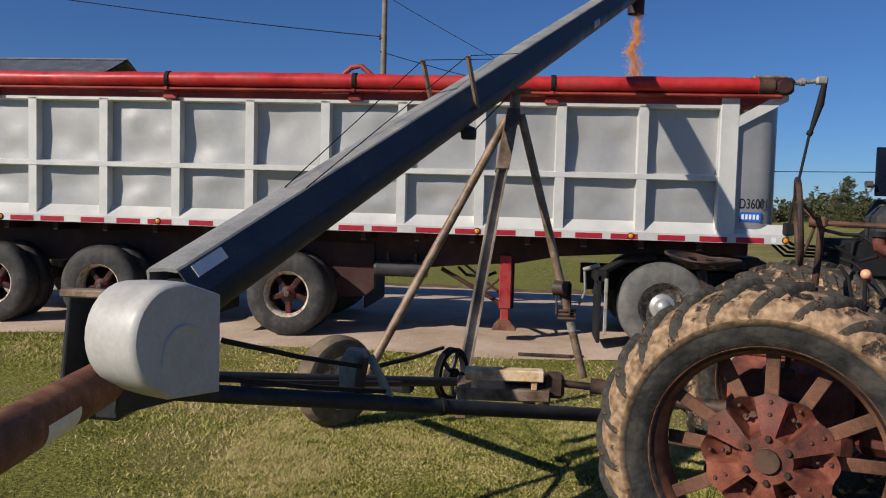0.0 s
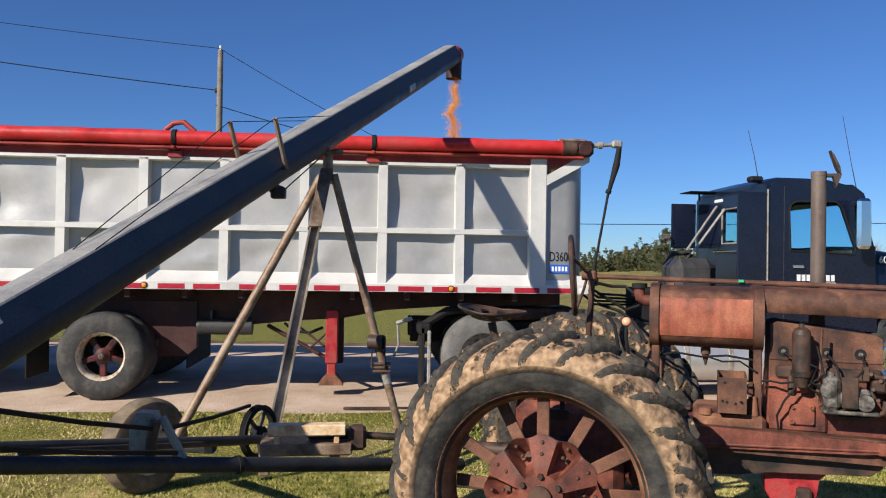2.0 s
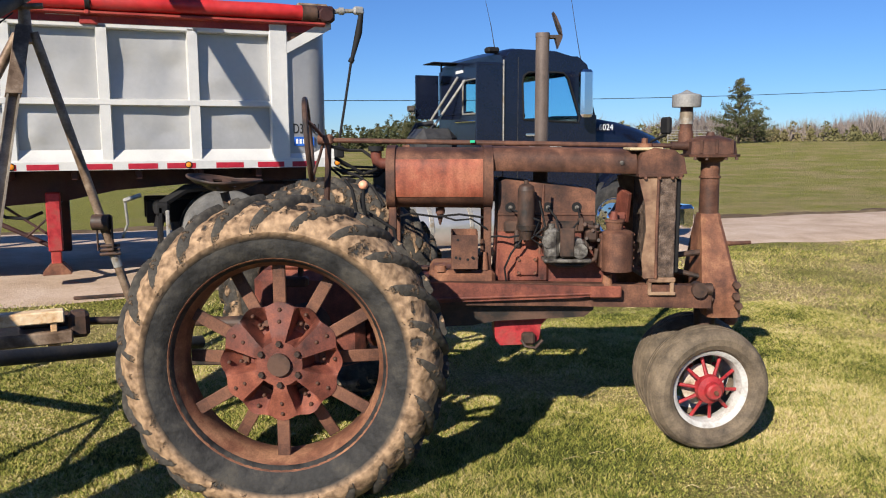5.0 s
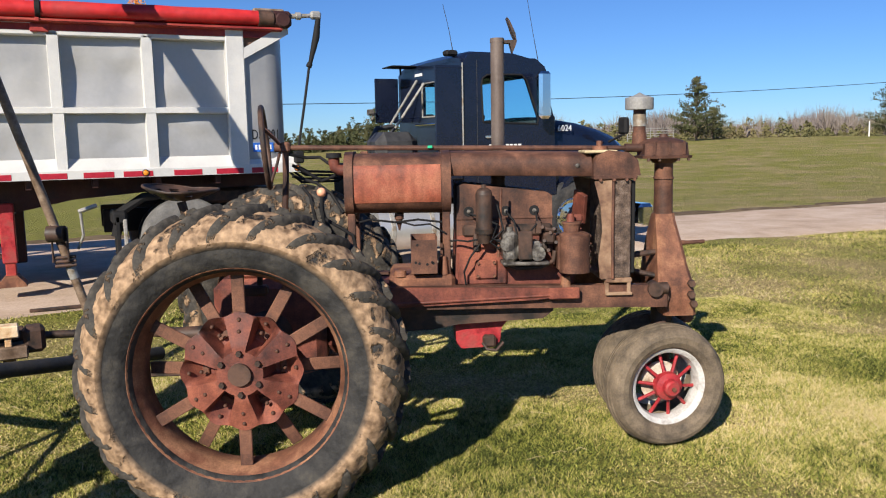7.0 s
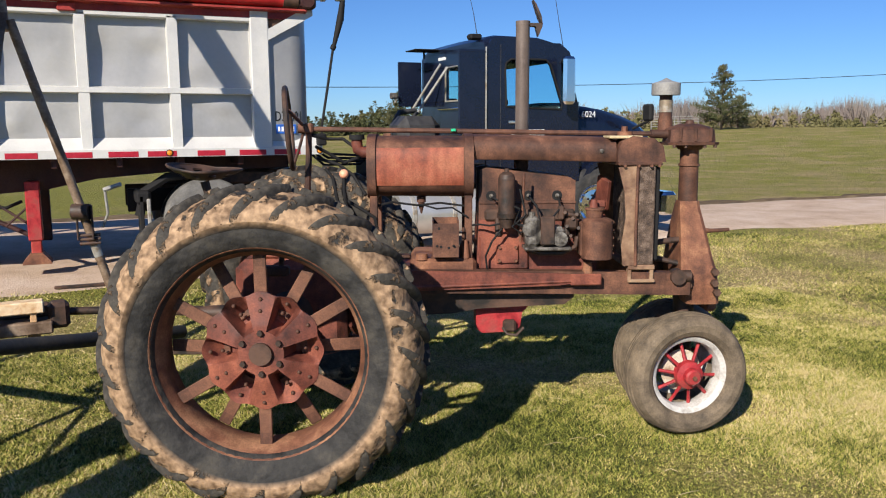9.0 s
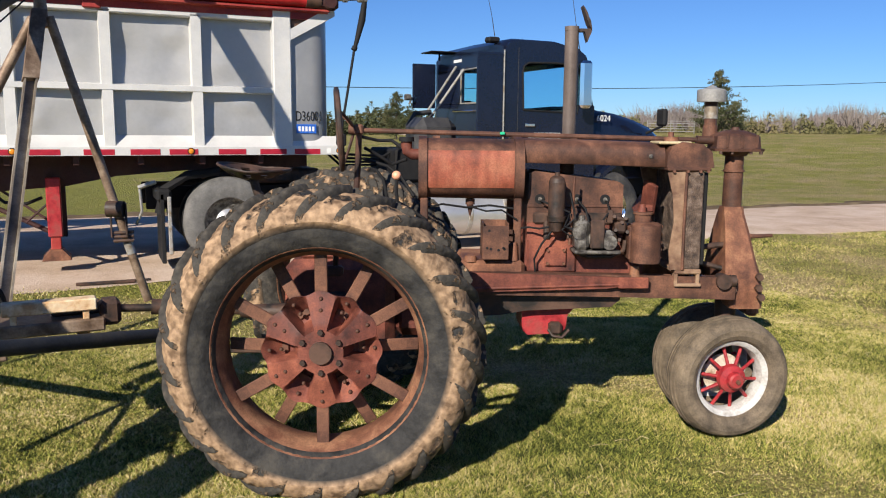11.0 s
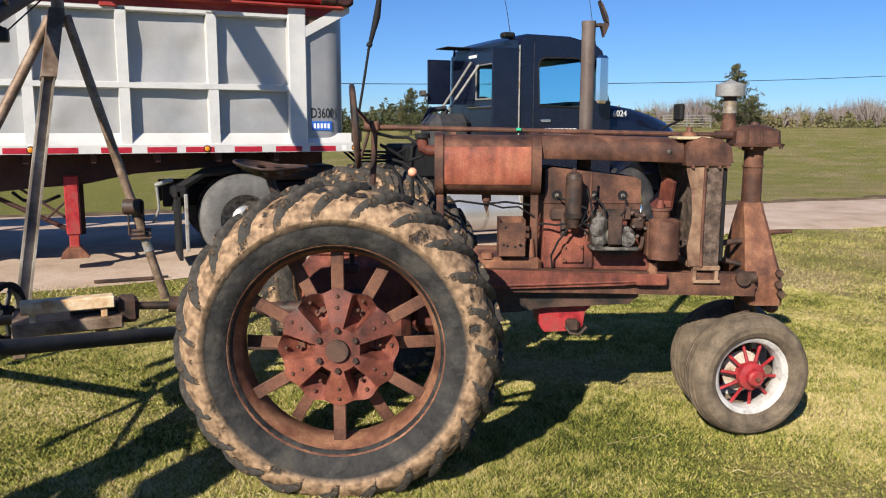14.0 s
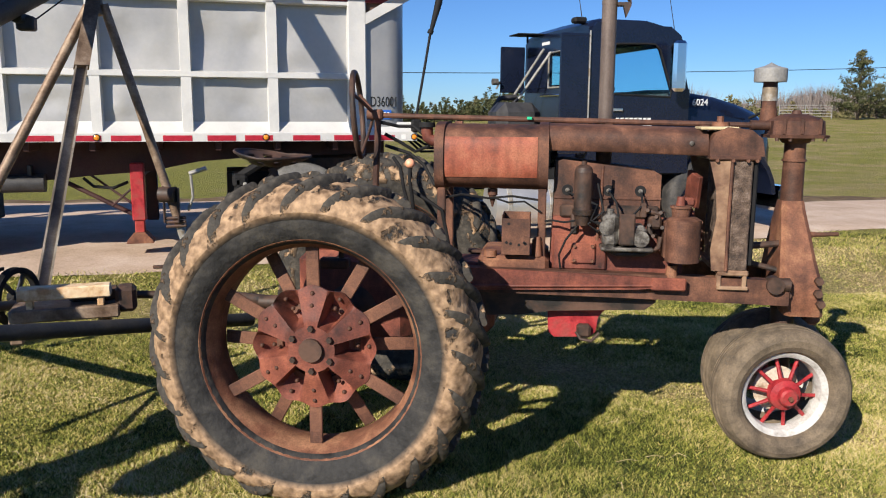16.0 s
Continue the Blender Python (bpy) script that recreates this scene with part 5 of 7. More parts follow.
    # landing gear
    b = Build().box((-0.80, 0.36, 0.50 + Z), (-0.66, 0.50, 1.12 + Z), 0.01)
    lg = part("landing_leg", b, "red", T, "red landing leg")
    part("inner_leg", Build().box((-0.78, 0.38, 0.30 + Z), (-0.68, 0.48, 0.52 + Z), 0.008), "trailer_red", lg)
    part("foot", Build().prism([(-0.87, 0.255), (-0.59, 0.255), (-0.60, 0.29), (-0.67, 0.37), (-0.79, 0.37), (-0.86, 0.29)], 0.31, 0.55), "rust_orange", lg, loc=(0, 0, Z))
    part("landing_leg", Build().box((-0.80, 1.95, 0.30 + Z), (-0.66, 2.09, 1.12 + Z), 0.01), "chassis", T)
    b = Build().cyl((-0.73, 0.43, 0.95 + Z), (-0.73, 2.0, 0.95 + Z), 0.02, n=10).cyl((-0.74, 0.5, 0.52 + Z), (-1.5, 0.62, 0.92 + Z), 0.025, n=10).cyl((-0.68, 0.4, 0.95 + Z), (-1.0, 0.4, 0.66 + Z), 0.012, n=8).cyl((-0.7, 0.45, 0.6 + Z), (-1.25, 0.62, 1.0 + Z), 0.014, n=8)
    part("leg_brace", b, "chassis", lg)
    part("hydraulic_hose", Build().sweep([(-1.3, 0.6, 0.95 + Z), (-1.2, 0.58, 0.86 + Z), (-1.0, 0.55, 0.84 + Z), (-0.85, 0.6, 0.9 + Z)], 0.018, 8), "black", T)
    # air tank
    b = Build().cyl((-2.26, 0.5, 0.91 + Z), (-1.66, 0.5, 0.91 + Z), 0.095, n=24).lathe([(0.095, 0), (0.08, 0.03), (0.001, 0.045)], Matrix.Translation((-2.26, 0.5, 0.91 + Z)) @ Matrix.Rotation(radians(90), 4, "Z"), 24).box((-2.15, 0.46, 0.9 + Z), (-2.11, 0.54, 1.1 + Z), 0.004).box((-1.82, 0.46, 0.9 + Z), (-1.78, 0.54, 1.1 + Z), 0.004)
    part("air_tank", b, "dark_grey", T, "dusty dark air tank")
    # suspension and wheels
    for x in (-3.22, -5.5, -6.85):
        w = dual_wheel(T, x, 0.0, 0.61 + Z, 0.49, "cream", "road tyre on a rusty cream rim")
        sp = Build()
        for k in range(5):
            m = rot_y(72 * k + 18)
            sp.box((0.05, 0.09, -0.035), (0.235, 0.14, 0.035), 0.012, m)
        hub = part("spoke_hub", sp.lathe([(0.001, 0.03), (0.035, 0.03), (0.04, 0.05), (0.085, 0.08), (0.09, 0.2), (0.001, 0.2)], n=28), "hub_red", w, "dark red spoked hub")
        part("hub_cap", Build().lathe([(0.001, 0.02), (0.025, 0.02), (0.034, 0.03), (0.034, 0.045)], n=18), "dull_metal", hub)
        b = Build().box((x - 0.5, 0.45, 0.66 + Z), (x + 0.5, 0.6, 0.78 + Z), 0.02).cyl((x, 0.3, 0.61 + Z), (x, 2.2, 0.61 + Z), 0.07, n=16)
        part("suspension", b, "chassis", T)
        w2 = dual_wheel(T, x, 2.5, 0.61 + Z, 0.49, "cream", "road tyre on a rusty cream rim")
        w2.rotation_euler = (0, 0, math.pi)
    part("mudflap", Build().box((-4.02, 0.02, 0.36 + Z), (-4.0, 0.62, 0.95 + Z), 0.004), "black", T)
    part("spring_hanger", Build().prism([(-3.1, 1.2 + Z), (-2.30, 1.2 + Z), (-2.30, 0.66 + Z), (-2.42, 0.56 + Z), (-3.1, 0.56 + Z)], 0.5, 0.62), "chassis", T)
    part("tarp_backing", Build().box((x0, 0.0, 2.99 + Z), (2.0, 0.03, 3.13 + Z), 0.004), "trailer_red", T)
    part("mudflap", Build().box((-2.44, 0.62, 0.40 + Z), (-2.42, 1.9, 1.0 + Z), 0.004), "black", T)
    # the tub's side is a little under full height
    done = set()
    for ob in T.children_recursive:
        drop = ob.location.z
        if ob.name.startswith("unit_number"):
            ob.location.z = 1.32 + (drop - 1.32) * 0.964
        elif drop <= 0.01 and ob.data.name not in done:
            done.add(ob.data.name)
            for v in ob.data.vertices:
                z = v.co.z + drop
                if z > 1.32:
                    v.co.z = 1.32 + (z - 1.32) * 0.964 - drop
    return T


trailer()


# ---- truck ----
def truck():
    T = thing("semi_truck", (0, 8.45, 0.10), "dark navy semi truck coupled to the trailer", "truck")
    Z = -0.10
    # drive wheels
    for x in (1.02, 2.34):
        for side in (0, 1):
            w = dual_wheel(T, x, 0.10 if side == 0 else 2.42, 0.62 + Z, 0.50, "dull_metal", "dusty pale grey road tyre on a polished rim", "rubber_pale")
            if side:
                w.rotation_euler = (0, 0, math.pi)
            part("wheel_disc", Build().lathe([(0.13, 0.10), (0.20, 0.09), (0.24, 0.07), (0.24, 0.08), (0.2, 0.102), (0.13, 0.112)], n=40, closed=True), "dull_metal", w)
            part("hub_cap", Build().lathe([(0.001, -0.03), (0.04, -0.025), (0.07, 0.0), (0.095, 0.05), (0.14, 0.07), (0.14, 0.11)], n=32), "polished", w, "polished hub cap")
    part("frame", Build().box((0.2, 0.8, 0.72 + Z), (7.1, 0.92, 0.98 + Z), 0.01).box((0.2, 1.6, 0.72 + Z), (7.1, 1.72, 0.98 + Z), 0.01), "black", T)
    part("fifth_wheel", Build().box((0.9, 0.7, 1.0 + Z), (2.2, 1.8, 1.17 + Z), 0.03), "greasy", T)
    # rear fender and mudflap hanger
    b = Build().sweep([(0.30, 0.3, 0.72 + Z), (0.36, 0.3, 0.98 + Z), (0.6, 0.3, 1.13 + Z), (0.95, 0.3, 1.17 + Z)], 0.05, 8)
    b.box((0.26, 0.08, 0.86 + Z), (0.42, 0.65, 1.0 + Z), 0.03)
    part("tail_bracket", b, "black", T)
    part("mudflap", Build().box((0.30, 0.08, 0.2 + Z), (0.34, 0.68, 0.95 + Z), 0.006), "black", T)
    part("mudflap_bar", Build().box((0.37, 0.05, 0.30 + Z), (0.41, 0.09, 0.92 + Z), 0.008), "steel", T)
    # hollow shell with side window openings: build sides as frames
    for side in (0, 1):
        y = 0.05 if side == 0 else 2.14
        outer = [(4.36, 0.95), (4.36, 2.62), (4.44, 2.72), (4.58, 2.745), (5.12, 2.74), (5.38, 2.68), (5.50, 2.58), (5.68, 1.95), (5.72, 0.95)]
        win = [(4.64, 1.90), (4.62, 2.36), (4.64, 2.44), (4.70, 2.48), (5.08, 2.49), (5.20, 2.485), (5.27, 2.42), (5.44, 1.95), (5.43, 1.87)]
        bm = Build()
        n = len(outer)
        vs = []
        for d in (y, y + 0.05):
            vs += [(a, d, z + Z) for a, z in outer] + [(a, d, z + Z) for a, z in win]
        fs = []
        for k in range(n):
            j = (k + 1) % n
            fs += [(k, j, n + j, n + k), (2 * n + k, 3 * n + k, 3 * n + j, 2 * n + j), (k, 2 * n + k, 2 * n + j, j), (n + k, n + j, 3 * n + j, 3 * n + k)]
        bm.add(vs, fs)
        door = part("cab_side", bm, "navy", T, "glossy dark navy cab side")
        pane = part("side_window", Build().prism([(5.03 + (a - 5.03) * 0.995, z + Z) for a, z in win], y + 0.02, y + 0.026), "glass", door, "tinted side window")
        pane.visible_shadow = False
        part("window_trim", Build().sweep([(a, y - 0.002, z + Z) for a, z in win + win[:1]], 0.012, 6), "black", door)
        part("door_seam", Build().box((4.555, y - 0.004 if side == 0 else y + 0.05, 1.0 + Z), (4.562, y if side == 0 else y + 0.054, 2.66 + Z), 0.0005), "dark_grey", door)
        part("door_handle", Build().box((4.66, y - 0.03 if side == 0 else y + 0.05, 1.70 + Z), (4.80, y if side == 0 else y + 0.08, 1.735 + Z), 0.006), "chrome", door)
    roof = Build().loft([[(x, 0.10, z + Z - 0.01), (x, 0.14, z + Z + 0.022), (x, 0.3, z + Z + 0.045), (x, 1.12, z + Z + 0.055), (x, 1.94, z + Z + 0.045), (x, 2.10, z + Z + 0.022), (x, 2.14, z + Z - 0.01), (x, 1.12, z + Z - 0.03)] for x, z in ((4.36, 2.66), (4.46, 2.72), (4.58, 2.745), (5.12, 2.74), (5.38, 2.68), (5.50, 2.58))])
    part("roof", roof, "navy", T, "dark navy cab roof", smooth=50)
    # back wall with a window opening
    b = Build()
    b.box((4.36, 0.1, 0.95 + Z), (4.41, 2.14, 2.0 + Z), 0.01).box((4.36, 0.1, 2.0 + Z), (4.41, 0.75, 2.45 + Z), 0.004).box((4.36, 1.30, 2.0 + Z), (4.41, 2.14, 2.45 + Z), 0.004).box((4.36, 0.1, 2.45 + Z), (4.41, 2.14, 2.68 + Z), 0.01)
    bw = part("back_wall", b, "navy", T)
    g = part("back_window", Build().box((4.38, 0.75, 2.0 + Z), (4.386, 1.30, 2.45 + Z), 0.001), "glass", bw)
    g.visible_shadow = False
    part("window_trim", Build().sweep([(4.355, y, z + Z) for y, z in ((0.75, 2.0), (1.30, 2.0), (1.30, 2.45), (0.75, 2.45), (0.75, 2.0))], 0.014, 6), "steel", bw)
    part("grab_rail", Build().cyl((4.33, 0.6, 1.9 + Z), (4.33, 1.5, 1.9 + Z), 0.016, n=8), "chrome", bw)
    part("work_lamp", Build().cyl((4.30, 0.62, 2.22 + Z), (4.36, 0.62, 2.22 + Z), 0.055, n=18), "chrome", bw)
    part("roof_label", Build().box((4.352, 1.30, 2.56 + Z), (4.36, 1.55, 2.60 + Z), 0.001), "white", bw)
    ws = part("windscreen", Build().add([(5.50, 0.16, 2.58 + Z), (5.69, 0.10, 1.96 + Z), (5.69, 2.14, 1.96 + Z), (5.50, 2.08, 2.58 + Z)], [(0, 1, 2, 3)]), "glass", T)
    ws.visible_shadow = False
    part("cab_front", Build().box((5.66, 0.08, 0.95 + Z), (5.72, 2.16, 1.97 + Z), 0.01), "navy", T)
    part("cab_floor", Build().box((4.4, 0.1, 0.93 + Z), (5.7, 2.14, 1.0 + Z), 0.01), "black", T)
    b = Build().box((5.45, 0.2, 1.0 + Z), (5.68, 2.1, 1.92 + Z), 0.06)
    part("dashboard", b, "dark_grey", T)
    for y in (0.35, 1.45):
        part("cab_seat", Build().box((4.6, y, 1.3 + Z), (5.1, y + 0.5, 1.5 + Z), 0.05).box((4.5, y, 1.45 + Z), (4.64, y + 0.5, 2.05 + Z), 0.05), "black", T)
    part("steering_wheel", Build().sweep([(5.36 + 0.1 * math.sin(a), 1.7 + 0.22 * math.cos(a), 1.93 + 0.19 * math.sin(a) * 0.6 + Z) for a in np.linspace(0, 6.283, 25)], 0.014, 8), "black", T)
    # side extenders behind the cab
    for y, z0 in ((0.02, 1.20), (2.15, 1.95)):
        b = Build().box((3.98, y, z0 + Z), (4.34, y + 0.035, 2.585 + Z), 0.012).box((4.0, y - 0.004 if y < 1 else y + 0.035, 2.585 + Z - 0.03), (4.34, y if y < 1 else y + 0.039, 2.585 + Z - 0.022), 0.001)
        part("side_extender", b, "navy", T, "dark navy side extender panel")
    part("extender_hinge", Build().cyl((4.35, 0.03, 1.3 + Z), (4.35, 0.03, 2.62 + Z), 0.01, n=8), "steel", T)
    part("roof_spoiler", Build().box((4.0, 1.5, 2.70 + Z), (4.36, 1.9, 2.715 + Z), 0.004).cyl((4.2, 1.7, 2.6 + Z), (4.2, 1.7, 2.71 + Z), 0.015, n=8), "black", T)
    part("roof_beacon", Build().box((4.26, 0.28, 2.73 + Z), (4.42, 0.42, 2.80 + Z), 0.02), "black", T)
    part("antenna", Build().sweep([(4.38, 0.35, 2.78 + Z), (4.33, 0.35, 3.05 + Z), (4.25, 0.35, 3.36 + Z)], [0.006, 0.004, 0.003], 6), "dark_grey", T)
    part("antenna", Build().sweep([(5.50, 0.1, 2.55 + Z), (5.38, 0.05, 2.95 + Z), (5.24, 0.0, 3.5 + Z)], [0.006, 0.004, 0.003], 6), "dark_grey", T)
    # sun visor and mirror
    b = Build().prism([(5.30, 2.70), (5.42, 2.70), (5.56, 2.60), (5.60, 2.50), (5.56, 2.52), (5.46, 2.62), (5.32, 2.66)], 0.08, 2.12)
    part("sun_visor", b, "navy", T, loc=(0, 0, Z))
    b = Build().box((5.31, -0.22, 1.93 + Z), (5.49, -0.10, 2.52 + Z), 0.04)
    mr = part("door_mirror", b, "chrome", T, "tall chrome door mirror")
    part("mirror_arm", Build().cyl((5.47, -0.06, 2.46 + Z), (5.46, 0.1, 2.5 + Z), 0.014, n=8).cyl((5.47, -0.06, 1.98 + Z), (5.56, 0.1, 1.94 + Z), 0.014, n=8), "steel", mr)
    # hood
    rings = []
    for x, z, hw in ((5.70, 1.955, 0.99), (5.78, 1.95, 0.98), (6.2, 1.90, 0.90), (6.6, 1.82, 0.80), (6.95, 1.72, 0.70), (7.15, 1.60, 0.64), (7.22, 1.45, 0.60)):
        c = 1.12
        rings.append([(x, c - hw, 1.0 + Z), (x, c - hw, z - 0.22 + Z), (x, c - hw + 0.03, z - 0.10 + Z), (x, c - hw + 0.12, z - 0.02 + Z), (x, c - hw * 0.5, z + 0.02 + Z), (x, c, z + 0.03 + Z), (x, c + hw * 0.5, z + 0.02 + Z), (x, c + hw - 0.12, z - 0.02 + Z), (x, c + hw - 0.03, z - 0.10 + Z), (x, c + hw, z - 0.22 + Z), (x, c + hw, 1.0 + Z)])
    hood = part("hood", Build().loft(rings), "navy", T, "sloping dark navy hood", smooth=50)
    part("grille", Build().box((7.2, 0.65, 0.75 + Z), (7.26, 1.6, 1.5 + Z), 0.02), "chrome", hood)
    part("bumper", Build().box((7.1, 0.05, 0.42 + Z), (7.35, 2.2, 0.75 + Z), 0.05), "chrome", T)
    part("hood_mirror", Build().box((6.80, 0.02, 1.72 + Z), (6.88, 0.20, 1.95 + Z), 0.03).cyl((6.84, 0.1, 1.72 + Z), (6.76, 0.34, 1.62 + Z), 0.018, n=8), "black", T)
    lettering("unit_number", "6024", 0.115, "white", T, pose(5.78, 0.118, 1.775 + Z, 90, 0, 3), "white unit number")
    bars = Build()
    for i in range(8):
        bars.box((4.72 + i * 0.06, 0.0465, 1.545 + Z), (4.765 + i * 0.06, 0.0495, 1.62 + Z), 0.0005)
    bars.box((4.98, 0.0465, 1.515 + Z), (5.2, 0.0495, 1.53 + Z), 0.0005)
    part("badge_bars", bars, "white", T, "white model badge")
    part("fender", Build().loft([[(6.35 + r * math.cos(a), y, 0.62 + r * math.sin(a) + Z) for r in (0.62, 0.68) for a in (np.linspace(0.05, 3.1, 12) if r < 0.65 else np.linspace(3.1, 0.05, 12))] for y in (0.06, 0.42)]), "navy", T)
    for side in (0, 1):
        w = dual_wheel(T, 6.0, 0.06 if side == 0 else 2.36, 0.62 + Z, 0.50, "chrome", "front road tyre on a polished rim")
        if side:
            w.rotation_euler = (0, 0, math.pi)
        disc = Build().lathe([(0.09, 0.03), (0.2, 0.04), (0.245, 0.015), (0.25, 0.03), (0.2, 0.055), (0.09, 0.045)], n=40, closed=True)
        part("wheel_disc", disc, "chrome", w, "polished front wheel disc")
        nut = Build().lathe([(0.001, 0.015), (0.014, 0.016), (0.016, 0.04)], n=6).mesh("wheel_nut", M["black"])
        for k in range(10):
            part("wheel_nut", nut, "", w, loc=(0.13 * math.cos(k * 0.628), 0, 0.13 * math.sin(k * 0.628)))
        part("hub_cap", Build().lathe([(0.001, -0.03), (0.05, -0.02), (0.08, 0.03), (0.09, 0.04)], n=24), "chrome", w)
    # fuel tank, steps
    b = Build().cyl((3.25, 0.34, 0.60 + Z), (4.60, 0.34, 0.60 + Z), 0.27, n=36)
    ft = part("fuel_tank", b, "polished", T, "polished aluminium fuel tank")
    for x in (3.42, 3.95, 4.45):
        part("tank_strap", Build().lathe([(0.272, -0.03), (0.277, -0.025), (0.277, 0.025), (0.272, 0.03)], Matrix.Translation((x, 0.34, 0.60 + Z)) @ Matrix.Rotation(radians(90), 4, "Z"), 36, True), "steel", ft)
    part("step", Build().box((4.6, 0.05, 0.45 + Z), (5.3, 0.4, 0.95 + Z), 0.03), "dark_grey", T)
    # air intake stack, hoses and boxes behind the cab
    part("air_box", Build().box((3.42, 0.55, 1.25 + Z), (4.0, 1.1, 1.80 + Z), 0.12), "dark_grey", T, "dark grey air cleaner box")
    part("deck_box", Build().box((3.2, 0.75, 0.98 + Z), (4.2, 1.8, 1.40 + Z), 0.03), "black", T)
    for k, p in enumerate(([(3.62, 1.4, 1.2 + Z), (3.62, 1.4, 1.7 + Z), (3.72, 1.4, 1.86 + Z), (3.95, 1.4, 1.88 + Z)], [(3.75, 1.2, 1.2 + Z), (3.78, 1.2, 1.75 + Z), (3.9, 1.2, 1.85 + Z)])):
        part("air_hose", Build().sweep(p, 0.035 - 0.012 * k, 10), "dark_grey", T)
    b = Build().cyl((3.95, 1.6, 1.85 + Z), (4.28, 1.3, 2.5 + Z), 0.018, n=8).cyl((3.9, 1.3, 1.8 + Z), (4.3, 1.1, 2.45 + Z), 0.018, n=8)
    part("stay_bar", b, "steel", T)
    part("rear_lamp", Build().cyl((3.84, 2.1, 2.10 + Z), (3.92, 2.1, 2.10 + Z), 0.045, n=16).cyl((3.9, 2.1, 2.0 + Z), (3.95, 2.1, 2.1 + Z), 0.014, n=8), "dull_metal", T)
    for k in range(4):
        part("air_line", Build().sweep([(2.2, 0.9 + 0.12 * k, 1.55 + Z), (2.6, 0.9 + 0.1 * k, 1.33 - 0.05 * k + Z), (3.1, 0.95 + 0.1 * k, 1.30 - 0.04 * k + Z), (3.6, 1.0 + 0.1 * k, 1.55 + Z)], 0.016, 8), "black", T)
    return T


truck()


# ---- grain auger ----
TIP, CRADLE = Vector((0.704, 9.70, 4.382)), Vector((-0.68, 5.75, 2.69))
AX = (TIP - CRADLE).normalized()
FOOT_END = CRADLE - AX * 3.72
SIDE = AX.cross(Vector((0, 0, 1))).normalized()
UP = SIDE.cross(AX).normalized()


def auger():
    base = Vector((-1.2, 4.3, 0))
    T = thing("grain_auger", base, "grey transport grain auger with a tripod lift and small wheels", "auger")

    def L(p):
        return Vector(p) - base

    def at(s, a=0.0, h=0.0):
        """A point s metres up the auger from its foot end, a to the camera's side, h above the axis."""
        return FOOT_END + AX * s + SIDE * a + UP * h - base

    full = (TIP - FOOT_END).length
    part("tube", Build().cyl(at(-0.30, 0, -0.035), at(full, 0, -0.03), 0.108, n=28), "auger_tube", T, "dark blue-grey auger tube")
    sec = [(-0.122, 0.03), (-0.104, 0.112), (-0.085, 0.126), (0.0, 0.131), (0.052, 0.127), (0.060, 0.119), (0.054, 0.113), (0.0, 0.117), (-0.090, 0.108), (-0.116, 0.03)]
    rings = [[at(s, a, h) for a, h in sec] for s in np.linspace(0.02, full - 0.05, 8)]
    cov = part("cover", Build().loft(rings), "galv", T, "grey sheet steel auger cover")
    # near side of the cover, coloured dark to stand for its shaded side
    side = [(0.056, 0.120), (0.064, 0.122), (0.124, 0.012), (0.116, 0.010)]
    part("side_sheet", Build().loft([[at(s, a, h) for a, h in side] for s in (0.02, full - 0.05)]), "shaded_side", cov, "blue-grey auger side sheet, shade put into its colour")
    for s in (1.9, 3.9, 5.9):
        rg = [[at(s + d, a * 1.015, h * 1.02) for a, h in sec] for d in (-0.03, 0.03)]
        part("joint_band", Build().loft(rg), "galv", cov)
    part("white_label", Build().loft([[at(s, 0.094, 0.070), at(s, 0.070, 0.114), at(s, 0.072, 0.116), at(s, 0.097, 0.071)] for s in (0.08, 0.26)]), "white", cov)
    # stiffening truss below
    b = Build().loft([[at(s, a, h) for a, h in ((-0.03, -0.14), (0.03, -0.14), (0.03, -0.115), (-0.03, -0.115))] for s in (4.0, full - 0.55)])
    part("under_rail", b, "galv", T)
    b = Build().cyl(at(5.9, 0, -0.02), at(6.1, 0, -0.02), 0.112, n=28)
    part("tube_clamp", b, "steel", T)
    b = Build().cyl(at(2.75, 0.03, -0.13), at(2.9, 0.03, -0.2), 0.035, 0.03, 12).box((-0.05, -0.05, -0.05), (0.05, 0.05, 0.03), 0.01, Matrix.Translation(at(2.82, 0.04, -0.18)))
    part("lift_bracket", b, "auger_tube", T)
    # spout at the head
    hd = TIP - base
    b = Build().cyl(at(full - 0.02, 0, -0.02), at(full + 0.16, 0, -0.02), 0.118, 0.118, 24)
    head = part("discharge_head", b, "trailer_red", T, "rusty red discharge head")
    rings = []
    for k, (z, r) in enumerate(((0.05, 0.115), (-0.12, 0.105), (-0.33, 0.10))):
        c = at(full + 0.10) + Vector((0, 0, z))
        rings.append([c + Vector((r * math.cos(a), r * math.sin(a) * 0.9, 0)) for a in np.linspace(0, 2 * math.pi, 20, endpoint=False)])
    part("spout", Build().loft(rings, caps=False), "chassis", head, "dark red spout")
    # guy cables on short posts
    for s, h in ((2.82, 0.34), (2.66, 0.36)):
        d = 0.125 if s > 2.7 else -0.12
        part("cable_post", Build().cyl(at(s, d, -0.02), at(s - 0.05, d, h), 0.016, n=8), "tan_steel", T)
        part("cable", Build().sweep([at(0.9, d * 0.5, 0.13), at(s - 0.05, d, h), at(s + 1.0, d * 0.6, 0.135)], 0.003, 5), "black", T)
    part("cable", Build().sweep([at(2.9, 0.05, -0.19), at(3.6, 0.03, -0.15)], 0.005, 5), "black", T)
    # tripod
    apex = Vector((-0.61, 5.76, 2.47))
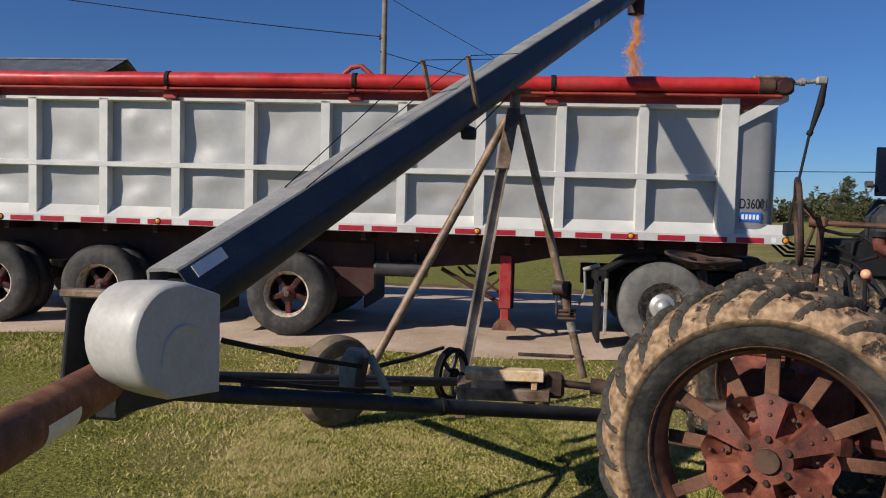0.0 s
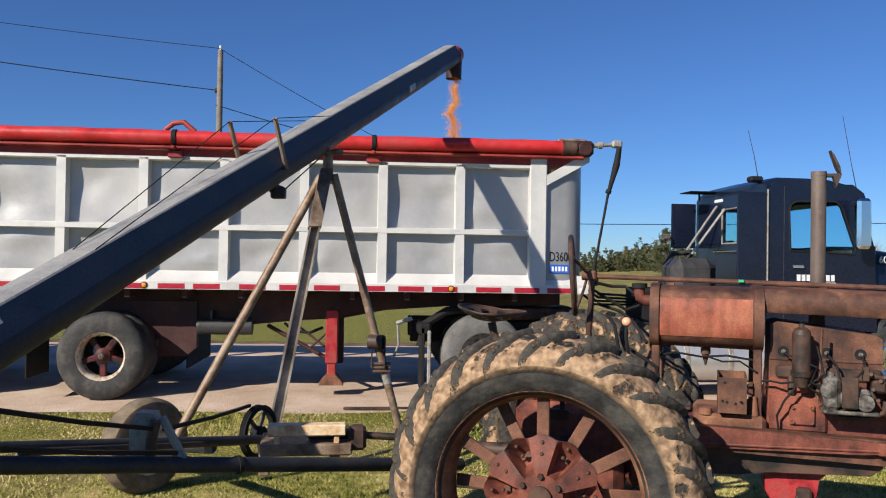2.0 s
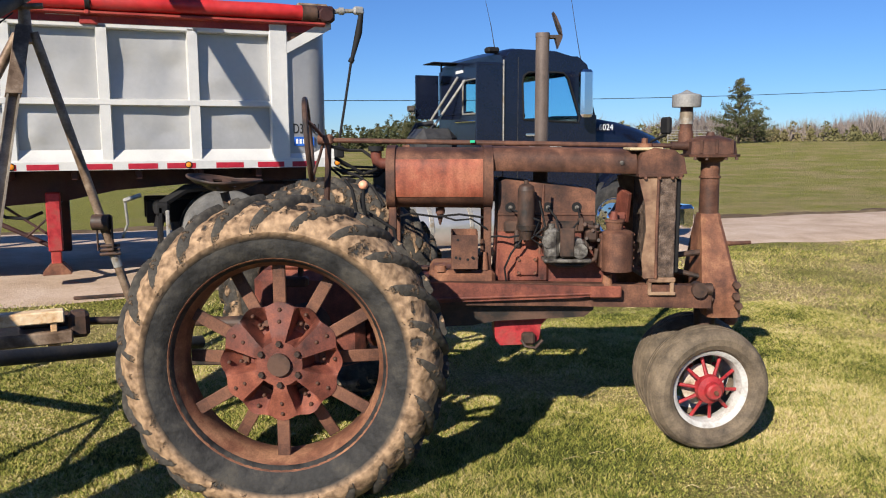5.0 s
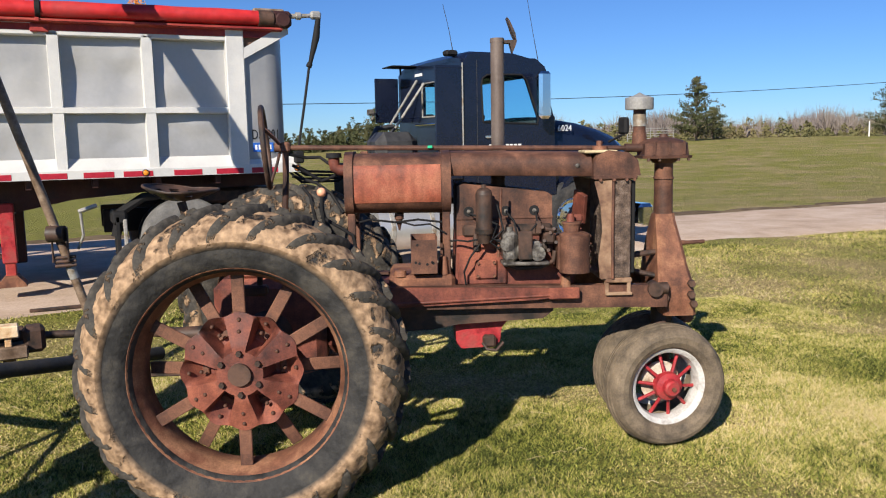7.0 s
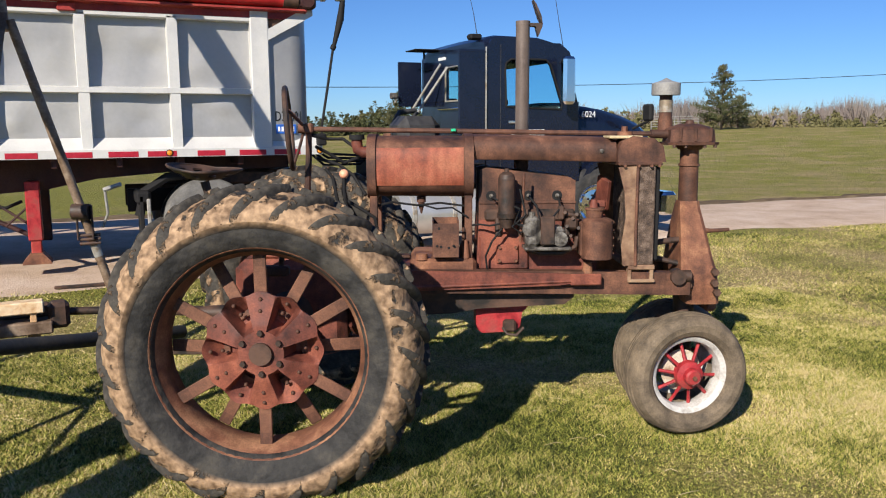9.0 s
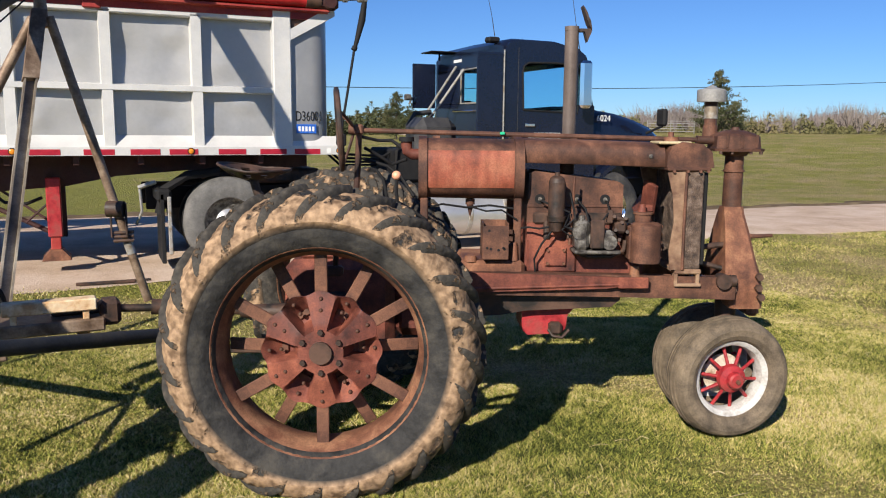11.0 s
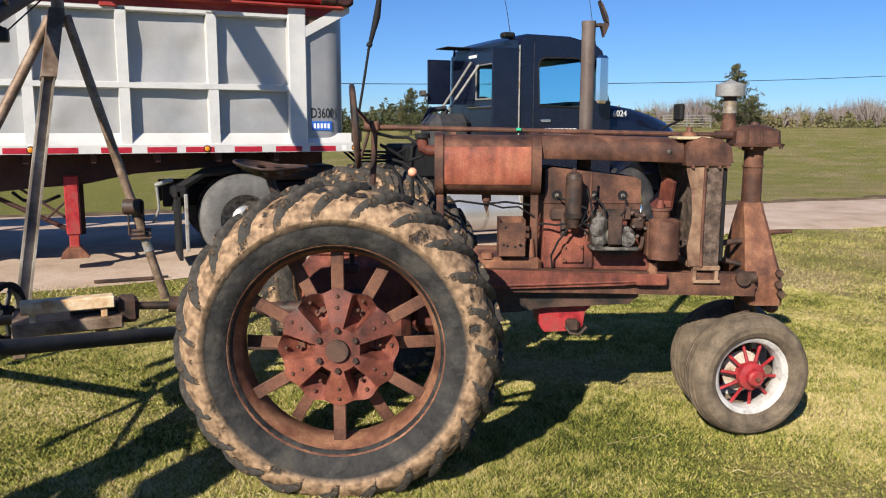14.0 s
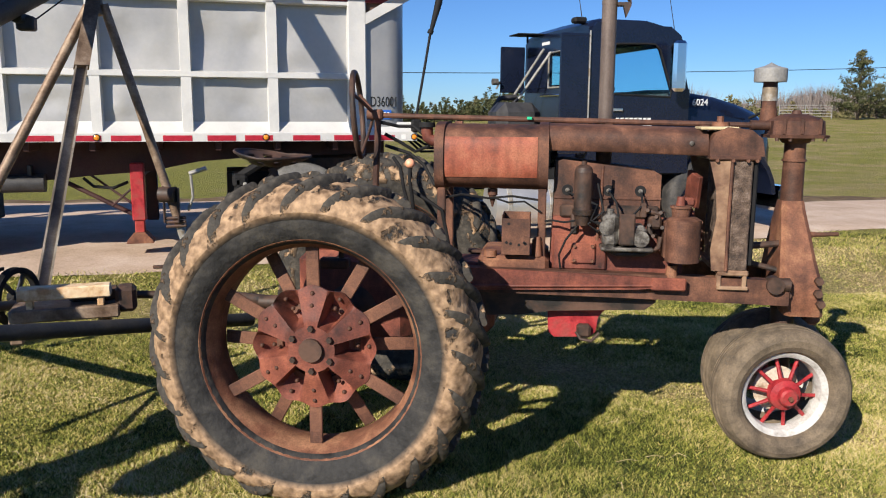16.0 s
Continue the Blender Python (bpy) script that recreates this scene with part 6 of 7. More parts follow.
    part("cradle", Build().cyl(L(apex + Vector((0, 0, -0.15))), L(apex + Vector((0.0, 0.03, 0.10))), 0.05, 0.035, 14).cyl(L(apex + Vector((-0.12, 0, 0.08))), L(apex + Vector((0.12, 0, 0.1))), 0.022, n=10), "tan_steel", T)
    legs = {"left": Vector((-1.62, 5.25, 0.42)), "mid": Vector((-0.86, 4.62, 0.56)), "right": Vector((-0.01, 5.85, 0.37))}
    part("tripod_leg", Build().cyl(L(apex + Vector((-0.05, 0, -0.1))), L(legs["left"]), 0.034, n=14), "tan_steel", T)
    m0, m1 = apex + Vector((-0.01, -0.02, -0.05)), legs["mid"]
    d = (m1 - m0).normalized()
    sd = Vector((1, 0.3, 0)).normalized()
    fw = d.cross(sd)
    sec2 = [(-0.04, -0.025), (0.04, -0.025), (0.04, 0.025), (0.028, 0.025), (0.028, -0.012), (-0.028, -0.012), (-0.028, 0.025), (-0.04, 0.025)]
    # the middle leg's lit look comes from its paler colour
    leg = part("tripod_leg", Build().loft([[L(p + sd * a + fw * c) for a, c in sec2] for p in (m0, m1)]), "lit_leg_steel", T, "worn steel channel leg")
    sec3 = [(-0.048, -0.032), (0.048, -0.032), (0.048, 0.032), (-0.048, 0.032)]
    part("leg_sleeve", Build().loft([[L(p + sd * a + fw * c) for a, c in sec3] for p in (m0, m0 + d * 0.55)]), "tan_steel", leg)
    r0, r1 = apex + Vector((0.05, 0, -0.08)), legs["right"]
    rl = part("tripod_leg", Build().cyl(L(r0), L(r1), 0.032, n=14), "tan_steel", T)
    q = r0.lerp(r1, 0.71)
    dr = (r1 - r0).normalized()
    part("leg_label", Build().cyl(L(q + dr * 0.14), L(q + dr * 0.23), 0.0335, n=14), "steel", rl)
    b = Build().cyl(L(q - dr * 0.12 + Vector((-0.06, -0.02, 0))), L(q - dr * 0.12 + Vector((0.05, -0.06, 0))), 0.058, n=20)
    b.box((-0.06, -0.05, -0.15), (-0.048, 0.05, 0.12), 0.004, Matrix.Translation(L(q - dr * 0.06)))
    b.box((0.04, -0.08, -0.15), (0.055, 0.04, 0.10), 0.004, Matrix.Translation(L(q - dr * 0.06)))
    for k in range(3):
        b.cyl(L(q + Vector((-0.06, -0.03, -0.06 - 0.03 * k))), L(q + Vector((0.08, -0.05, -0.055 - 0.03 * k))), 0.012, n=8)
    w = part("winch", b, "greasy", rl, "greasy hand winch on the leg")
    part("winch_handle", Build().sweep([L(q + Vector((0.1, -0.06, 0.0))), L(q + Vector((0.14, -0.1, 0.1))), L(q + Vector((0.13, -0.1, 0.26)))], 0.01, 8).cyl(L(q + Vector((0.12, -0.1, 0.27))), L(q + Vector((0.24, -0.12, 0.31))), 0.016, n=10), "steel", rl)
    # frame tubes running to the hitch
    f0, f1 = Vector((-2.029, 2.39, 0.972)), Vector((0.32, 4.24, 0.495))
    part("frame_tube", Build().cyl(L(f0), L(f1), 0.037, n=20), "auger_tube", T, "dark frame tube")
    part("frame_tube", Build().cyl(L(Vector((-1.88, 3.05, 0.88))), L(Vector((-0.5, 4.5, 0.60))), 0.026, n=16), "auger_tube", T)
    part("frame_plate", Build().box((-2.06, 2.30, 0.87), (-1.92, 2.46, 1.05), 0.015, Matrix.Translation(-base)), "auger_tube", T)
    part("drive_rod", Build().cyl(L(Vector((-1.62, 2.75, 0.93))), L(Vector((-0.95, 4.2, 0.64))), 0.017, n=10), "greasy", T)
    b = Build()
    for x in (-0.85,):
        b.lathe([(0.038, -0.012), (0.044, -0.01), (0.044, 0.01), (0.038, 0.012)], Matrix.Translation(L(f0.lerp(f1, (x + 2.029) / 2.349))) @ Matrix.Rotation(radians(90 + 38), 4, "Z"), 20, True)
    part("tube_tie", b, "black", T)
    # carriage wheel pair
    for cx, cy in ((-1.80, 5.35),):
        m = Matrix.Translation(L(Vector((cx, cy, 0.345)))) @ Matrix.Rotation(radians(52), 4, "Z")
        t = [(0.19, 0.02), (0.215, 0.0), (0.27, -0.006), (0.32, 0.012), (0.342, 0.05), (0.346, 0.09), (0.342, 0.13), (0.32, 0.168), (0.27, 0.186), (0.215, 0.18), (0.19, 0.16)]
        wh = part("carriage_wheel", Build().lathe(t, m, 48, True), "rubber_dusty", T, "dusty bald carriage tyre")
        part("rim", Build().lathe([(0.205, 0.01), (0.19, 0.05), (0.08, 0.06), (0.001, 0.06), (0.001, 0.08), (0.19, 0.09), (0.205, 0.15)], m, 36), "cream", wh)
    part("axle", Build().cyl(L(Vector((-1.75, 5.3, 0.36))), L(Vector((-2.05, 5.55, 0.36))), 0.03, n=12).cyl(L(Vector((-1.75, 5.25, 0.38))), L(Vector((-1.1, 3.9, 0.68))), 0.036, n=12), "auger_tube", T)
    # belt bracket
    b = Build().prism([(-1.304, 0.842), (-1.308, 0.954), (-1.276, 1.018), (-1.20, 1.014), (-1.184, 0.97), (-1.232, 0.938), (-1.232, 0.80), (-1.30, 0.80)], 3.126, 3.214)
    part("belt_bracket", Build().add([v - base for v in map(Vector, b.v)], b.f), "teal", T, "teal bracket with worn paint")
    part("bracket_stay", Build().box((-0.016, -0.02, -0.03), (0.016, 0.02, 0.19), 0.006, Matrix.Translation(L(Vector((-1.08, 3.15, 0.826)))) @ Matrix.Rotation(radians(-28), 4, "Y")), "teal", T)
    part("idler_arm", Build().sweep([L(Vector((-1.208, 3.102, 0.79))), L(Vector((-1.2, 3.102, 0.906))), L(Vector((-1.184, 3.102, 0.986)))], 0.024, 12), "greasy", T)
    # pulley and belts
    pc = Vector((-0.90, 4.30, 0.68))
    pm = Matrix.Translation(L(pc)) @ Matrix.Rotation(radians(62), 4, "Z")
    pul = part("pulley", Build().lathe([(0.155, -0.022), (0.16, -0.02), (0.145, 0.0), (0.16, 0.02), (0.155, 0.022), (0.13, 0.02), (0.13, -0.02)], pm, 36, True).lathe([(0.001, -0.035), (0.035, -0.035), (0.035, 0.035), (0.001, 0.035)], pm, 18), "black", T, "black spoked belt pulley")
    for k in range(5):
        part("pulley_spoke", Build().box((0.03, -0.008, -0.014), (0.135, 0.008, 0.014), 0.004, pm @ rot_y(72 * k + 10)), "dark_grey", pul)
    for a, c in (((-1.48, 2.16, 1.215), (-1.192, 3.086, 0.954)), ((-1.16, 3.15, 0.938), (-0.95, 4.28, 0.84)), ((-1.51, 2.11, 1.10), (-1.08, 3.07, 0.85))):
        a, c = Vector(a), Vector(c)
        dd = (c - a).normalized()
        u2 = dd.cross(Vector((0.5, -0.86, 0))).normalized() * 0.009
        v2 = dd.cross(u2).normalized() * 0.007
        part("belt", Build().loft([[L(p + u2 + v2), L(p + u2 - v2), L(p - u2 - v2), L(p - u2 + v2)] for p in (a, a.lerp(c, 0.5) - Vector((0, 0, 0.008)), c)]), "black", T)
    # gearbox, shaft guard, wooden block
    mm = Matrix.Translation(L(Vector((-0.549, 3.891, 0.688)))) @ Matrix.Rotation(radians(4), 4, "Z")
    part("bearing_plate", Build().box((-0.26, -0.09, -0.035), (0.22, 0.22, 0.03), 0.008, mm).box((-0.28, -0.09, -0.14), (-0.22, 0.24, 0.03), 0.008, mm).box((0.10, 0.12, -0.14), (0.16, 0.24, -0.03), 0.008, mm), "tan_steel", T)
    b = Build().box((-0.02, 0.03, 0.02), (0.22, 0.09, 0.10), 0.02, mm).cyl(L(Vector((-0.37, 4.28, 0.67))), L(Vector((0.2, 4.25, 0.64))), 0.022, n=12).cyl(L(Vector((-0.08, 4.27, 0.66))), L(Vector((0.05, 4.26, 0.65))), 0.045, n=14)
    b.box((0.20, -0.06, -0.02), (0.30, 0.06, 0.11), 0.02, mm)
    part("drive_bearing", b, "greasy", T)
    part("drive_shaft", Build().cyl(L(Vector((0.15, 4.25, 0.645))), L(Vector((0.42, 3.98, 0.66))), 0.03, n=12), "greasy", T)
    part("wood_guard", Build().box((-0.235, -0.10, 0.075), (0.185, -0.01, 0.135), 0.006, mm).box((-0.2, -0.085, 0.03), (-0.17, -0.02, 0.08), 0.003, mm).box((0.12, -0.085, 0.03), (0.15, -0.02, 0.08), 0.003, mm), "wood", T, "pale sawn timber guard")
    # belt shield: rounded plastic box at the foot end
    ctr = Vector((-1.549, 1.982, 1.241))
    hx = Vector((0.369, 0.929, 0))
    sx = Vector((0.929, -0.369, 0))

    def S(e, n, z):
        return L(ctr + (hx * e + sx * n + Vector((0, 0, z))) * 0.835)

    outline = [(0.19, -0.235), (0.19, 0.165), (0.02, 0.222), (-0.06, 0.225)] + [(-0.06 + 0.19 * math.cos(a), 0.02 + 0.205 * math.sin(a)) for a in np.linspace(math.pi * 0.58, math.pi * 1.36, 12)] + [(-0.06, -0.215)]
    rings = [[S(0.0 + e * g, n, z * g) for e, z in outline] for n, g in ((0.03, 0.94), (0.022, 0.975), (0.0, 1.0), (-0.12, 1.0), (-0.23, 0.97))]
    sh = part("belt_shield", Build().loft(rings), "plastic_white", T, "dull white plastic belt shield", smooth=40)
    pts = [S(-0.01 + 0.10 * math.cos(a), 0.028, -0.06 + 0.12 * math.sin(a)) for a in np.linspace(0.1, 3.3, 18)]
    part("moulded_rib", Build().sweep(pts, 0.010, 8), "plastic_white", sh)
    # foot end: steel side plates, blue boot, feed tube
    for x in (-2.045, -1.828):
        m = Matrix.Translation(L(Vector((x, 2.307, 1.132)))) @ Matrix.Rotation(radians(-24), 4, "Z") @ Matrix.Rotation(radians(8), 4, "Y")
        part("boot_plate", Build().box((-0.010, -0.10, -0.217), (0.010, 0.167, 0.225), 0.004, m), "auger_tube", T, "dark steel boot plate")
    part("boot_bar", Build().box((-2.095, 2.199, 1.333), (-1.795, 2.257, 1.362), 0.006, Matrix.Translation(-base)), "tan_steel", T)
    part("gear_motor", Build().cyl(L(Vector((-1.912, 2.265, 1.266))), L(Vector((-1.878, 2.265, 1.049))), 0.071, 0.063, 20), "teal", T)
    k0, k1 = Vector((-1.945, 2.224, 1.032)), Vector((-1.761, 0.011, 0.949))
    ft = part("feed_tube", Build().cyl(L(k0), L(k1), 0.079, n=28), "rust_orange", T, "rusty brown feed tube")
    dk = (k1 - k0).normalized()
    su = dk.cross(Vector((0, 0, 1))).normalized()
    up2 = su.cross(dk)
    if su.x < 0:
        su = -su
    patch = Build()
    arcs = [radians(t) for t in np.linspace(-62, 8, 8)]
    patch.add([L(k0 + dk * d + (su * math.cos(t) + up2 * math.sin(t)) * 0.0803) for d in (0.317, 0.518) for t in arcs], [(i, i + 1, 9 + i, 8 + i) for i in range(7)])
    part("tube_label", patch, "white", ft, "worn pale label")
    part("feed_stand", Build().cyl(L(k1 + Vector((0, 0.2, 0))), L(Vector((k1.x, k1.y + 0.2, 0.0))), 0.03, n=12), "auger_tube", T)
    return T


auger()


def grain_stream():
    b = Build()
    rnd = random.Random(3)
    top = TIP + AX * 0.10
    z0, z1 = top.z - 0.30, 2.2
    for i in range(5200):
        f = rnd.random() ** 0.8
        z = z0 + (z1 - z0) * f
        drop = z0 - z
        sway = 0.03 * math.sin(drop * 9) + 0.02 * math.sin(drop * 21 + 1)
        r = abs(rnd.gauss(0, 1)) * (0.035 + 0.03 * drop)
        a = rnd.uniform(0, 6.283)
        c = Vector((top.x + sway + r * math.cos(a) + 0.02 * drop, top.y + r * math.sin(a), z))
        s = rnd.uniform(0.007, 0.011)
        q = Euler((rnd.uniform(0, 3), rnd.uniform(0, 3), 0)).to_matrix()
        pts = [c + q @ Vector(v) * s for v in ((1, 0, 0), (-1, 0, 0), (0, 0.7, 0), (0, -0.7, 0), (0, 0, 0.5), (0, 0, -0.5))]
        b.add(pts, [(0, 2, 4), (2, 1, 4), (1, 3, 4), (3, 0, 4), (2, 0, 5), (1, 2, 5), (3, 1, 5), (0, 3, 5)])
    me = bpy.data.meshes.new("grain_stream")
    me.from_pydata(b.v, [], b.f)
    me.materials.append(M["corn"])
    tagged(new("grain_stream", me), "yellow corn kernels pouring from the auger spout", "grain", kind="stuff")
    # heap inside the tub
    h = Build()
    rings = []
    for r, z in ((1.15, 1.48), (0.9, 1.75), (0.5, 2.02), (0.15, 2.2), (0.02, 2.24)):
        rings.append([(0.7 + r * 1.6 * math.cos(a) * (0.75 if math.cos(a) > 0 else 1), 9.7 + r * math.sin(a) * 0.95, z) for a in np.linspace(0, 2 * math.pi, 40, endpoint=False)])
    lone("grain_heap", h.loft(rings), "corn", "heap of yellow corn inside the trailer tub", "grain", kind="stuff")


grain_stream()


# ---- distance ----
def gz(x, y):
    return float(ground_height(np.array(float(x)), np.array(float(y))))


def conifer(name, x, y, h, w, seed, label, lean=0.0):
    rnd = random.Random(seed)
    T = thing(name, (x, y, gz(x, y) - 0.05), label, "tree", "cedar trees in the field")
    b = Build().sweep([(0, 0, 0), (0.02 * h * lean, 0, h * 0.5), (0.03 * h * lean, 0, h * 0.97)], [h * 0.022, h * 0.014, h * 0.003], 8)
    for k in range(40):
        z = h * rnd.uniform(0.08, 0.9)
        a = rnd.uniform(0, 6.283)
        ln = w * (1 - z / h) ** 0.8 * rnd.uniform(0.5, 1.0)
        b.sweep([(0, 0, z), (ln * math.cos(a), ln * math.sin(a), z + ln * 0.35)], [h * 0.005, h * 0.001], 5)
    part("trunk", b, "bark", T)
    verts, faces = [], []
    limbs = []
    for k in range(95):
        f = rnd.random() ** 1.15
        z = h * (0.05 + 0.93 * f)
        reach = w * (1.02 - f) ** 0.75 * rnd.uniform(0.45, 1.12) * (1 if f > 0.12 else 0.85)
        limbs.append((z, rnd.uniform(0, 6.283), reach))
    for z, a, reach in limbs:
        for j in range(int(34 + 60 * reach / w)):
            s = rnd.random() ** 0.6
            c = Vector((reach * s * math.cos(a), reach * s * math.sin(a), z + reach * s * 0.30)) + Vector((rnd.gauss(0, 1), rnd.gauss(0, 1), rnd.gauss(0, 0.8))) * h * 0.022
            u = Vector((rnd.gauss(0, 1), rnd.gauss(0, 1), rnd.gauss(0.5, 1))).normalized() * h * rnd.uniform(0.012, 0.026)
            v = u.cross(Vector((rnd.gauss(0, 1), rnd.gauss(0, 1), rnd.gauss(0, 1)))).normalized() * h * rnd.uniform(0.005, 0.010)
            o = len(verts)
            verts += [c - u, c + v, c + u, c - v]
            faces.append((o, o + 1, o + 2, o + 3))
    me = bpy.data.meshes.new("crown")
    me.from_pydata(verts, [], faces)
    me.materials.append(M["conifer"])
    part("crown", me, "", T, "ragged dark green foliage")
    return T


def thicket(name, pts, mat, hmin, hmax, count, seed, label, leaf=0.5, twiggy=False):
    """A far belt of shrubs: many thin upright stems or leaf clumps along a line."""
    rnd = random.Random(seed)
    verts, faces = [], []
    (xa, ya), (xb, yb) = pts
    nclump = max(6, count // 60)
    for c in range(nclump):
        f = rnd.random()
        cx, cy = xa + (xb - xa) * f + rnd.gauss(0, 1.5), ya + (yb - ya) * f + rnd.gauss(0, 2.0)
        hh = rnd.uniform(hmin, hmax) * (0.75 + 0.35 * math.sin(f * 23 + seed))
        wd = hh * rnd.uniform(0.35, 0.7)
        z0 = gz(cx, cy)
        for k in range(60):
            if twiggy:
                a, s = rnd.uniform(0, 6.283), rnd.random() ** 0.7 * wd
                p = Vector((cx + s * 0.3 * math.cos(a), cy + s * 0.3 * math.sin(a), z0 + rnd.uniform(0, 0.4) * hh))
                q = Vector((cx + s * math.cos(a), cy + s * math.sin(a), z0 + hh * rnd.uniform(0.45, 1.0)))
                wv = Vector((rnd.gauss(0, 1), rnd.gauss(0, 1), 0)).normalized() * 0.035 * leaf
                o = len(verts)
                verts += [p - wv, p + wv, q]
                faces.append((o, o + 1, o + 2))
            else:
                a, s = rnd.uniform(0, 6.283), rnd.random() ** 0.5 * wd
                zf = rnd.random()
                s *= (1 - zf) ** 0.5
                p = Vector((cx + s * math.cos(a), cy + s * math.sin(a), z0 + hh * zf))
                u = Vector((rnd.gauss(0, 1), rnd.gauss(0, 1), rnd.gauss(0.4, 1))).normalized() * leaf * rnd.uniform(0.4, 1)
                v = u.cross(Vector((rnd.gauss(0, 1), rnd.gauss(0, 1), rnd.gauss(0, 1)))).normalized() * leaf * rnd.uniform(0.25, 0.6)
                o = len(verts)
                verts += [p - u, p + v, p + u, p - v]
                faces.append((o, o + 1, o + 2, o + 3))
    me = bpy.data.meshes.new(name)
    me.from_pydata(verts, [], faces)
    me.materials.append(M[mat])
    return tagged(new(name, me), label, "bushes", kind="stuff")


conifer("cedar_tree", 44.0, 48.5, 4.9, 2.6, 5, "tall ragged cedar tree at the field edge")
conifer("cedar_tree", 47.5, 50.5, 2.7, 2.0, 6, "low cedar beside the tall one")
conifer("cedar_tree", 57.0, 41.5, 4.4, 2.7, 7, "broad cedar at the field edge")
conifer("cedar_tree", 21.2, 58.0, 3.6, 2.0, 8, "dark cedar behind the truck")
thicket("brush_belt", ((38, 66), (95, 48)), "brush", 1.5, 3.3, 36000, 21, "belt of bare grey-brown shrubs", 1.3, True)
thicket("shrub_belt", ((30, 62), (80, 44)), "olive", 0.6, 1.7, 12000, 22, "olive green shrubs along the far field edge", 0.2)
def conifer_belt():
    """A far row of small pointed conifers, each a cone of many short sprays."""
    rnd = random.Random(23)
    verts, faces = [], []
    for k in range(330):
        f = rnd.random()
        cx, cy = -2 + 38 * f + rnd.gauss(0, 0.5), 78 - 4 * f + rnd.gauss(0, 2.5)
        hh = rnd.uniform(1.3, 2.7) * (0.85 + 0.2 * math.sin(f * 19)) * (1.25 if rnd.random() < 0.12 else 1)
        wd, z0 = hh * rnd.uniform(0.26, 0.48), gz(cx, cy)
        for j in range(170):
            zf = rnd.random() ** 1.3
            a, q = rnd.uniform(0, 6.283), wd * (1 - zf) ** 0.9 * rnd.uniform(0.3, 1.1) + 0.03
            p = Vector((cx + q * math.cos(a), cy + q * math.sin(a), z0 + hh * zf))
            u = Vector((math.cos(a), math.sin(a), rnd.uniform(-0.2, 0.9))).normalized() * rnd.uniform(0.10, 0.22)
            v = u.cross(Vector((rnd.gauss(0, 1), rnd.gauss(0, 1), rnd.gauss(0, 1)))).normalized() * rnd.uniform(0.04, 0.08)
            o = len(verts)
            verts += [p - u, p + v, p + u, p - v]
            faces.append((o, o + 1, o + 2, o + 3))
    me = bpy.data.meshes.new("conifer_belt")
    me.from_pydata(verts, [], faces)
    me.materials.append(M["conifer"])
    tagged(new("conifer_belt", me), "belt of small pointed conifers far behind the road", "bushes", kind="stuff")


conifer_belt()
thicket("brush_belt", ((-60, 82), (4, 80)), "brush", 1.5, 3.5, 6000, 24, "belt of bare shrubs far behind the road", 1.0, True)


def utility_pole():
    T = thing("utility_pole", (-6.18, 29.6, gz(-6.18, 29.6)), "weathered wooden utility pole", "pole")
    z = gz(-6.18, 29.6)
    part("post", Build().cyl((0, 0, -0.2), (0, 0, 9.35 - z), 0.15, 0.10, 16), "pole_wood", T)
    part("insulator", Build().cyl((0, 0, 9.33 - z), (0, 0, 9.52 - z), 0.035, 0.05, 10), "white", T)
    part("bracket", Build().box((-0.18, -0.05, 7.75 - z), (-0.05, 0.05, 7.95 - z), 0.01), "greasy", T)


utility_pole()


def wire(a, c, sag, r=0.012):
    pts = []
    for f in np.linspace(0, 1, 25):
        p = Vector(a).lerp(Vector(c), f)
        p.z -= sag * 4 * f * (1 - f)
        pts.append(p)
    lone("power_line", Build().sweep(pts, r, 5), "black", "thin black overhead power line", "cable", "overhead power lines")


wire((-6.2, 29.5, 9.4), (-40, 27, 13.2), 0.5)
wire((-6.2, 29.5, 9.4), (1.2, 30.2, 5.6), 0.1)
wire((-6.3, 29.5, 7.85), (-40, 24.5, 12.2), 0.6, 0.018)
wire((-6.3, 29.5, 7.3), (4, 31, 5.3), 0.2, 0.016)
wire((8, 45, 3.87), (60.6, 45, 5.72), 0.35, 0.022)


def farm_shed():
    T = thing("farm_shed", (-29.3, 41.0, gz(-29.3, 41.0)), "farm shed with a grey corrugated metal roof", "shed")
    part("wall", Build().box((-9, 0.3, 0), (4.3, 7.7, 7.6), 0.02), "trailer_red", T, "red board wall")
    b = Build()
    n = 120
    xs = np.linspace(-9.6, 4.9, n)
    verts = []
    for y, zz in ((-0.2, 7.45), (4.0, 9.35), (8.2, 7.45)):
        verts += [(x, y, zz + 0.06 * (i % 2)) for i, x in enumerate(xs)]
    o = len(verts)
    verts += [(x, y, z - 0.12) for x, y, z in verts]
    faces = []
    for r in range(2):
        for i in range(n - 1):
            q = (r * n + i, r * n + i + 1, (r + 1) * n + i + 1, (r + 1) * n + i)
            faces += [q, tuple(o + k for k in q[::-1])]
    b.add(verts, faces)
    part("roof", b, "roof", T, "grey corrugated roof", smooth=0)
    part("ridge_cap", Build().prism([(3.8, 9.34), (4.0, 9.46), (4.2, 9.34)], -9.6, 4.9, "x"), "roof", T)


farm_shed()


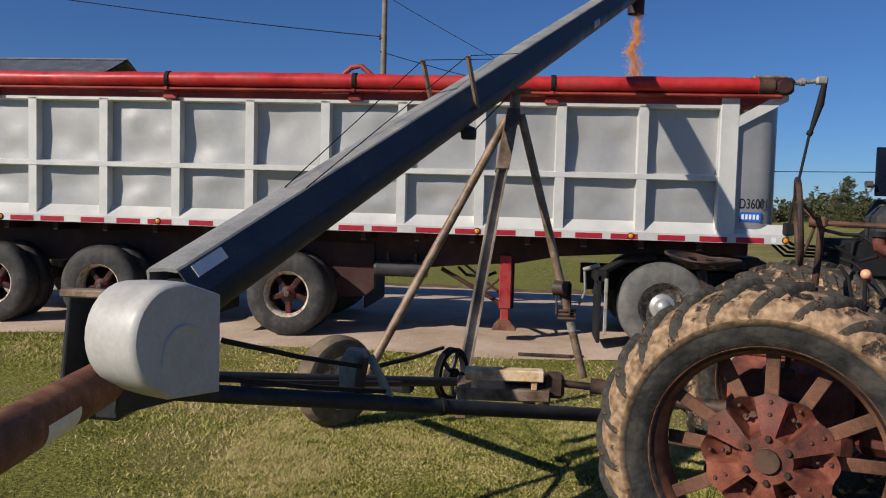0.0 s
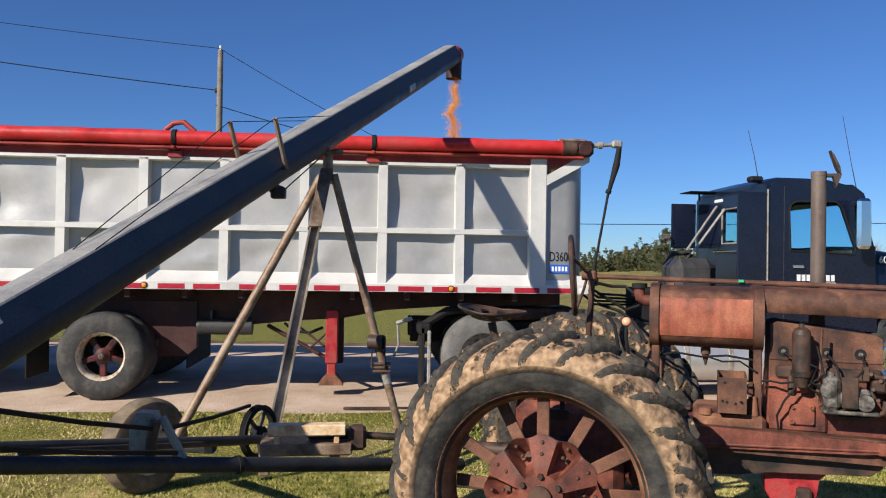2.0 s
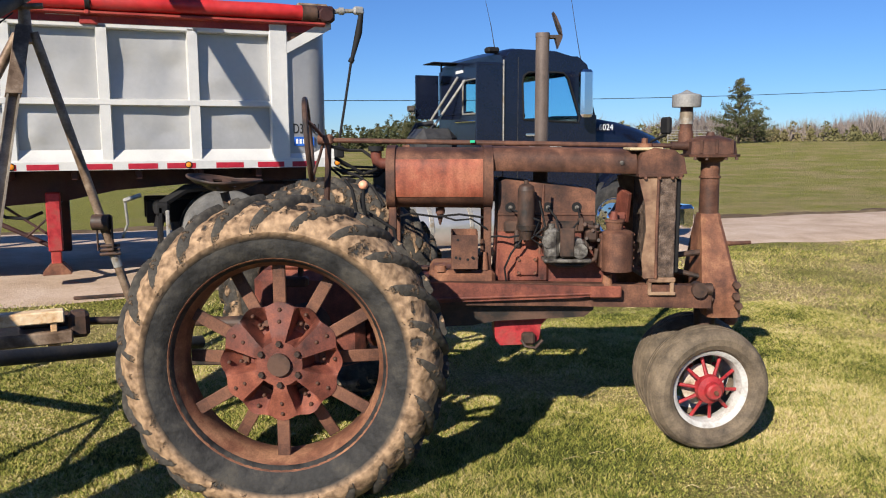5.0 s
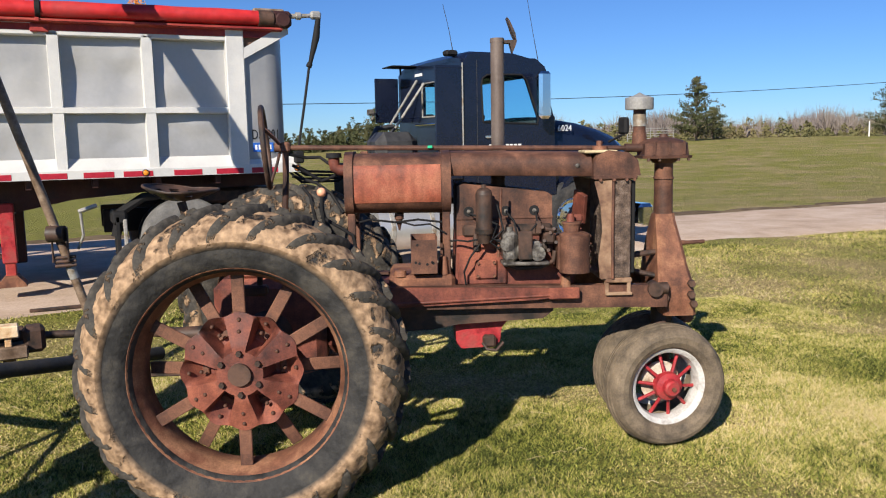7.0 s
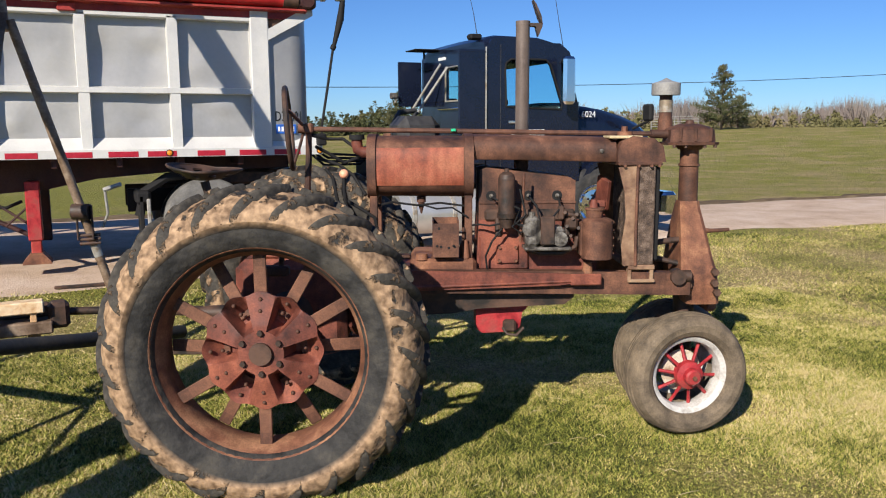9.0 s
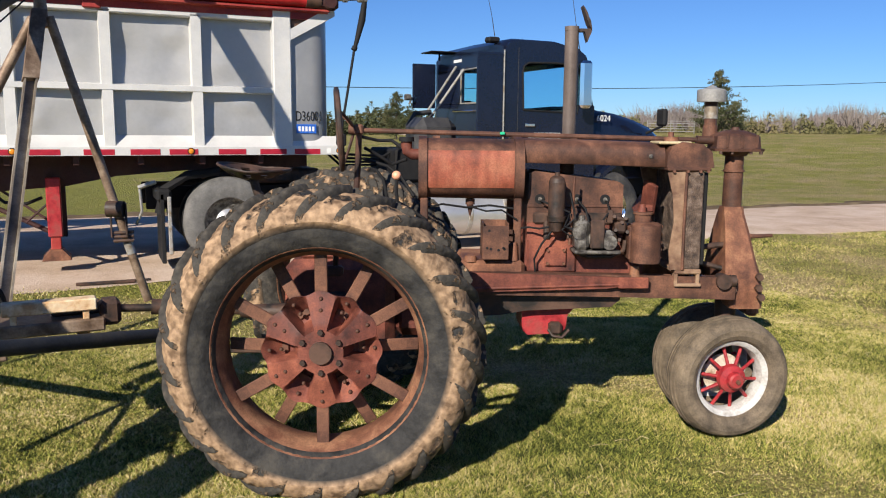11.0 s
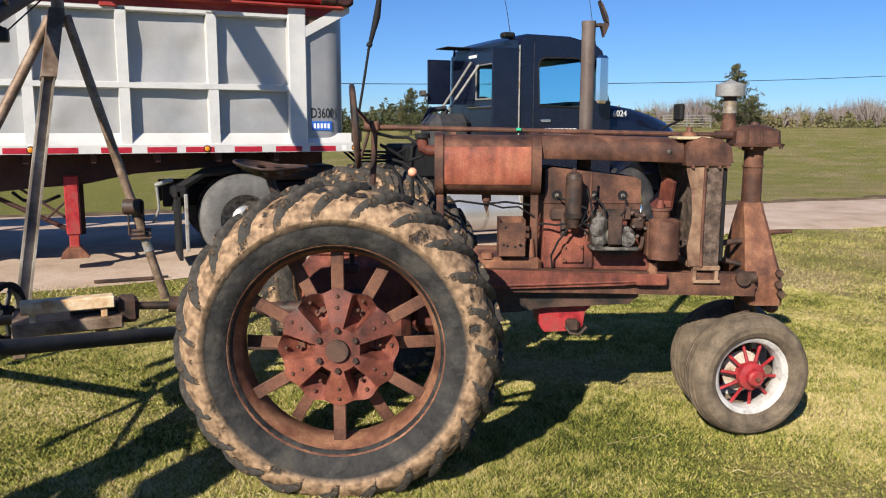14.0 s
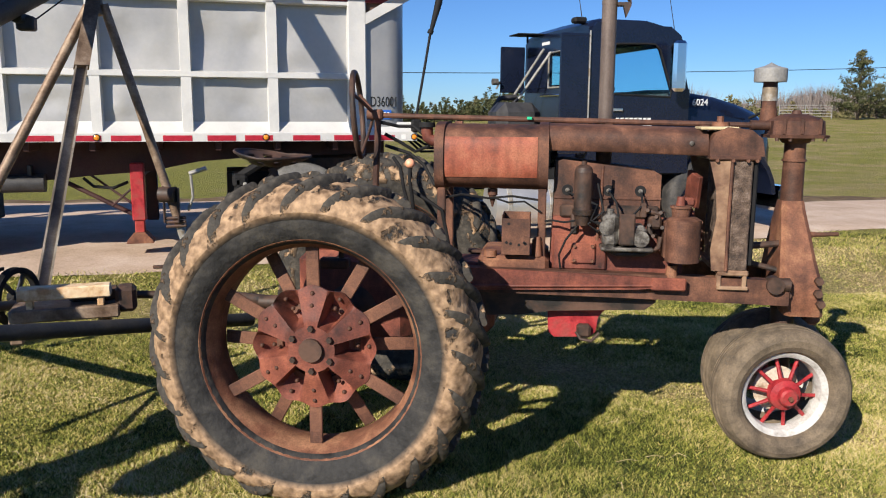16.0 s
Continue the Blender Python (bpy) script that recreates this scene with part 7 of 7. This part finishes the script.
def roadside():
    for i, (x, y) in enumerate(((55.0, 42.0), (63.5, 44.0))):
        lone("marker_post", Build().cyl((0, 0, 0), (0, 0, 1.15), 0.05, 0.045, 10), "white", "thin pale marker post in the field", "post", "marker posts", (x, y, gz(x, y)))
    T = thing("mailbox", (60.5, 44.3, gz(60.5, 44.3)), "white mailbox on a post", "mailbox")
    part("post", Build().box((-0.06, -0.06, 0), (0.06, 0.06, 1.0), 0.01), "pole_wood", T)
    part("box", Build().box((-0.3, -0.15, 1.0), (0.3, 0.15, 1.4), 0.08), "white", T)
    G = thing("farm_gate", (40.5, 52.5, gz(40.5, 52.5)), "grey tubular farm gate at the field edge", "gate", rz=-35)
    for k in range(5):
        part("bar", Build().cyl((0, 0, 0.25 + 0.2 * k), (3.6, 0, 0.25 + 0.2 * k), 0.025, n=8), "galv", G)
    for x in (0, 1.8, 3.6):
        part("upright", Build().cyl((x, 0, 0.0), (x, 0, 1.1), 0.035, n=8), "galv", G)
    # distant crossing road
    b = Build()
    xs = np.linspace(25, 140, 60)
    rows = []
    for d in (0, 5):
        y = 58 - (xs - 45) * 0.30 + d
        rows.append(np.stack([xs, y, ground_height(xs, y) + 0.03], 1))
    b.add(np.concatenate(rows).tolist(), [(i, i + 1, 60 + i + 1, 60 + i) for i in range(59)])
    lone("far_road", b, "gravel", "pale gravel road across the field", "road", kind="structure")


roadside()


def iron_bar():
    b = Build().box((0.30 - 0.85, 8.05, 0.105), (0.30 - 0.3, 8.09, 0.135), 0.006).box((-0.3, 8.1, 0.11), (0.15, 8.12, 0.13), 0.004, Matrix.Translation((0, 0, 0)) @ Matrix.Rotation(radians(0), 4, "Z"))
    lone("iron_bar", b, "greasy", "dark iron bar lying on the gravel road", "bar")


iron_bar()


# ---- grass ----
def grass():
    rng = np.random.default_rng(7)
    n = 480000
    x = rng.uniform(-6.5, 13, n)
    y = 0.9 + rng.random(n) * 8.2
    m = 1350000
    x = np.concatenate([x, rng.uniform(-2.4, 6.2, m)])
    y = np.concatenate([y, 1.6 + rng.random(m) * 4.2])
    n += m
    edge = road_near(x) + rng.normal(0, 0.12, n)
    tuft = np.sin(x * 1.9 + 1.3 * np.sin(y * 1.4)) + np.sin(y * 2.7 + 1.1 * np.sin(x * 2.2)) + 0.8 * np.sin(x * 5.3 + y * 4.1)
    keep = (y < edge) & (rng.random(n) < 0.62 + 0.16 * tuft)
    x, y, tuft = x[keep], y[keep], tuft[keep]
    n = len(x)
    z = ground_height(x, y)
    h = rng.uniform(0.006, 0.028, n) * (1 + 0.25 * tuft)
    a = rng.uniform(0, 2 * np.pi, n)
    w = rng.uniform(0.0016, 0.0040, n) * (1 + 0.13 * y)
    la = rng.uniform(0, 2 * np.pi, n)
    ln = h * rng.uniform(0.4, 2.0, n)
    v = np.zeros((n, 3, 3))
    v[:, 0] = np.stack([x - w * np.cos(a), y - w * np.sin(a), z - 0.004], 1)
    v[:, 1] = np.stack([x + w * np.cos(a), y + w * np.sin(a), z - 0.004], 1)
    v[:, 2] = np.stack([x + ln * np.cos(la), y + ln * np.sin(la), z + h], 1)
    me = bpy.data.meshes.new("grass")
    me.vertices.add(n * 3)
    me.vertices.foreach_set("co", v.reshape(-1))
    me.loops.add(n * 3)
    me.loops.foreach_set("vertex_index", np.arange(n * 3, dtype=np.int32))
    me.polygons.add(n)
    me.polygons.foreach_set("loop_start", np.arange(0, n * 3, 3, dtype=np.int32))
    me.update()
    me.validate()
    m = bpy.data.materials.new("grass blades")
    m.use_nodes = True
    nt = m.node_tree
    b = nt.nodes["Principled BSDF"]
    geo = nt.nodes.new("ShaderNodeNewGeometry")
    co = nt.nodes.new("ShaderNodeTexCoord")
    patch = nt.nodes.new("ShaderNodeTexNoise")
    patch.inputs["Scale"].default_value, patch.inputs["Detail"].default_value = 0.55, 7
    patch.inputs["Roughness"].default_value = 0.65
    nt.links.new(co.outputs["Object"], patch.inputs["Vector"])
    add = nt.nodes.new("ShaderNodeMath")
    add.operation = "MULTIPLY_ADD"
    nt.links.new(geo.outputs["Random Per Island"], add.inputs[0])
    add.inputs[1].default_value = 0.62
    sep = nt.nodes.new("ShaderNodeSeparateXYZ")
    nt.links.new(co.outputs["Object"], sep.inputs[0])
    dryness = nt.nodes.new("ShaderNodeMapRange")
    for key, value in (("From Min", -3.0), ("From Max", 6.0), ("To Min", -0.08), ("To Max", -0.14)):
        dryness.inputs[key].default_value = value
    nt.links.new(sep.outputs["X"], dryness.inputs["Value"])
    shift = nt.nodes.new("ShaderNodeMath")
    shift.operation = "MULTIPLY_ADD"
    shift.inputs[1].default_value = 1.8
    nt.links.new(patch.outputs["Fac"], shift.inputs[0])
    nt.links.new(dryness.outputs["Result"], shift.inputs[2])
    tufts = nt.nodes.new("ShaderNodeTexNoise")
    tufts.inputs["Scale"].default_value, tufts.inputs["Detail"].default_value = 8.0, 6.0
    nt.links.new(co.outputs["Object"], tufts.inputs["Vector"])
    both = nt.nodes.new("ShaderNodeMath")
    both.operation = "MULTIPLY_ADD"
    both.inputs[1].default_value = 0.5
    nt.links.new(tufts.outputs["Fac"], both.inputs[0])
    nt.links.new(shift.outputs[0], both.inputs[2])
    less = nt.nodes.new("ShaderNodeMath")
    less.operation = "SUBTRACT"
    less.inputs[1].default_value = 0.225 + 0.06 + 0.40
    nt.links.new(both.outputs[0], less.inputs[0])
    nt.links.new(less.outputs[0], add.inputs[2])
    r = nt.nodes.new("ShaderNodeValToRGB")
    el = r.color_ramp.elements
    el[0].position, el[0].color = 0.34, (0.035, 0.046, 0.012, 1)
    el[1].position, el[1].color = 1.0, (0.66, 0.54, 0.30, 1)
    for p, c in ((0.52, (0.165, 0.195, 0.034)), (0.66, (0.37, 0.375, 0.075)), (0.84, (0.57, 0.46, 0.18))):
        e = el.new(p)
        e.color = (*c, 1)
    nt.links.new(add.outputs[0], r.inputs["Fac"])
    nt.links.new(r.outputs["Color"], b.inputs["Base Color"])
    b.inputs["Roughness"].default_value = 0.7
    b.inputs["Specular IOR Level"].default_value = 0.2
    me.materials.append(m)
    tagged(new("grass", me), "short mown grass blades, green mixed with dry straw", "grass", kind="stuff")


def straw():
    """Single dry stalks lying on the lawn."""
    rnd = random.Random(15)
    b = Build()
    for k in range(420):
        x, y, a, ln = rnd.uniform(-1.8, 6.5), rnd.uniform(1.7, 7.0), rnd.uniform(0, 6.283), rnd.uniform(0.03, 0.13)
        z = gz(x, y) + 0.02
        dx, dy = math.cos(a) * ln / 2, math.sin(a) * ln / 2
        b.sweep([(x - dx, y - dy, z), (x + dy * 0.15, y - dx * 0.15, z + rnd.uniform(0.004, 0.018)), (x + dx, y + dy, z - 0.004)], [0.0018, 0.0018, 0.001], 3)
    lone("dry_stalks", b, "straw", "dry straw stalks scattered on the grass", "straw", kind="stuff")


grass()
straw()
